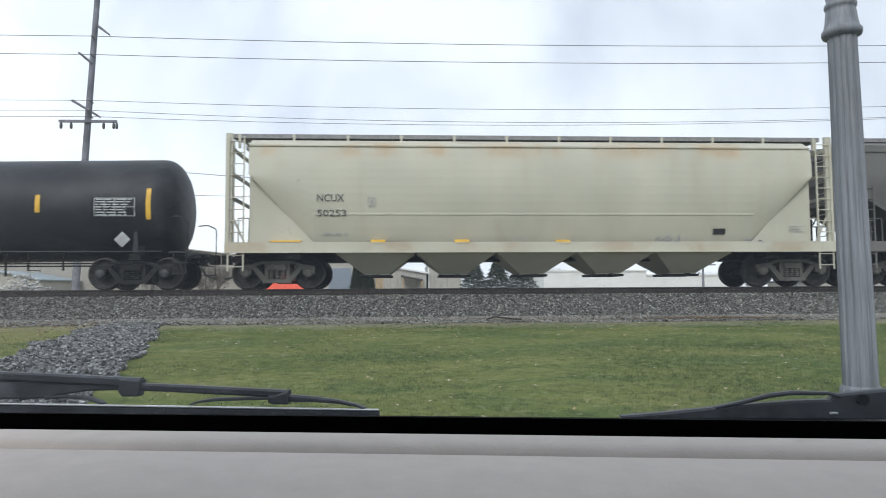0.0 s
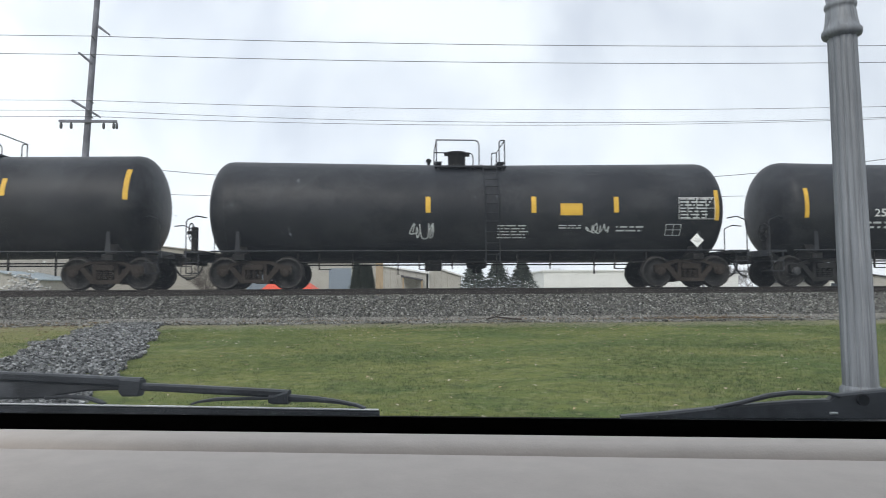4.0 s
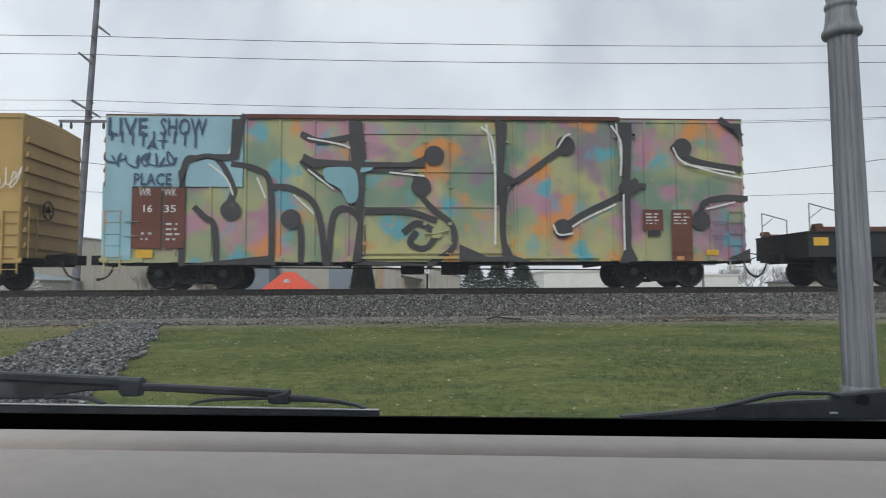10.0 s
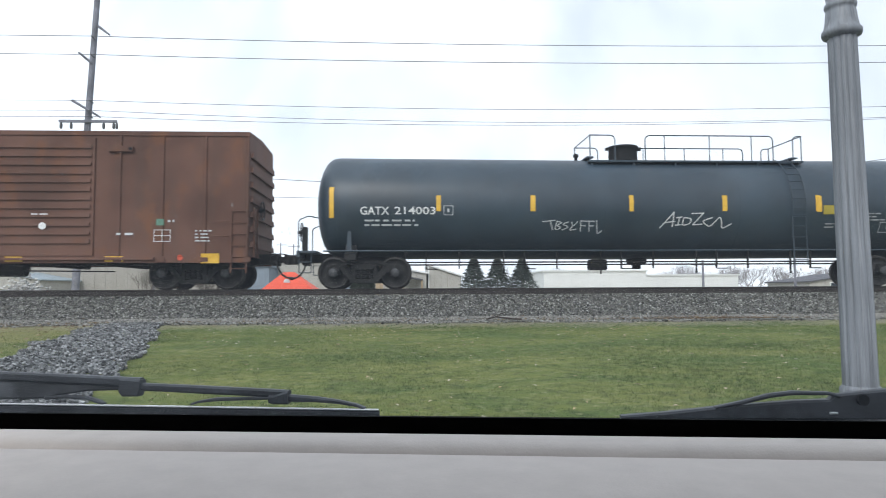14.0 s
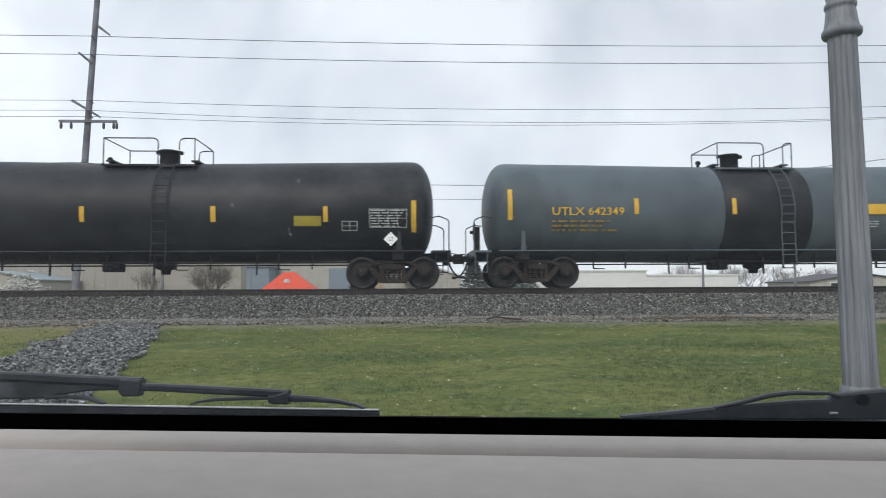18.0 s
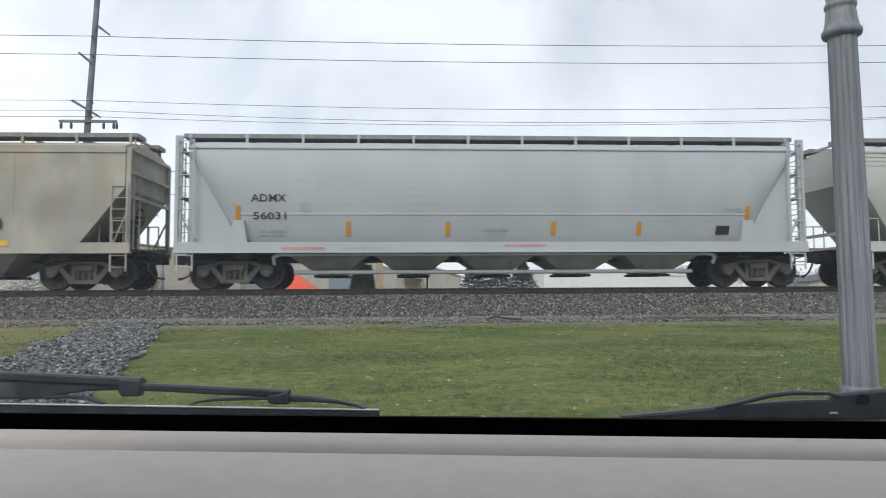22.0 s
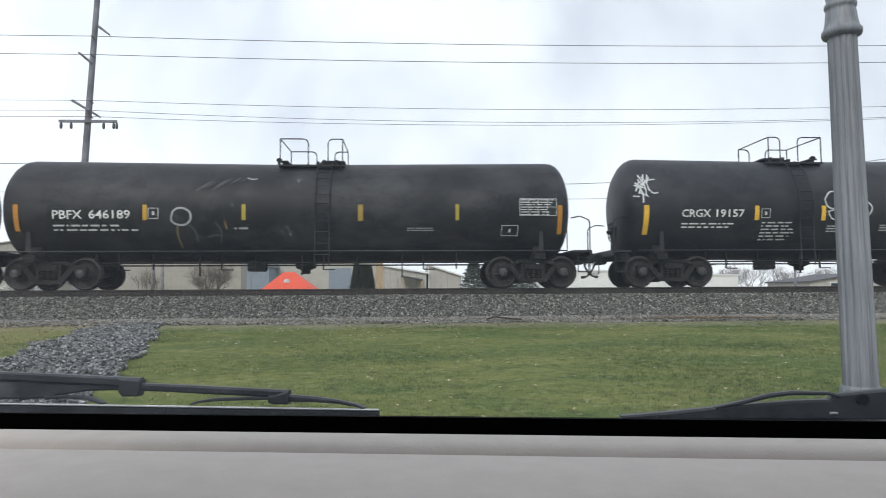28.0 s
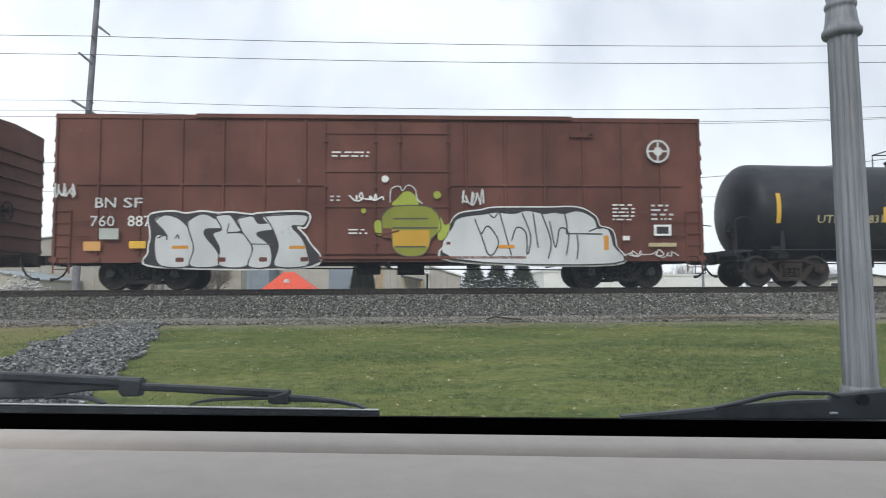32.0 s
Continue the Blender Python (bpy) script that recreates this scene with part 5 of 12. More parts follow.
HWHITE = paint("hopper_off_white", (0.43, 0.44, 0.42), 0.5, 0.15, (0.3, 0.3, 0.27), spec=0.3, fade=0.06)
HSTAIN = paint("hopper_stained_grey", (0.34, 0.335, 0.30), 0.6, 0.35, (0.36, 0.24, 0.13), rust=0.15, spec=0.25)
HRUST = paint("hopper_rusty_tan", (0.31, 0.225, 0.155), 0.7, 0.4, (0.38, 0.33, 0.27), rust=0.22, spec=0.2)
HDARK = paint("hopper_dark_grey", (0.11, 0.108, 0.105), 0.6, 0.4, (0.1, 0.08, 0.06), rust=0.15)
BAYGREY = paint("hopper_bay_grey", (0.30, 0.295, 0.275), 0.7, 0.4, (0.12, 0.105, 0.09), spec=0.2)
BXRED = paint("boxcar_oxide_red", (0.19, 0.037, 0.027), 0.6, 0.45, (0.085, 0.04, 0.032), spec=0.25, fade=0.22)
BXBROWN = paint("boxcar_brown", (0.115, 0.042, 0.031), 0.65, 0.45, (0.055, 0.033, 0.026), rust=0.2, spec=0.25)
BXRUST = paint("boxcar_rust_brown", (0.115, 0.058, 0.042), 0.7, 0.4, (0.07, 0.05, 0.04), rust=0.5, spec=0.2)
BXYELLOW = paint("boxcar_yellow", (0.43, 0.29, 0.108), 0.55, 0.45, (0.25, 0.20, 0.13), spec=0.3, fade=0.12)
BXBLACK = paint("boxcar_door_black", (0.018, 0.019, 0.022), 0.6, 0.2, (0.04, 0.037, 0.033), spec=0.25)
FLATRED = paint("flatcar_red_brown", (0.092, 0.045, 0.035), 0.7, 0.45, (0.045, 0.036, 0.032), rust=0.35, spec=0.2)
BEAMRED = paint("centerbeam_dark_brown", (0.055, 0.028, 0.023), 0.7, 0.5, (0.02, 0.016, 0.015), rust=0.25, spec=0.2, fade=0.3)
BEAMBLACK = paint("flatcar_green_black", (0.016, 0.021, 0.023), 0.6, 0.25, (0.033, 0.033, 0.03), spec=0.25)
GONBLACK = paint("gondola_black", (0.026, 0.029, 0.034), 0.65, 0.3, (0.048, 0.045, 0.042), spec=0.22)
# Lighter copy of the gondola black: the posts' lit edges put into colour.
GONPOST = paint("gondola_post_lit", (0.040, 0.044, 0.05), 0.7, 0.5, (0.02, 0.02, 0.02), spec=0.2, fade=0.35)
COILBLACK = paint("coil_car_black", (0.017, 0.02, 0.022), 0.6, 0.25, (0.04, 0.038, 0.033), spec=0.25)
RIMRUST = paint("rusty_trough", (0.11, 0.048, 0.035), 0.75, 0.3, (0.07, 0.045, 0.035), rust=0.4, spec=0.2)


def leaking_rust(m, x0, x1, strength=0.9):
    """Orange rust that has run down from a seam between x0 and x1."""
    t = m.node_tree
    b = t.nodes["Principled BSDF"]
    old = b.inputs["Base Color"].links[0].from_socket
    tc = t.nodes.new("ShaderNodeTexCoord")
    sep = t.nodes.new("ShaderNodeSeparateXYZ")
    t.links.new(tc.outputs["Object"], sep.inputs[0])
    near = ramped(t, sep.outputs[0], x0, x1)
    run = noise_node(t, 1.0, 5.0, 0.6, (3.2, 3.2, 0.5))
    mul = t.nodes.new("ShaderNodeMath")
    mul.operation = "MULTIPLY"
    t.links.new(near, mul.inputs[0])
    t.links.new(ramped(t, run.outputs[0], 0.38, 0.66, 0, strength), mul.inputs[1])
    cap = t.nodes.new("ShaderNodeMath")
    cap.operation = "MULTIPLY"
    t.links.new(mul.outputs[0], cap.inputs[0])
    t.links.new(ramped(t, sep.outputs[0], x1 + 0.02, x1 + 0.03, 1, 0), cap.inputs[1])
    t.links.new(mixed(t, cap.outputs[0], old, (0.50, 0.24, 0.08)), b.inputs["Base Color"])


leaking_rust(CREAMTANK, -2.35, -1.13)


def rust_patches(m, z0, z1, strength, color=(0.40, 0.22, 0.10)):
    """Faint rust bleeding through the paint in a band between two heights."""
    t = m.node_tree
    b = t.nodes["Principled BSDF"]
    old = b.inputs["Base Color"].links[0].from_socket
    tc, sep = t.nodes.new("ShaderNodeTexCoord"), t.nodes.new("ShaderNodeSeparateXYZ")
    t.links.new(tc.outputs["Object"], sep.inputs[0])
    last = None
    patch = noise_node(t, 0.75, 6.0, 0.6, (1.0, 1.0, 0.8), shift=(2, 0, 4))
    for out in (ramped(t, sep.outputs[2], z0 - 0.15, z0 + 0.1), ramped(t, sep.outputs[2], z1 - 0.1, z1 + 0.1, 1, 0), ramped(t, patch.outputs[0], 0.48, 0.64, 0, strength)):
        if last is None:
            last = out
            continue
        mul = t.nodes.new("ShaderNodeMath")
        mul.operation = "MULTIPLY"
        t.links.new(last, mul.inputs[0])
        t.links.new(out, mul.inputs[1])
        last = mul.outputs[0]
    t.links.new(mixed(t, last, old, color), b.inputs["Base Color"])


rust_patches(HRUST, 2.95, 3.75, 0.75, (0.34, 0.155, 0.09))
rust_patches(HRUST, 3.75, 4.2, 0.8, (0.36, 0.22, 0.12))
rust_patches(HRUST, 1.3, 2.9, 0.45, (0.30, 0.17, 0.10))
rust_patches(HSTAIN, 3.15, 3.75, 0.5)
rust_patches(HSTAIN, 3.9, 4.2, 0.6)
rust_patches(HCREAM, 3.75, 4.2, 0.55, (0.42, 0.26, 0.12))
rust_patches(HCREAM, 1.0, 1.35, 0.4, (0.30, 0.19, 0.09))


def art_wall(name):
    """Pastel spray paint in soft patches of many hues."""
    m, t, b = nodes_of(name)
    c = mixed(t, ramped(t, noise_node(t, 0.5, 2.0, 0.4).outputs[0], 0.4, 0.6), (0.15, 0.24, 0.18), (0.36, 0.36, 0.19))
    for k, (hue, lo, hi, scale) in enumerate((((0.42, 0.40, 0.18), 0.50, 0.62, 0.6), ((0.42, 0.21, 0.30), 0.52, 0.63, 0.7), ((0.22, 0.14, 0.22), 0.58, 0.68, 0.6), ((0.08, 0.34, 0.43), 0.57, 0.66, 0.9), ((0.62, 0.24, 0.05), 0.58, 0.68, 0.8), ((0.36, 0.18, 0.25), 0.61, 0.69, 1.1))):
        c = mixed(t, ramped(t, noise_node(t, scale, 3.0, 0.45, shift=(7.3 * k + 3, 2.1 * k, 5.7 * k)).outputs[0], lo, hi, 0, 0.9), c, hue)
    grain = noise_node(t, 30.0, 3.0)
    t.links.new(c, b.inputs["Base Color"])
    b.inputs["Roughness"].default_value = 0.55
    bumped(t, b, grain.outputs[0], 0.1, 0.01)
    return m


ARTWALL = art_wall("pastel_spray_paint")

covered_hopper("dusty dark grey covered hopper", 21.62, 17.00, HDARK, bays=4)

covered_hopper("cream rounded covered hopper with rust stains along its top", 3.68, 17.52, HCREAM, bays=5, round_side=True, eave=4.08, cut=1.8, cut_z=3.2, closed=0.62, trucks=(-0.5, -0.8))
mark("T", "D2", -6.23, -5.47, 2.44, 2.65, "NCUX")
mark("T", "D2", -6.23, -5.41, 2.03, 2.22, "50253")
mark("F", "G", -4.81, -4.60, 2.32, 2.56)
mark("P", "K", 5.19, 5.56, 1.52, 1.69)
mark("B", "G", 7.48, 7.93, 1.56, 1.79, 3)
mark("P", "Y", -4.73, -4.32, 1.26, 1.39)
mark("P", "Y", -2.36, -1.94, 1.26, 1.39)
mark("P", "Y", 0.55, 0.97, 1.25, 1.38)
mark("P", "Y", -7.53, -6.68, 1.30, 1.38)
mark("P", "Y", 7.18, 8.12, 1.32, 1.41)
mark("B", "G", -6.08, -5.36, 1.49, 1.60, 1)
mark("Z", "G", 3.51, 4.25, 1.23, 1.56, 4, 3, 0.03)
mark("Z", "G", 6.17, 6.59, 1.23, 1.51, 3, 4, 0.03)

tank_car("glossy black tank car with yellow lettering", -14.65, 16.20, 1.5, 3.88, 0.1, BLK["plain"], dome=-0.22)
mark("T", "Y", -6.40, -5.69, 2.07, 2.31, "NATX")
mark("T", "Y", -5.54, -4.64, 2.07, 2.31, "251155")
mark("B", "D", -6.39, -4.73, 1.60, 2.03, 3)
mark("S", "Y", -7.60, -7.47, 1.92, 2.82)
mark("S", "Y", -4.57, -4.44, 2.14, 2.61)
mark("S", "Y", -1.78, -1.65, 2.14, 2.62)
mark("S", "Y", 1.37, 1.50, 2.14, 2.62)
mark("S", "Y", 4.39, 4.52, 2.14, 2.63)
mark("F", "D", -4.39, -4.10, 2.04, 2.31)
mark("B", "D", -4.07, -3.58, 2.64, 2.73, 1)
mark("B", "D", -4.08, -3.75, 1.84, 2.04, 2)
mark("B", "D", 0.54, 1.38, 1.88, 1.98, 1)
mark("B", "D", 2.41, 2.98, 1.91, 2.03, 1)
mark("S", "Y", 7.38, 7.51, 1.95, 2.82)
mark("A", "P", 5.98, 7.08, 2.04, 2.55)
mark("D", "G", 6.72, 1.40, 0.22)

tank_car("dusty black tank car with white lettering", -32.58, 16.59, 1.55, 4.04, 0.08, BLK["soft"], dome=-0.22, rails=((-1.6, -1.16), (-0.55, 0.81)), manway=(0.0, 0.36, 0.5))
mark("S", "Y", 7.53, 7.67, 2.02, 2.92)
mark("A", "P", 6.46, 7.49, 2.11, 2.62)
mark("S", "Y", 4.54, 4.67, 2.19, 2.65)
mark("S", "Y", 1.59, 1.72, 2.19, 2.64)
mark("B", "P", 1.26, 2.26, 1.61, 1.88, 4)
mark("B", "P", 3.00, 3.72, 1.68, 1.88, 3)
mark("B", "P", 4.68, 5.60, 1.72, 1.88, 2)
mark("F", "P", 6.12, 6.63, 1.59, 1.90, 2)
mark("D", "G", 6.98, 1.47, 0.23)
mark("S", "Y", -7.69, -7.56, 2.01, 2.89)
mark("T", "W", -6.79, -5.97, 2.10, 2.33, "GATX")
mark("T", "W", -5.81, -4.73, 2.10, 2.33, "215931")
mark("S", "Y", -4.75, -4.61, 2.20, 2.66)
mark("S", "Y", -1.92, -1.79, 2.20, 2.66)
mark("F", "P", -4.53, -4.30, 2.09, 2.31)
mark("B", "P", -6.69, -4.99, 1.73, 1.99, 2)

tank_car("dusty black tank car with yellow lettering", -50.61, 16.30, 1.5, 3.87, 0.1, BLK["soft"], dome=0.36, rails=((-0.64, 0.7), (1.34, 1.64)), manway=(-0.02, 0.31, 0.54))
mark("S", "Y", 7.56, 7.70, 1.93, 2.82)
mark("A", "P", 6.46, 7.56, 2.02, 2.62)
mark("S", "Y", 5.44, 5.57, 2.13, 2.60)
mark("S", "Y", 2.69, 2.83, 2.13, 2.60)
mark("S", "Y", 0.02, 0.16, 2.13, 2.59)
mark("S", "Y", -2.47, -2.34, 2.13, 2.59)
mark("B", "P", 3.51, 3.86, 1.94, 2.02, 1)
mark("S", "Y", -7.43, -7.30, 1.93, 2.81)
mark("T", "Y", -6.39, -5.73, 2.08, 2.32, "NATX")
mark("T", "Y", -5.58, -4.64, 2.08, 2.32, "251126")
mark("F", "D", -4.57, -4.32, 2.08, 2.32)
mark("B", "D", -6.36, -4.94, 1.61, 2.03, 4)

tank_car("black tank car with a white square emblem panel", -68.29, 16.28, 1.5, 3.88, 0.1, BLK["plain"], dome=0.50)
mark("S", "Y", -7.50, -7.37, 2.01, 2.89)
mark("T", "W", -6.37, -5.55, 2.04, 2.27, "CRDX")
mark("T", "W", -5.38, -4.24, 2.04, 2.27, "252212")
mark("S", "Y", -4.23, -4.09, 2.19, 2.65)
mark("S", "Y", -0.70, -0.56, 2.19, 2.66)
mark("S", "Y", 1.93, 2.07, 2.20, 2.67)
mark("S", "Y", 4.67, 4.80, 2.20, 2.68)
mark("F", "P", -3.97, -3.70, 2.02, 2.29)
mark("B", "P", -6.22, -4.41, 1.67, 1.94, 2)
mark("P", "W", 2.88, 4.07, 2.04, 3.28)
mark("C", "B", 3.48, 2.88, 0.33)
mark("P", "W", 3.15, 3.81, 2.91, 2.95)
mark("P", "W", 3.27, 3.33, 2.56, 3.20)
mark("P", "W", 3.62, 3.68, 2.56, 3.20)
mark("C", "W", 3.48, 2.88, 0.13)
mark("P", "G", 3.02, 3.94, 2.42, 2.44)
mark("B", "G", 3.03, 3.96, 2.22, 2.52, 1)
mark("B", "G2", 3.06, 3.94, 2.08, 2.24, 2)
mark("P", "P", 6.34, 7.44, 2.04, 2.56)
mark("S", "Y", 7.59, 7.72, 2.00, 2.90)
mark("B", "P", 1.40, 2.38, 1.40, 1.77, 5)
mark("B", "P", 2.91, 3.67, 1.65, 1.76, 1)
mark("B", "P", 4.55, 5.46, 1.59, 1.76, 2)
mark("F", "G", 6.10, 6.55, 1.49, 1.77)

tank_car("black tank car with scrawled tags and a yellow plate", -85.55, 15.31, 1.5, 3.83, 0.08, BLK["plain"])
mark("S", "Y", 7.06, 7.20, 1.93, 2.82)
mark("A", "P", 5.99, 7.06, 1.96, 2.60)
mark("S", "Y", 4.08, 4.22, 2.15, 2.61)
mark("S", "Y", 1.68, 1.82, 2.14, 2.61)
mark("S", "Y", -1.35, -1.21, 2.14, 2.60)
mark("P", "Y", 2.52, 3.16, 2.07, 2.41)
mark("B", "P", 0.71, 1.60, 1.41, 1.82, 5)
mark("B", "P", 2.48, 3.30, 1.68, 1.82, 2)
mark("B", "P", 4.16, 5.04, 1.59, 1.80, 2)
mark("F", "P", 5.62, 6.08, 1.50, 1.82, 2)
mark("D", "W", 6.54, 1.35, 0.20)
mark("Z", "P", -1.80, -1.01, 1.40, 1.93, 6, 5, 0.03)
mark("Z", "P", 3.25, 3.98, 1.53, 1.90, 6, 6, 0.03)

tank_car("short glossy black tank car", -100.28, 11.15, 1.52, 3.99, 0.05, BLK["plain"])
mark("S", "Y", -5.1, -4.97, 2.5, 3.4)
mark("S", "Y", 4.97, 5.1, 2.5, 3.4)
mark("S", "Y", -1.8, -1.67, 2.6, 3.1)
mark("S", "Y", 1.67, 1.8, 2.6, 3.1)

covered_hopper("clean pale grey covered hopper with orange reflectors", -116.85, 18.30, HPALE, bays=4, eave=4.08, cut=1.3, cut_z=2.75, bay=BAYGREY, inset=2.15, mouth=0.34, stub=True)
mark("T", "K", -7.20, -6.55, 2.38, 2.57, "GPLX")
mark("T", "K", -7.18, -6.39, 2.00, 2.19, "76915")
mark("F", "G", -5.72, -5.45, 2.14, 2.36)
mark("B", "K", -7.14, -6.08, 1.57, 1.76, 2)
mark("S", "O3", -7.77, -7.67, 1.52, 2.38)
mark("S", "O3", -4.79, -4.70, 1.52, 1.95)
mark("S", "O3", -2.13, -2.04, 1.52, 1.95)
mark("S", "O3", 0.39, 0.48, 1.51, 1.95)
mark("S", "O3", 3.11, 3.20, 1.51, 1.95)
mark("S", "O3", 5.80, 5.89, 1.51, 1.95)
mark("S", "O3", 8.50, 8.59, 1.54, 2.40)
mark("P", "K", 7.06, 7.43, 1.61, 1.90)
mark("B", "G", 7.55, 8.06, 1.61, 1.90, 4)
mark("B", "K", 0.09, 1.14, 1.17, 1.34, 2)
mark("B", "K", -0.40, 0.30, 1.56, 1.72, 2)
mark("C", "E", -8.22, 1.22, 0.10)
mark("P", "R", -7.27, -7.15, 1.11, 1.22)
mark("C", "Y", -5.62, 1.23, 0.07)
mark("C", "Y", 2.50, 1.22, 0.07)
mark("C", "Y", 6.32, 1.21, 0.07)
mark("B", "G", -8.14, -7.29, 1.16, 1.27, 1)
mark("B", "G", 3.68, 5.43, 1.13, 1.26, 1)

tank_car("cream tank car with a rust-brown middle band", -134.09, 13.40, 1.4, 3.79, 0.07, CREAMTANK, band=(-1.13, 1.64, RUSTBAND), dome=0.2, rail_style=4, equip=True, ladder_at=0.67, top_trim=RUSTBAND, rails=((-0.92, 0.28), (0.89, 1.34)), manway=(0.18, 0.42, 0.52))
mark("S", "V", -5.76, -5.67, 2.03, 2.93)
mark("S", "V", -3.44, -3.35, 2.24, 2.69)
mark("S", "V", -1.03, -0.90, 2.24, 2.69)
mark("S", "V", 1.35, 1.48, 2.24, 2.70)
mark("S", "V", 3.54, 3.63, 2.24, 2.70)
mark("S", "V", 5.79, 5.88, 2.04, 2.90)
mark("T", "K", -5.01, -4.24, 1.82, 2.00, "EAGX")
mark("T", "K", -4.16, -3.12, 1.82, 2.00, "27033")
mark("B", "G", -4.98, -3.26, 1.54, 1.76, 2)
mark("P", "O4", 1.95, 2.55, 1.51, 1.75)
mark("P", "K", 2.25, 2.89, 2.00, 2.11)
mark("P", "K", 3.65, 4.11, 1.57, 1.78)
mark("B", "G", 4.30, 5.32, 1.75, 2.21, 5)
mark("D", "W", 4.78, 1.41, 0.22)
mark("B", "G", 4.95, 5.38, 1.44, 1.71, 3)
mark("B", "V2", 4.26, 4.83, 2.93, 3.07, 1)
mark("Z", "K", 1.83, 2.23, 1.97, 2.07, 2, 4, 0.03)

tank_car("short black tank car with an orange plate", -147.76, 11.57, 1.55, 4.03, 0.07, BLK["plain"], dome=0.42, plat=3.2, rails=((-1.13, 0.05), (0.65, 1.82)), manway=(0.35, 0.3, 0.12))
mark("S", "Y", -5.08, -4.94, 2.02, 2.91)
mark("T", "Y", -4.16, -3.20, 1.98, 2.23, "UTLX")
mark("T", "Y", -3.05, -2.09, 1.98, 2.23, "601087")
mark("S", "Y", -1.97, -1.83, 2.15, 2.58)
mark("S", "Y", -0.61, -0.48, 2.15, 2.59)
mark("S", "Y", 1.57, 1.70, 2.15, 2.59)
mark("F", "G", -1.67, -1.39, 1.96, 2.24)
mark("P", "Y", -1.40, -0.70, 3.12, 3.38)
mark("S", "Y", 4.66, 4.79, 2.04, 2.92)
mark("A", "P", 3.53, 4.64, 1.98, 2.51)
mark("F", "P", 2.78, 3.20, 1.60, 1.87, 2)
mark("B", "D", -4.16, -2.55, 1.51, 1.90, 3)

tank_car("white tank car with white ladder and railings", -162.82, 15.41, 1.38, 3.61, 0.0, WHITETANK, dome=-0.3, plat=2.6, ladder_at=-0.52, equip=True)
mark("S", "Y2", 6.78, 6.91, 1.63, 2.44)
mark("S", "Y2", 3.66, 3.79, 1.75, 2.19)
mark("S", "Y2", 1.20, 1.34, 1.75, 2.19)
mark("P", "V", 2.25, 2.93, 1.60, 1.82)
mark("P", "K", 3.87, 4.24, 1.61, 1.81)
mark("A", "G2", 5.23, 6.29, 1.78, 2.29)
mark("D", "W", 5.63, 1.35, 0.22)
mark("B", "G", 0.79, 1.73, 1.60, 1.68, 1)
mark("B", "G", 4.48, 5.02, 1.57, 1.66, 1)
mark("S", "Y2", -6.84, -6.70, 1.73, 2.52)
mark("T", "K", -6.20, -5.55, 1.86, 2.05, "TCIX")
mark("T", "K", -5.27, -4.39, 1.86, 2.05, "23009")
mark("B", "G", -6.21, -4.33, 1.59, 1.76, 2)
mark("S", "Y2", -3.70, -3.57, 1.80, 2.24)
mark("S", "Y2", -1.42, -1.29, 1.80, 2.24)
mark("P", "W", -1.90, -1.38, 1.20, 1.44)

gondola("black open gondola with ribbed sides", -180.37, 16.84, GONBLACK, 2.50, 0.66)
mark("T", "W", -6.43, -5.99, 1.73, 1.96, "NW")
mark("T", "V2", -5.43, -4.79, 1.74, 1.99, "190")
mark("T", "V2", -4.40, -3.73, 1.76, 1.99, "673")
mark("P", "Y", -7.67, -7.20, 0.86, 1.10)
mark("P", "Y", -3.58, -3.11, 0.95, 1.08)
mark("P", "Y", -0.34, 0.14, 0.95, 1.07)
mark("P", "Y", 0.71, 1.19, 0.94, 1.07)
mark("P", "Y", 3.96, 4.45, 0.93, 1.06)
mark("P", "Y", 7.36, 7.81, 0.88, 1.12)
mark("F", "W", 6.12, 6.60, 1.55, 1.84, 2)
mark("B", "D", -0.51, 0.19, 1.61, 1.81, 2)
mark("B", "G", -4.69, -4.16, 1.25, 1.50, 2)
mark("B", "G", -3.59, -3.03, 1.25, 1.50, 2)

coil_car("low black coil car with a rusty trough", -198.48, 16.64, COILBLACK, RIMRUST)
mark("T", "W", -4.99, -4.37, 1.01, 1.23, "SOU")
mark("T", "W", -4.18, -3.18, 1.03, 1.26, "62314")
mark("B", "P", -2.85, -2.46, 1.01, 1.25, 2)
mark("B", "P", -2.31, -1.73, 1.01, 1.24, 2)
mark("P", "Y", -8.17, -7.72, 1.19, 1.43)
mark("P", "Y", -5.41, -4.97, 0.94, 1.06)
mark("P", "Y", -1.26, -0.80, 0.83, 0.96)
mark("P", "Y", 1.81, 2.28, 0.82, 0.95)
mark("P", "Y", 4.79, 5.26, 0.88, 1.01)
mark("P", "Y", 7.72, 8.16, 1.24, 1.46)
mark("W", "P", 0.035, (-0.11, 1.23), (0.24, 1.29), (0.08, 0.97), (-0.11, 1.00))
mark("W", "P", 0.035, (0.40, 1.29), (0.43, 0.97), (0.65, 1.06), (0.59, 1.26), (0.40, 1.29))
mark("W", "P", 0.035, (0.97, 1.29), (0.75, 1.22), (0.91, 1.10), (0.91, 0.97), (0.68, 0.97))
mark("F", "P", 5.45, 5.92, 1.12, 1.44, 2)
mark("B", "P", 4.02, 4.67, 1.28, 1.39, 1)
mark("B", "P", 4.86, 5.27, 1.22, 1.44, 2)
mark("P", "G", -5.90, -5.68, 1.05, 1.19)

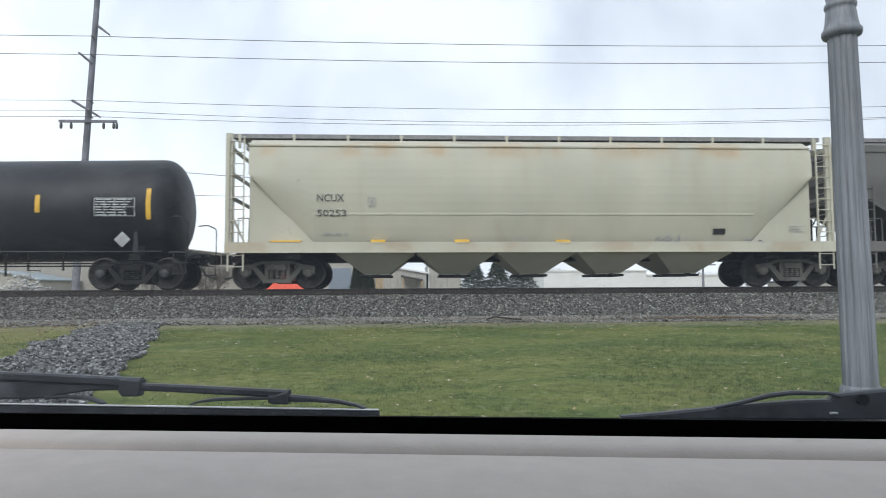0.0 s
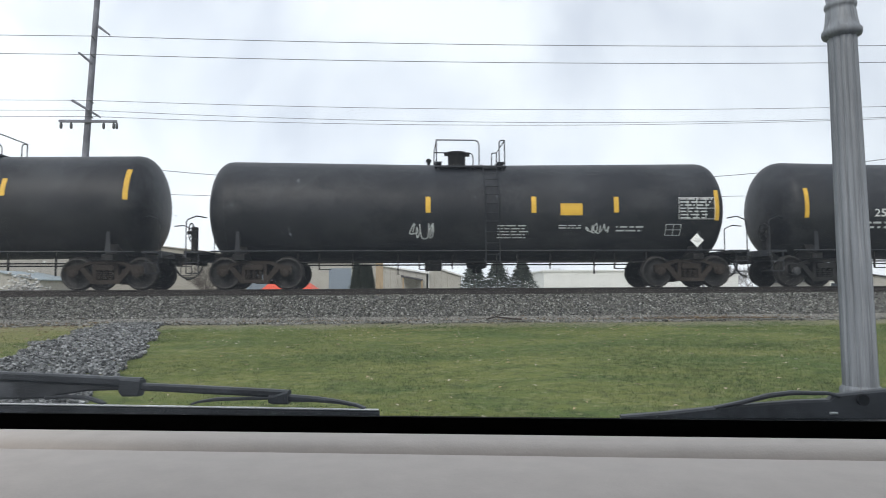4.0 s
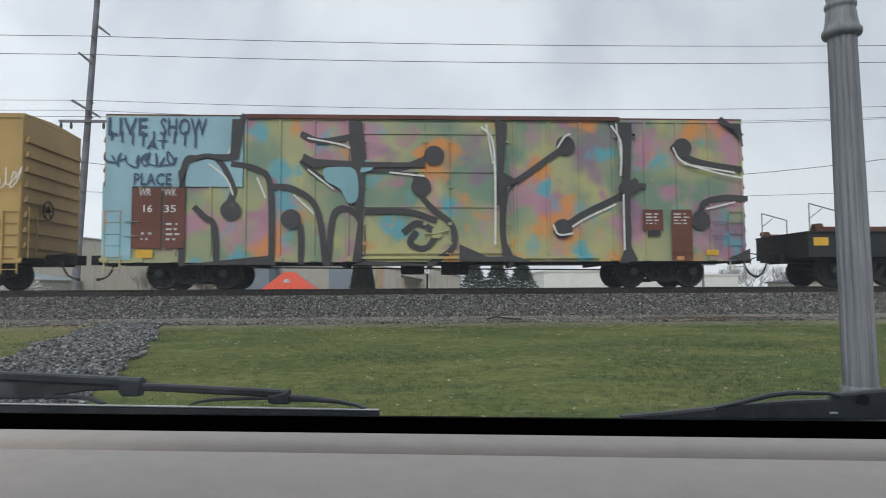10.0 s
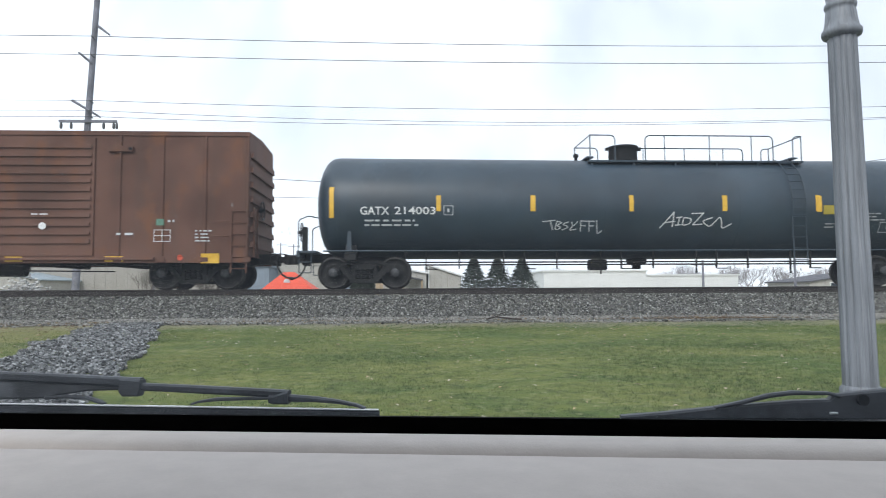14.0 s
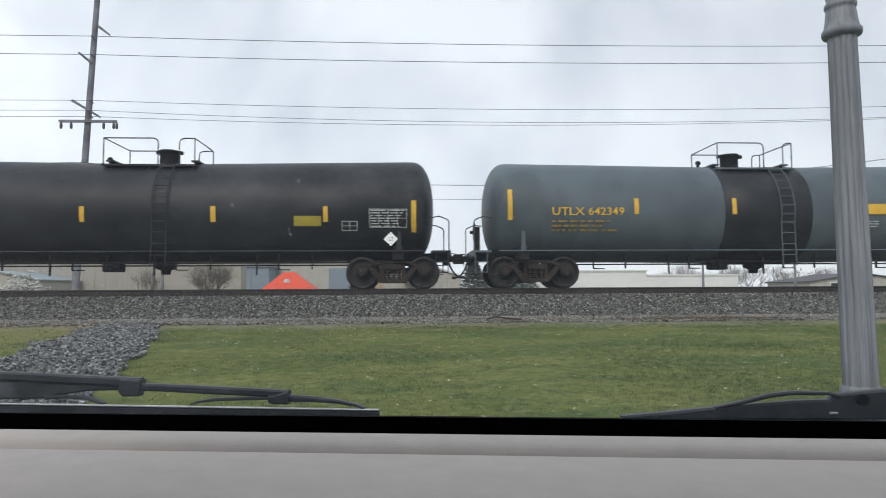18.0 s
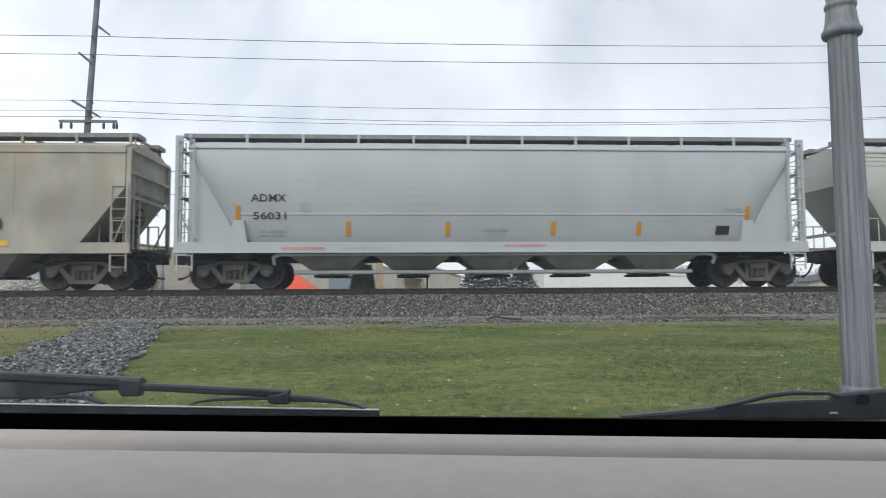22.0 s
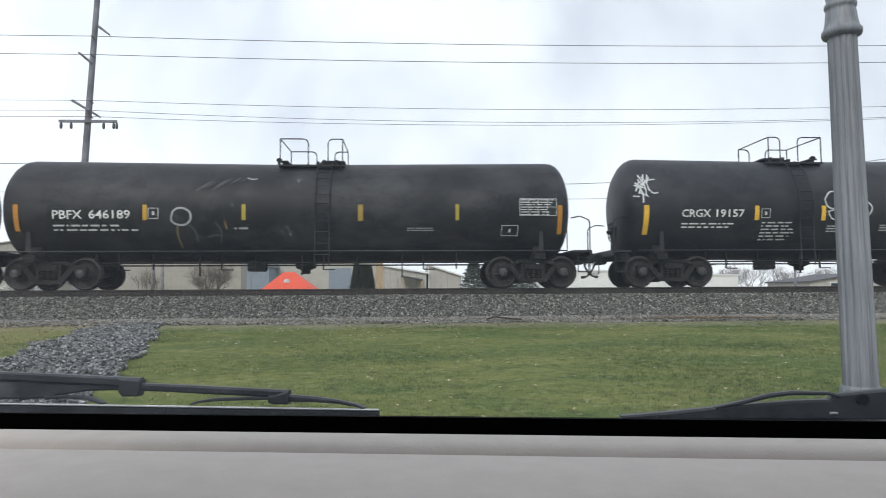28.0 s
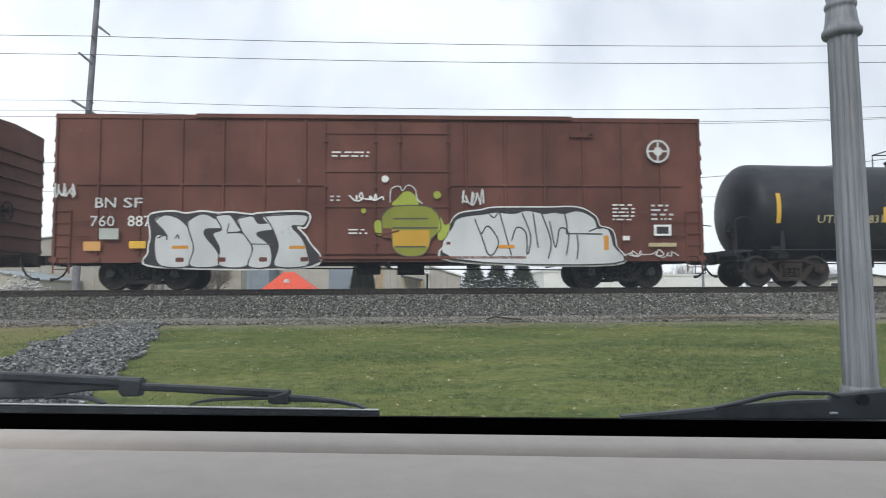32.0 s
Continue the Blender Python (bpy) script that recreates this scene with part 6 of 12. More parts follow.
boxcar("boxcar painted all over with pastel graffiti", -217.82, 18.12, ARTWALL, doors=((-1.98, 2.22),), roof=BXBROWN, end=BXBROWN, dark=UNDER)
mark("P", "C3", -9.01, -5.28, 2.85, 4.82)
mark("P", "C3", -9.08, -8.29, 0.82, 2.85)
mark("W", "K2", 0.17, (-5.26, 4.86), (-5.62, 3.73))
mark("W", "K2", 0.17, (-6.92, 0.69), (-6.90, 3.33), (-6.52, 3.65), (-5.98, 3.62), (-5.55, 2.86), (-5.66, 2.38), (-5.75, 2.07))
mark("W", "K2", 0.17, (-5.56, 3.49), (-4.88, 3.34), (-4.52, 2.86), (-4.47, 0.68))
mark("W", "K2", 0.17, (-6.57, 2.26), (-6.30, 1.99), (-6.05, 1.75), (-5.98, 0.74))
mark("W", "K2", 0.17, (-4.52, 2.86), (-3.86, 2.78), (-3.23, 2.23), (-2.99, 0.73))
mark("W", "K2", 0.17, (-4.09, 2.07), (-3.70, 1.75), (-3.66, 0.73))
mark("W", "K2", 0.17, (-2.91, 0.68), (-2.76, 2.07), (-2.29, 2.20), (-1.98, 1.75), (-1.97, 0.72))
mark("W", "K2", 0.17, (-3.64, 4.34), (-3.09, 4.15), (-2.11, 4.32))
mark("W", "K2", 0.17, (-3.64, 3.58), (-3.24, 3.18), (-2.61, 2.87), (-2.14, 2.39))
mark("W", "K2", 0.17, (-1.98, 3.35), (-1.03, 3.35), (-0.31, 3.60), (0.17, 3.84))
mark("W", "K2", 0.17, (-0.47, 3.20), (-0.31, 2.63), (0.01, 2.23), (0.56, 1.75), (0.56, 1.11), (-0.08, 0.67))
mark("W", "K2", 0.17, (-1.98, 2.15), (-0.71, 2.15), (0.08, 1.91))
mark("W", "K2", 0.17, (-0.79, 1.59), (-0.39, 1.83), (0.08, 1.51), (-0.24, 1.11), (-0.63, 1.27), (-0.47, 1.56))
mark("W", "K2", 0.17, (1.88, 4.84), (1.94, 3.37), (1.85, 2.39))
mark("W", "K2", 0.17, (2.23, 0.66), (2.00, 1.43), (2.10, 2.72), (2.67, 3.21), (3.83, 4.03))
mark("W", "K2", 0.17, (3.62, 1.59), (4.28, 2.07), (5.44, 2.64), (5.86, 3.06))
mark("W", "K2", 0.17, (5.16, 4.78), (5.56, 4.04), (5.58, 3.05), (6.11, 2.89))
mark("W", "K2", 0.17, (5.52, 2.65), (5.62, 1.75), (5.56, 0.70))
mark("W", "K2", 0.17, (6.97, 4.05), (7.63, 3.64), (8.96, 3.40))
mark("W", "K2", 0.17, (7.74, 1.91), (7.84, 2.40), (8.43, 2.57), (9.10, 2.54))
mark("W", "K2", 0.17, (8.42, 4.86), (9.00, 4.39))
mark("W", "W", 0.05, (-5.47, 4.29), (-5.68, 3.78))
mark("W", "W", 0.05, (-6.21, 3.49), (-5.74, 3.10), (-5.54, 2.62))
mark("W", "W", 0.05, (-4.88, 3.10), (-4.64, 2.54))
mark("W", "W", 0.05, (-3.48, 4.23), (-2.62, 4.07), (-2.30, 3.96))
mark("W", "W", 0.05, (-3.48, 3.34), (-2.77, 2.79))
mark("W", "W", 0.05, (-1.19, 3.26), (-0.23, 3.16))
mark("W", "W", 0.05, (1.55, 4.64), (1.73, 3.53))
mark("W", "W", 0.05, (3.78, 1.59), (4.44, 1.99), (5.27, 2.37))
mark("W", "W", 0.05, (5.32, 4.70), (5.46, 3.55))
mark("W", "W", 0.05, (7.29, 3.55), (8.79, 3.30))
mark("W", "W", 0.05, (7.92, 2.24), (8.76, 2.44))
mark("W", "W", 0.05, (-3.86, 2.62), (-3.31, 2.10))
mark("C", "K2", 0.06, 3.75, 0.28)
mark("C", "K2", -0.31, 2.87, 0.28)
mark("C", "K2", 3.83, 4.06, 0.28)
mark("C", "K2", 3.72, 1.67, 0.28)
mark("C", "K2", 7.25, 4.02, 0.28)
mark("C", "K2", 7.74, 1.91, 0.28)
mark("C", "K2", -5.60, 2.19, 0.28)
mark("C", "K2", -3.94, 1.94, 0.28)
mark("P", "R2", -8.26, -7.48, 1.13, 2.80)
mark("P", "R2", -7.42, -6.84, 1.13, 2.81)
mark("T", "P", -8.09, -7.76, 2.58, 2.79, "WR")
mark("T", "P", -7.41, -7.07, 2.59, 2.79, "WK")
mark("T", "W", -7.96, -7.72, 2.13, 2.33, "16")
mark("T", "W", -7.40, -7.08, 2.13, 2.33, "35")
mark("P", "R2", 6.03, 6.63, 1.62, 2.22)
mark("P", "R2", 6.87, 7.48, 0.77, 2.22)
mark("B", "P", 6.13, 6.55, 1.78, 2.14, 4)
mark("B", "P", 6.94, 7.44, 1.78, 2.14, 4)
mark("P", "K", 6.17, 6.54, 1.46, 1.62)
mark("P", "Y", -8.15, -7.69, 0.87, 1.10)
mark("P", "Y", 7.88, 8.24, 0.90, 1.06)
mark("B", "P", -8.01, -7.67, 1.32, 1.63, 2)
mark("B", "P", -7.34, -6.97, 1.32, 1.88, 4)
mark("T", "B2", -8.96, -7.89, 4.26, 4.77, "LIVE")
mark("T", "B2", -7.55, -6.28, 4.27, 4.77, "SHOW")
mark("T", "B2", -7.91, -7.34, 3.90, 4.15, "AT")
mark("Z", "B2", -9.05, -6.97, 3.34, 3.91, 11, 12, 0.045)
mark("T", "B2", -8.24, -7.22, 2.88, 3.22, "PLACE")
mark("W", "B2", 0.05, (-8.85, 4.37), (-8.86, 4.14))
mark("W", "B2", 0.05, (-8.57, 4.37), (-8.58, 4.09))
mark("W", "B2", 0.05, (-8.29, 4.37), (-8.29, 4.03))
mark("W", "B2", 0.05, (-8.00, 4.38), (-8.01, 3.98))
mark("W", "B2", 0.05, (-7.72, 4.38), (-7.72, 3.93))
mark("W", "B2", 0.05, (-7.44, 4.38), (-7.45, 4.11))
mark("W", "B2", 0.05, (-7.15, 4.38), (-7.16, 4.06))
mark("W", "B2", 0.05, (-6.87, 4.38), (-6.87, 4.00))
mark("W", "B2", 0.05, (-6.58, 4.39), (-6.59, 3.95))
mark("O", "K2", 0, (-5.58, 4.75), (-5.26, 4.75), (-5.29, 4.24), (-5.40, 3.62), (-5.77, 3.57), (-6.30, 3.68), (-6.75, 3.50), (-6.99, 2.84), (-7.04, 3.23), (-6.82, 3.65), (-6.30, 3.75), (-5.62, 3.76))
mark("O", "K2", 0, (-2.35, 4.71), (-1.97, 4.72), (-1.85, 3.71), (-1.93, 2.55), (-1.96, 0.77), (-2.23, 0.73), (-2.08, 1.85), (-2.19, 2.55))
mark("O", "C", 1, (-3.04, 3.32), (-2.73, 3.40), (-2.16, 3.32), (-2.08, 2.55), (-2.35, 2.39), (-2.58, 2.78), (-2.96, 3.01))
mark("O", "C", 1, (-2.00, 3.36), (-1.81, 3.64), (-1.66, 3.36), (-1.97, 3.25))
mark("O", "K2", 0, (-3.58, 3.78), (-3.27, 3.63), (-2.04, 3.56), (-0.19, 3.53), (-0.19, 3.41), (-2.04, 3.39), (-3.04, 3.44), (-3.34, 3.38), (-3.65, 3.59))
mark("O", "K2", 0, (-6.99, 0.67), (-4.46, 0.93), (-4.31, 0.67))
mark("O", "K2", 0, (-2.26, 0.66), (-1.85, 0.77), (0.07, 0.67), (0.07, 0.61))
mark("O", "K2", 0, (1.81, 4.72), (2.13, 4.72), (2.03, 3.26), (2.46, 3.03), (2.03, 2.79), (2.01, 1.46), (2.28, 0.91), (2.86, 0.72), (0.76, 0.76), (0.76, 1.23), (1.54, 0.88), (1.96, 0.88))
mark("O", "K2", 0, (5.32, 4.73), (5.76, 4.73), (5.68, 3.08), (6.06, 2.88), (5.67, 2.64), (5.64, 1.22), (5.86, 0.75), (5.30, 0.67), (5.52, 1.22), (5.51, 2.56), (5.31, 2.80), (5.51, 3.20))
mark("O", "K2", 0, (8.32, 4.71), (8.96, 4.71), (9.02, 4.10), (8.72, 4.58))
mark("O", "K2", 0, (8.43, 0.78), (9.13, 1.09), (9.12, 0.74))
mark("W", "W", 0.06, (1.41, 4.56), (1.73, 4.13), (1.79, 2.79), (1.77, 1.23))
mark("W", "W", 0.06, (5.15, 4.63), (5.42, 4.15), (5.40, 3.20))
mark("W", "W", 0.05, (5.47, 2.64), (5.47, 1.06))
mark("W", "W", 0.05, (3.58, 3.98), (3.79, 4.30), (3.95, 4.38))
mark("W", "W", 0.05, (3.43, 1.77), (3.58, 1.50), (3.98, 1.53))
mark("W", "W", 0.05, (6.95, 4.00), (7.22, 3.60), (8.19, 3.29), (9.00, 3.13))

boxcar("yellow boxcar with black double doors and silver graffiti", -238.17, 18.21, BXYELLOW, doors=((-2.42, -0.10), (-0.08, 2.37)), door_mat=BXBLACK, roof=BXYELLOW)
mark("W", "B", 0.12, (-7.42, 4.13), (-5.97, 3.06))
mark("W", "B", 0.12, (-5.98, 4.14), (-7.40, 3.05))
mark("W", "R", 0.15, (-7.45, 3.94), (-7.01, 3.59), (-7.44, 3.24))
mark("W", "R", 0.15, (-5.95, 3.95), (-6.51, 3.60), (-5.94, 3.25))
mark("T", "K", -8.22, -7.72, 3.64, 3.75, "next")
mark("T", "K", -8.17, -7.72, 3.43, 3.57, "load")
mark("T", "K", -5.63, -5.16, 3.63, 3.75, "any")
mark("T", "K", -5.63, -5.13, 3.44, 3.59, "road")
mark("P", "K", 5.63, 8.06, 3.61, 4.09)
mark("W", "W", 0.1, (5.78, 3.99), (6.51, 3.99))
mark("W", "W", 0.13, (6.14, 3.96), (6.01, 3.66))
mark("W", "W", 0.1, (6.58, 3.99), (7.31, 4.00))
mark("W", "W", 0.13, (6.94, 3.96), (6.81, 3.66))
mark("W", "W", 0.12, (7.33, 4.00), (7.81, 3.67))
mark("W", "W", 0.12, (7.89, 4.00), (7.27, 3.67))
mark("T", "K", -7.32, -6.87, 2.40, 2.62, "TB")
mark("T", "K", -6.48, -5.97, 2.40, 2.63, "OX")
mark("T", "K", -7.90, -5.37, 2.01, 2.21, "6 70 18 6")
mark("T", "K", 5.32, 8.27, 3.17, 3.41, "Railcar Pooling")
mark("T", "K", 6.14, 7.56, 2.64, 2.89, "Experts")
mark("B", "K", 6.07, 7.59, 2.08, 2.31, 1)
mark("B", "W", -1.86, -0.67, 3.85, 4.17, 3)
mark("B", "W", 0.77, 1.60, 3.90, 4.04, 2)
mark("C", "W", 0.78, 3.13, 0.11)
mark("B", "W", -2.15, -1.34, 2.46, 2.70, 2)
mark("B", "W", 1.40, 2.19, 2.50, 2.71, 2)
mark("P", "W", -1.42, -1.20, 1.70, 1.91)
mark("B", "W", -0.94, -0.22, 2.40, 2.56, 1)
mark("B", "P", -2.14, -1.87, 1.47, 1.67, 2)
mark("Z", "G", -1.58, -0.90, 2.85, 3.27, 5, 7, 0.03)
mark("P", "Y", -8.17, -7.68, 1.11, 1.33)
mark("O", "S5", 1, (-6.77, 1.51), (-6.66, 1.83), (-6.35, 1.89), (-6.12, 2.01), (-5.93, 1.89), (-5.88, 1.22), (-5.73, 0.69), (-6.05, 0.64), (-6.33, 0.68), (-6.56, 0.96), (-6.74, 0.96))
mark("W", "N3", 0.03, (-6.77, 1.51), (-6.66, 1.83), (-6.35, 1.89), (-6.12, 2.01), (-5.93, 1.89), (-5.88, 1.22), (-5.73, 0.69), (-6.05, 0.64), (-6.33, 0.68), (-6.56, 0.96), (-6.74, 0.96), (-6.77, 1.51))
mark("O", "S5", 1, (-5.88, 1.74), (-5.71, 1.98), (-5.41, 1.83), (-5.38, 1.51), (-5.10, 1.50), (-5.03, 1.80), (-4.89, 1.73), (-4.95, 1.51), (-5.06, 1.46), (-5.03, 1.04), (-5.11, 0.66), (-5.67, 0.66), (-5.72, 1.22), (-5.82, 1.33))
mark("W", "N3", 0.03, (-5.88, 1.74), (-5.71, 1.98), (-5.41, 1.83), (-5.38, 1.51), (-5.10, 1.50), (-5.03, 1.80), (-4.89, 1.73), (-4.95, 1.51), (-5.06, 1.46), (-5.03, 1.04), (-5.11, 0.66), (-5.67, 0.66), (-5.72, 1.22), (-5.82, 1.33), (-5.88, 1.74))
mark("W", "N3", 0.03, (-6.60, 1.89), (-6.47, 1.99), (-6.33, 1.89), (-6.47, 1.77), (-6.60, 1.89))
mark("W", "K3", 0.03, (-5.74, 1.48), (-5.02, 1.48))
mark("W", "G3", 0.03, (-5.56, 0.81), (-5.48, 1.10), (-5.36, 0.98), (-5.39, 0.78))
mark("W", "G3", 0.03, (-5.30, 0.81), (-5.24, 1.07), (-5.18, 0.81))
mark("P", "O", -6.31, -6.21, 1.19, 1.60)
mark("B", "G", -5.83, -5.54, 1.54, 1.77, 2)
mark("O", "S5", 1, (-4.86, 1.61), (-4.66, 1.86), (-4.31, 1.99), (-4.09, 1.90), (-3.93, 1.71), (-3.75, 1.91), (-3.52, 1.98), (-3.38, 1.89), (-3.14, 1.96), (-2.92, 1.77), (-2.82, 1.16), (-2.75, 0.70), (-4.62, 0.69), (-4.74, 1.23))
mark("O", "G3", 1, (-4.81, 1.57), (-4.61, 1.82), (-4.27, 1.95), (-4.04, 1.86), (-3.97, 1.67), (-3.80, 1.87), (-3.57, 1.94), (-3.43, 1.85), (-3.19, 1.92), (-2.97, 1.73), (-2.86, 1.12), (-2.79, 0.66), (-4.58, 0.65), (-4.70, 1.19))
mark("W", "S5", 0.05, (-4.47, 1.39), (-4.38, 1.10), (-4.25, 0.75))
mark("W", "S5", 0.05, (-4.32, 0.98), (-4.15, 1.24), (-3.91, 1.13), (-3.80, 0.67))
mark("W", "S5", 0.05, (-4.03, 1.62), (-3.77, 1.61), (-3.68, 1.21), (-3.50, 0.67))
mark("W", "S5", 0.05, (-3.44, 1.85), (-3.40, 1.27), (-3.21, 1.09))
mark("W", "S5", 0.05, (-4.68, 1.68), (-4.55, 1.60), (-4.32, 1.86))
mark("O", "S2", 0, (-2.86, 1.51), (-2.37, 1.33), (-2.79, 1.14))
mark("P", "O", -3.09, -2.95, 1.18, 1.65)
mark("W", "G", 0.045, (-0.62, 2.10), (-0.26, 2.04), (-0.12, 1.74), (-0.09, 1.38), (-0.33, 1.15), (-0.75, 1.18), (-0.98, 1.44))
mark("W", "G", 0.045, (-0.15, 2.01), (0.09, 2.16), (0.39, 2.10), (0.45, 1.74), (0.09, 1.57), (0.39, 1.41))
mark("W", "G", 0.045, (0.21, 2.19), (0.69, 2.13), (1.17, 2.17))
mark("W", "G", 0.045, (1.20, 2.16), (1.22, 1.38))
mark("W", "G", 0.045, (1.05, 2.04), (1.03, 1.26))
mark("W", "G", 0.045, (1.62, 1.80), (1.70, 1.50), (1.61, 1.26))
mark("W", "G", 0.045, (-1.75, 1.27), (-1.45, 1.36), (-1.19, 1.30), (-1.51, 1.21))
mark("P", "O", 0.72, 0.87, 1.38, 1.83)
mark("B", "W", -1.39, -0.95, 1.71, 2.25, 3)
mark("B", "P", -2.16, -1.87, 1.42, 1.68, 3)
mark("Z", "P", 1.76, 1.88, 1.26, 1.83, 5, 5, 0.02)
mark("Z", "P", 2.04, 2.25, 1.47, 1.89, 4, 6, 0.02)
mark("O", "N3", 1, (2.88, 1.81), (3.11, 1.99), (3.71, 2.07), (3.93, 1.97), (4.31, 2.00), (4.53, 2.08), (4.86, 2.00), (4.98, 2.18), (5.19, 2.05), (5.64, 2.02), (6.30, 2.07), (6.53, 2.14), (6.83, 1.86), (6.82, 1.59), (7.06, 1.23), (7.56, 2.11), (7.82, 1.53), (7.97, 0.99), (7.77, 0.81), (6.49, 0.76), (5.16, 0.66), (3.19, 0.69), (2.92, 0.99), (3.33, 1.16), (3.23, 1.43))
mark("O", "S5", 1, (3.10, 1.89), (3.71, 1.91), (3.65, 1.83), (4.31, 1.87), (3.92, 1.59), (3.52, 0.89), (3.14, 0.86), (3.45, 1.32), (3.59, 1.38), (3.33, 1.59))
mark("W", "G3", 0.03, (3.10, 1.89), (3.71, 1.91), (3.65, 1.83), (4.31, 1.87), (3.92, 1.59), (3.52, 0.89), (3.14, 0.86), (3.45, 1.32), (3.59, 1.38), (3.33, 1.59), (3.10, 1.89))
mark("O", "S5", 1, (3.69, 0.98), (4.26, 1.47), (4.28, 0.88), (5.08, 0.82), (5.11, 0.69), (3.24, 0.70))
mark("W", "G3", 0.03, (3.69, 0.98), (4.26, 1.47), (4.28, 0.88), (5.08, 0.82), (5.11, 0.69), (3.24, 0.70), (3.69, 0.98))
mark("O", "S5", 1, (4.38, 1.94), (4.53, 1.92), (4.60, 1.32), (4.67, 0.94), (4.79, 1.59), (4.87, 1.91), (5.20, 1.87), (5.07, 1.43), (5.12, 0.98), (4.83, 0.79), (4.29, 0.84))
mark("W", "G3", 0.03, (4.38, 1.94), (4.53, 1.92), (4.60, 1.32), (4.67, 0.94), (4.79, 1.59), (4.87, 1.91), (5.20, 1.87), (5.07, 1.43), (5.12, 0.98), (4.83, 0.79), (4.29, 0.84), (4.38, 1.94))
mark("O", "S5", 1, (5.24, 1.79), (5.52, 1.94), (5.92, 1.85), (5.90, 1.53), (5.46, 1.47), (5.39, 1.10), (5.61, 1.04), (6.06, 1.25), (6.17, 0.98), (5.93, 0.71), (5.38, 0.71), (5.15, 0.98), (5.15, 1.51))
mark("W", "G3", 0.03, (5.24, 1.79), (5.52, 1.94), (5.92, 1.85), (5.90, 1.53), (5.46, 1.47), (5.39, 1.10), (5.61, 1.04), (6.06, 1.25), (6.17, 0.98), (5.93, 0.71), (5.38, 0.71), (5.15, 0.98), (5.15, 1.51), (5.24, 1.79))
mark("O", "S5", 1, (5.91, 1.91), (6.37, 2.00), (6.30, 1.59), (6.51, 1.56), (6.74, 1.37), (6.95, 1.10), (6.83, 0.87), (6.50, 1.14), (6.66, 0.76), (6.27, 0.71), (6.17, 1.10), (5.96, 1.48))
mark("W", "G3", 0.03, (5.91, 1.91), (6.37, 2.00), (6.30, 1.59), (6.51, 1.56), (6.74, 1.37), (6.95, 1.10), (6.83, 0.87), (6.50, 1.14), (6.66, 0.76), (6.27, 0.71), (6.17, 1.10), (5.96, 1.48), (5.91, 1.91))
mark("O", "S5", 1, (7.55, 1.91), (7.79, 1.09), (7.61, 0.84), (7.46, 0.82), (7.57, 1.48))
mark("W", "G3", 0.03, (7.55, 1.91), (7.79, 1.09), (7.61, 0.84), (7.46, 0.82), (7.57, 1.48), (7.55, 1.91))
mark("O", "S5", 1, (2.45, 1.74), (2.77, 1.75), (2.81, 1.32), (2.71, 0.89), (2.53, 0.93))
mark("W", "G3", 0.03, (2.45, 1.74), (2.77, 1.75), (2.81, 1.32), (2.71, 0.89), (2.53, 0.93), (2.45, 1.74))
mark("P", "Y4", 6.85, 7.55, 1.38, 2.02)
mark("P", "O", 7.00, 7.39, 1.12, 1.34)
mark("P", "O2", 6.88, 7.52, 0.85, 1.11)
mark("F", "W", 7.82, 8.26, 1.27, 1.59, 2)
mark("P", "O", 3.10, 3.20, 1.22, 1.65)
mark("P", "O", 6.18, 6.26, 1.23, 1.64)
mark("W", "K3", 0.03, (5.15, 1.51), (5.90, 1.51))
mark("Z", "K3", 7.80, 8.59, 1.70, 2.05, 4, 8, 0.03)
mark("Z", "W", 8.13, 9.15, 2.66, 3.57, 6, 11, 0.03)

boxcar("oxide red boxcar with silver and green graffiti", -258.47, 18.45, BXRED, doors=((-1.82, 1.59),), rib_step=1.0)
mark("T", "P", -8.36, -7.70, 2.80, 3.05, "A T")
mark("T", "V2", -7.36, -7.05, 2.80, 3.06, "W")
mark("T", "P", -8.36, -7.70, 2.32, 2.55, "840")
mark("T", "P", -7.45, -7.03, 2.32, 2.55, "55")
mark("F", "P", -5.47, -5.17, 2.30, 2.58)
mark("O", "T1", 1, (-8.92, 2.41), (-7.80, 2.49), (-6.34, 2.41), (-5.94, 2.64), (-5.53, 2.33), (-4.14, 2.46), (-3.89, 2.61), (-3.23, 2.61), (-2.24, 2.25), (-1.24, 2.51), (0.10, 2.42), (0.24, 0.75), (-8.74, 0.73), (-8.99, 1.47))
mark("O", "E6", 0, (-8.68, 2.37), (-8.20, 2.35), (-7.67, 1.92), (-7.47, 2.25), (-6.42, 2.40), (-5.94, 2.52), (-5.61, 2.23), (-4.55, 2.14), (-3.97, 2.42), (-3.23, 2.46), (-2.66, 2.06), (-2.08, 2.15), (-1.58, 2.03), (-1.24, 2.40), (-0.32, 2.28), (-0.29, 1.71), (0.17, 1.55), (0.16, 0.63), (-8.74, 0.74), (-8.83, 1.39), (-8.55, 1.72))
mark("O", "E", 0, (-8.81, 1.46), (-6.58, 1.37), (-5.53, 1.12), (-3.89, 1.26), (-2.91, 1.09), (0.17, 1.21), (0.16, 0.61), (-8.70, 0.73))
mark("W", "K2", 0.115, (-8.72, 2.41), (-8.43, 1.88), (-8.79, 1.47), (-8.78, 1.07), (-8.62, 0.78))
mark("V", "S6", 0.052, (-8.72, 2.41), (-8.43, 1.88), (-8.79, 1.47), (-8.78, 1.07), (-8.62, 0.78))
mark("W", "K2", 0.115, (-8.72, 2.41), (-7.80, 2.29), (-7.67, 1.88), (-7.55, 2.17), (-6.42, 2.37), (-6.66, 2.00), (-6.58, 1.31), (-6.74, 1.18))
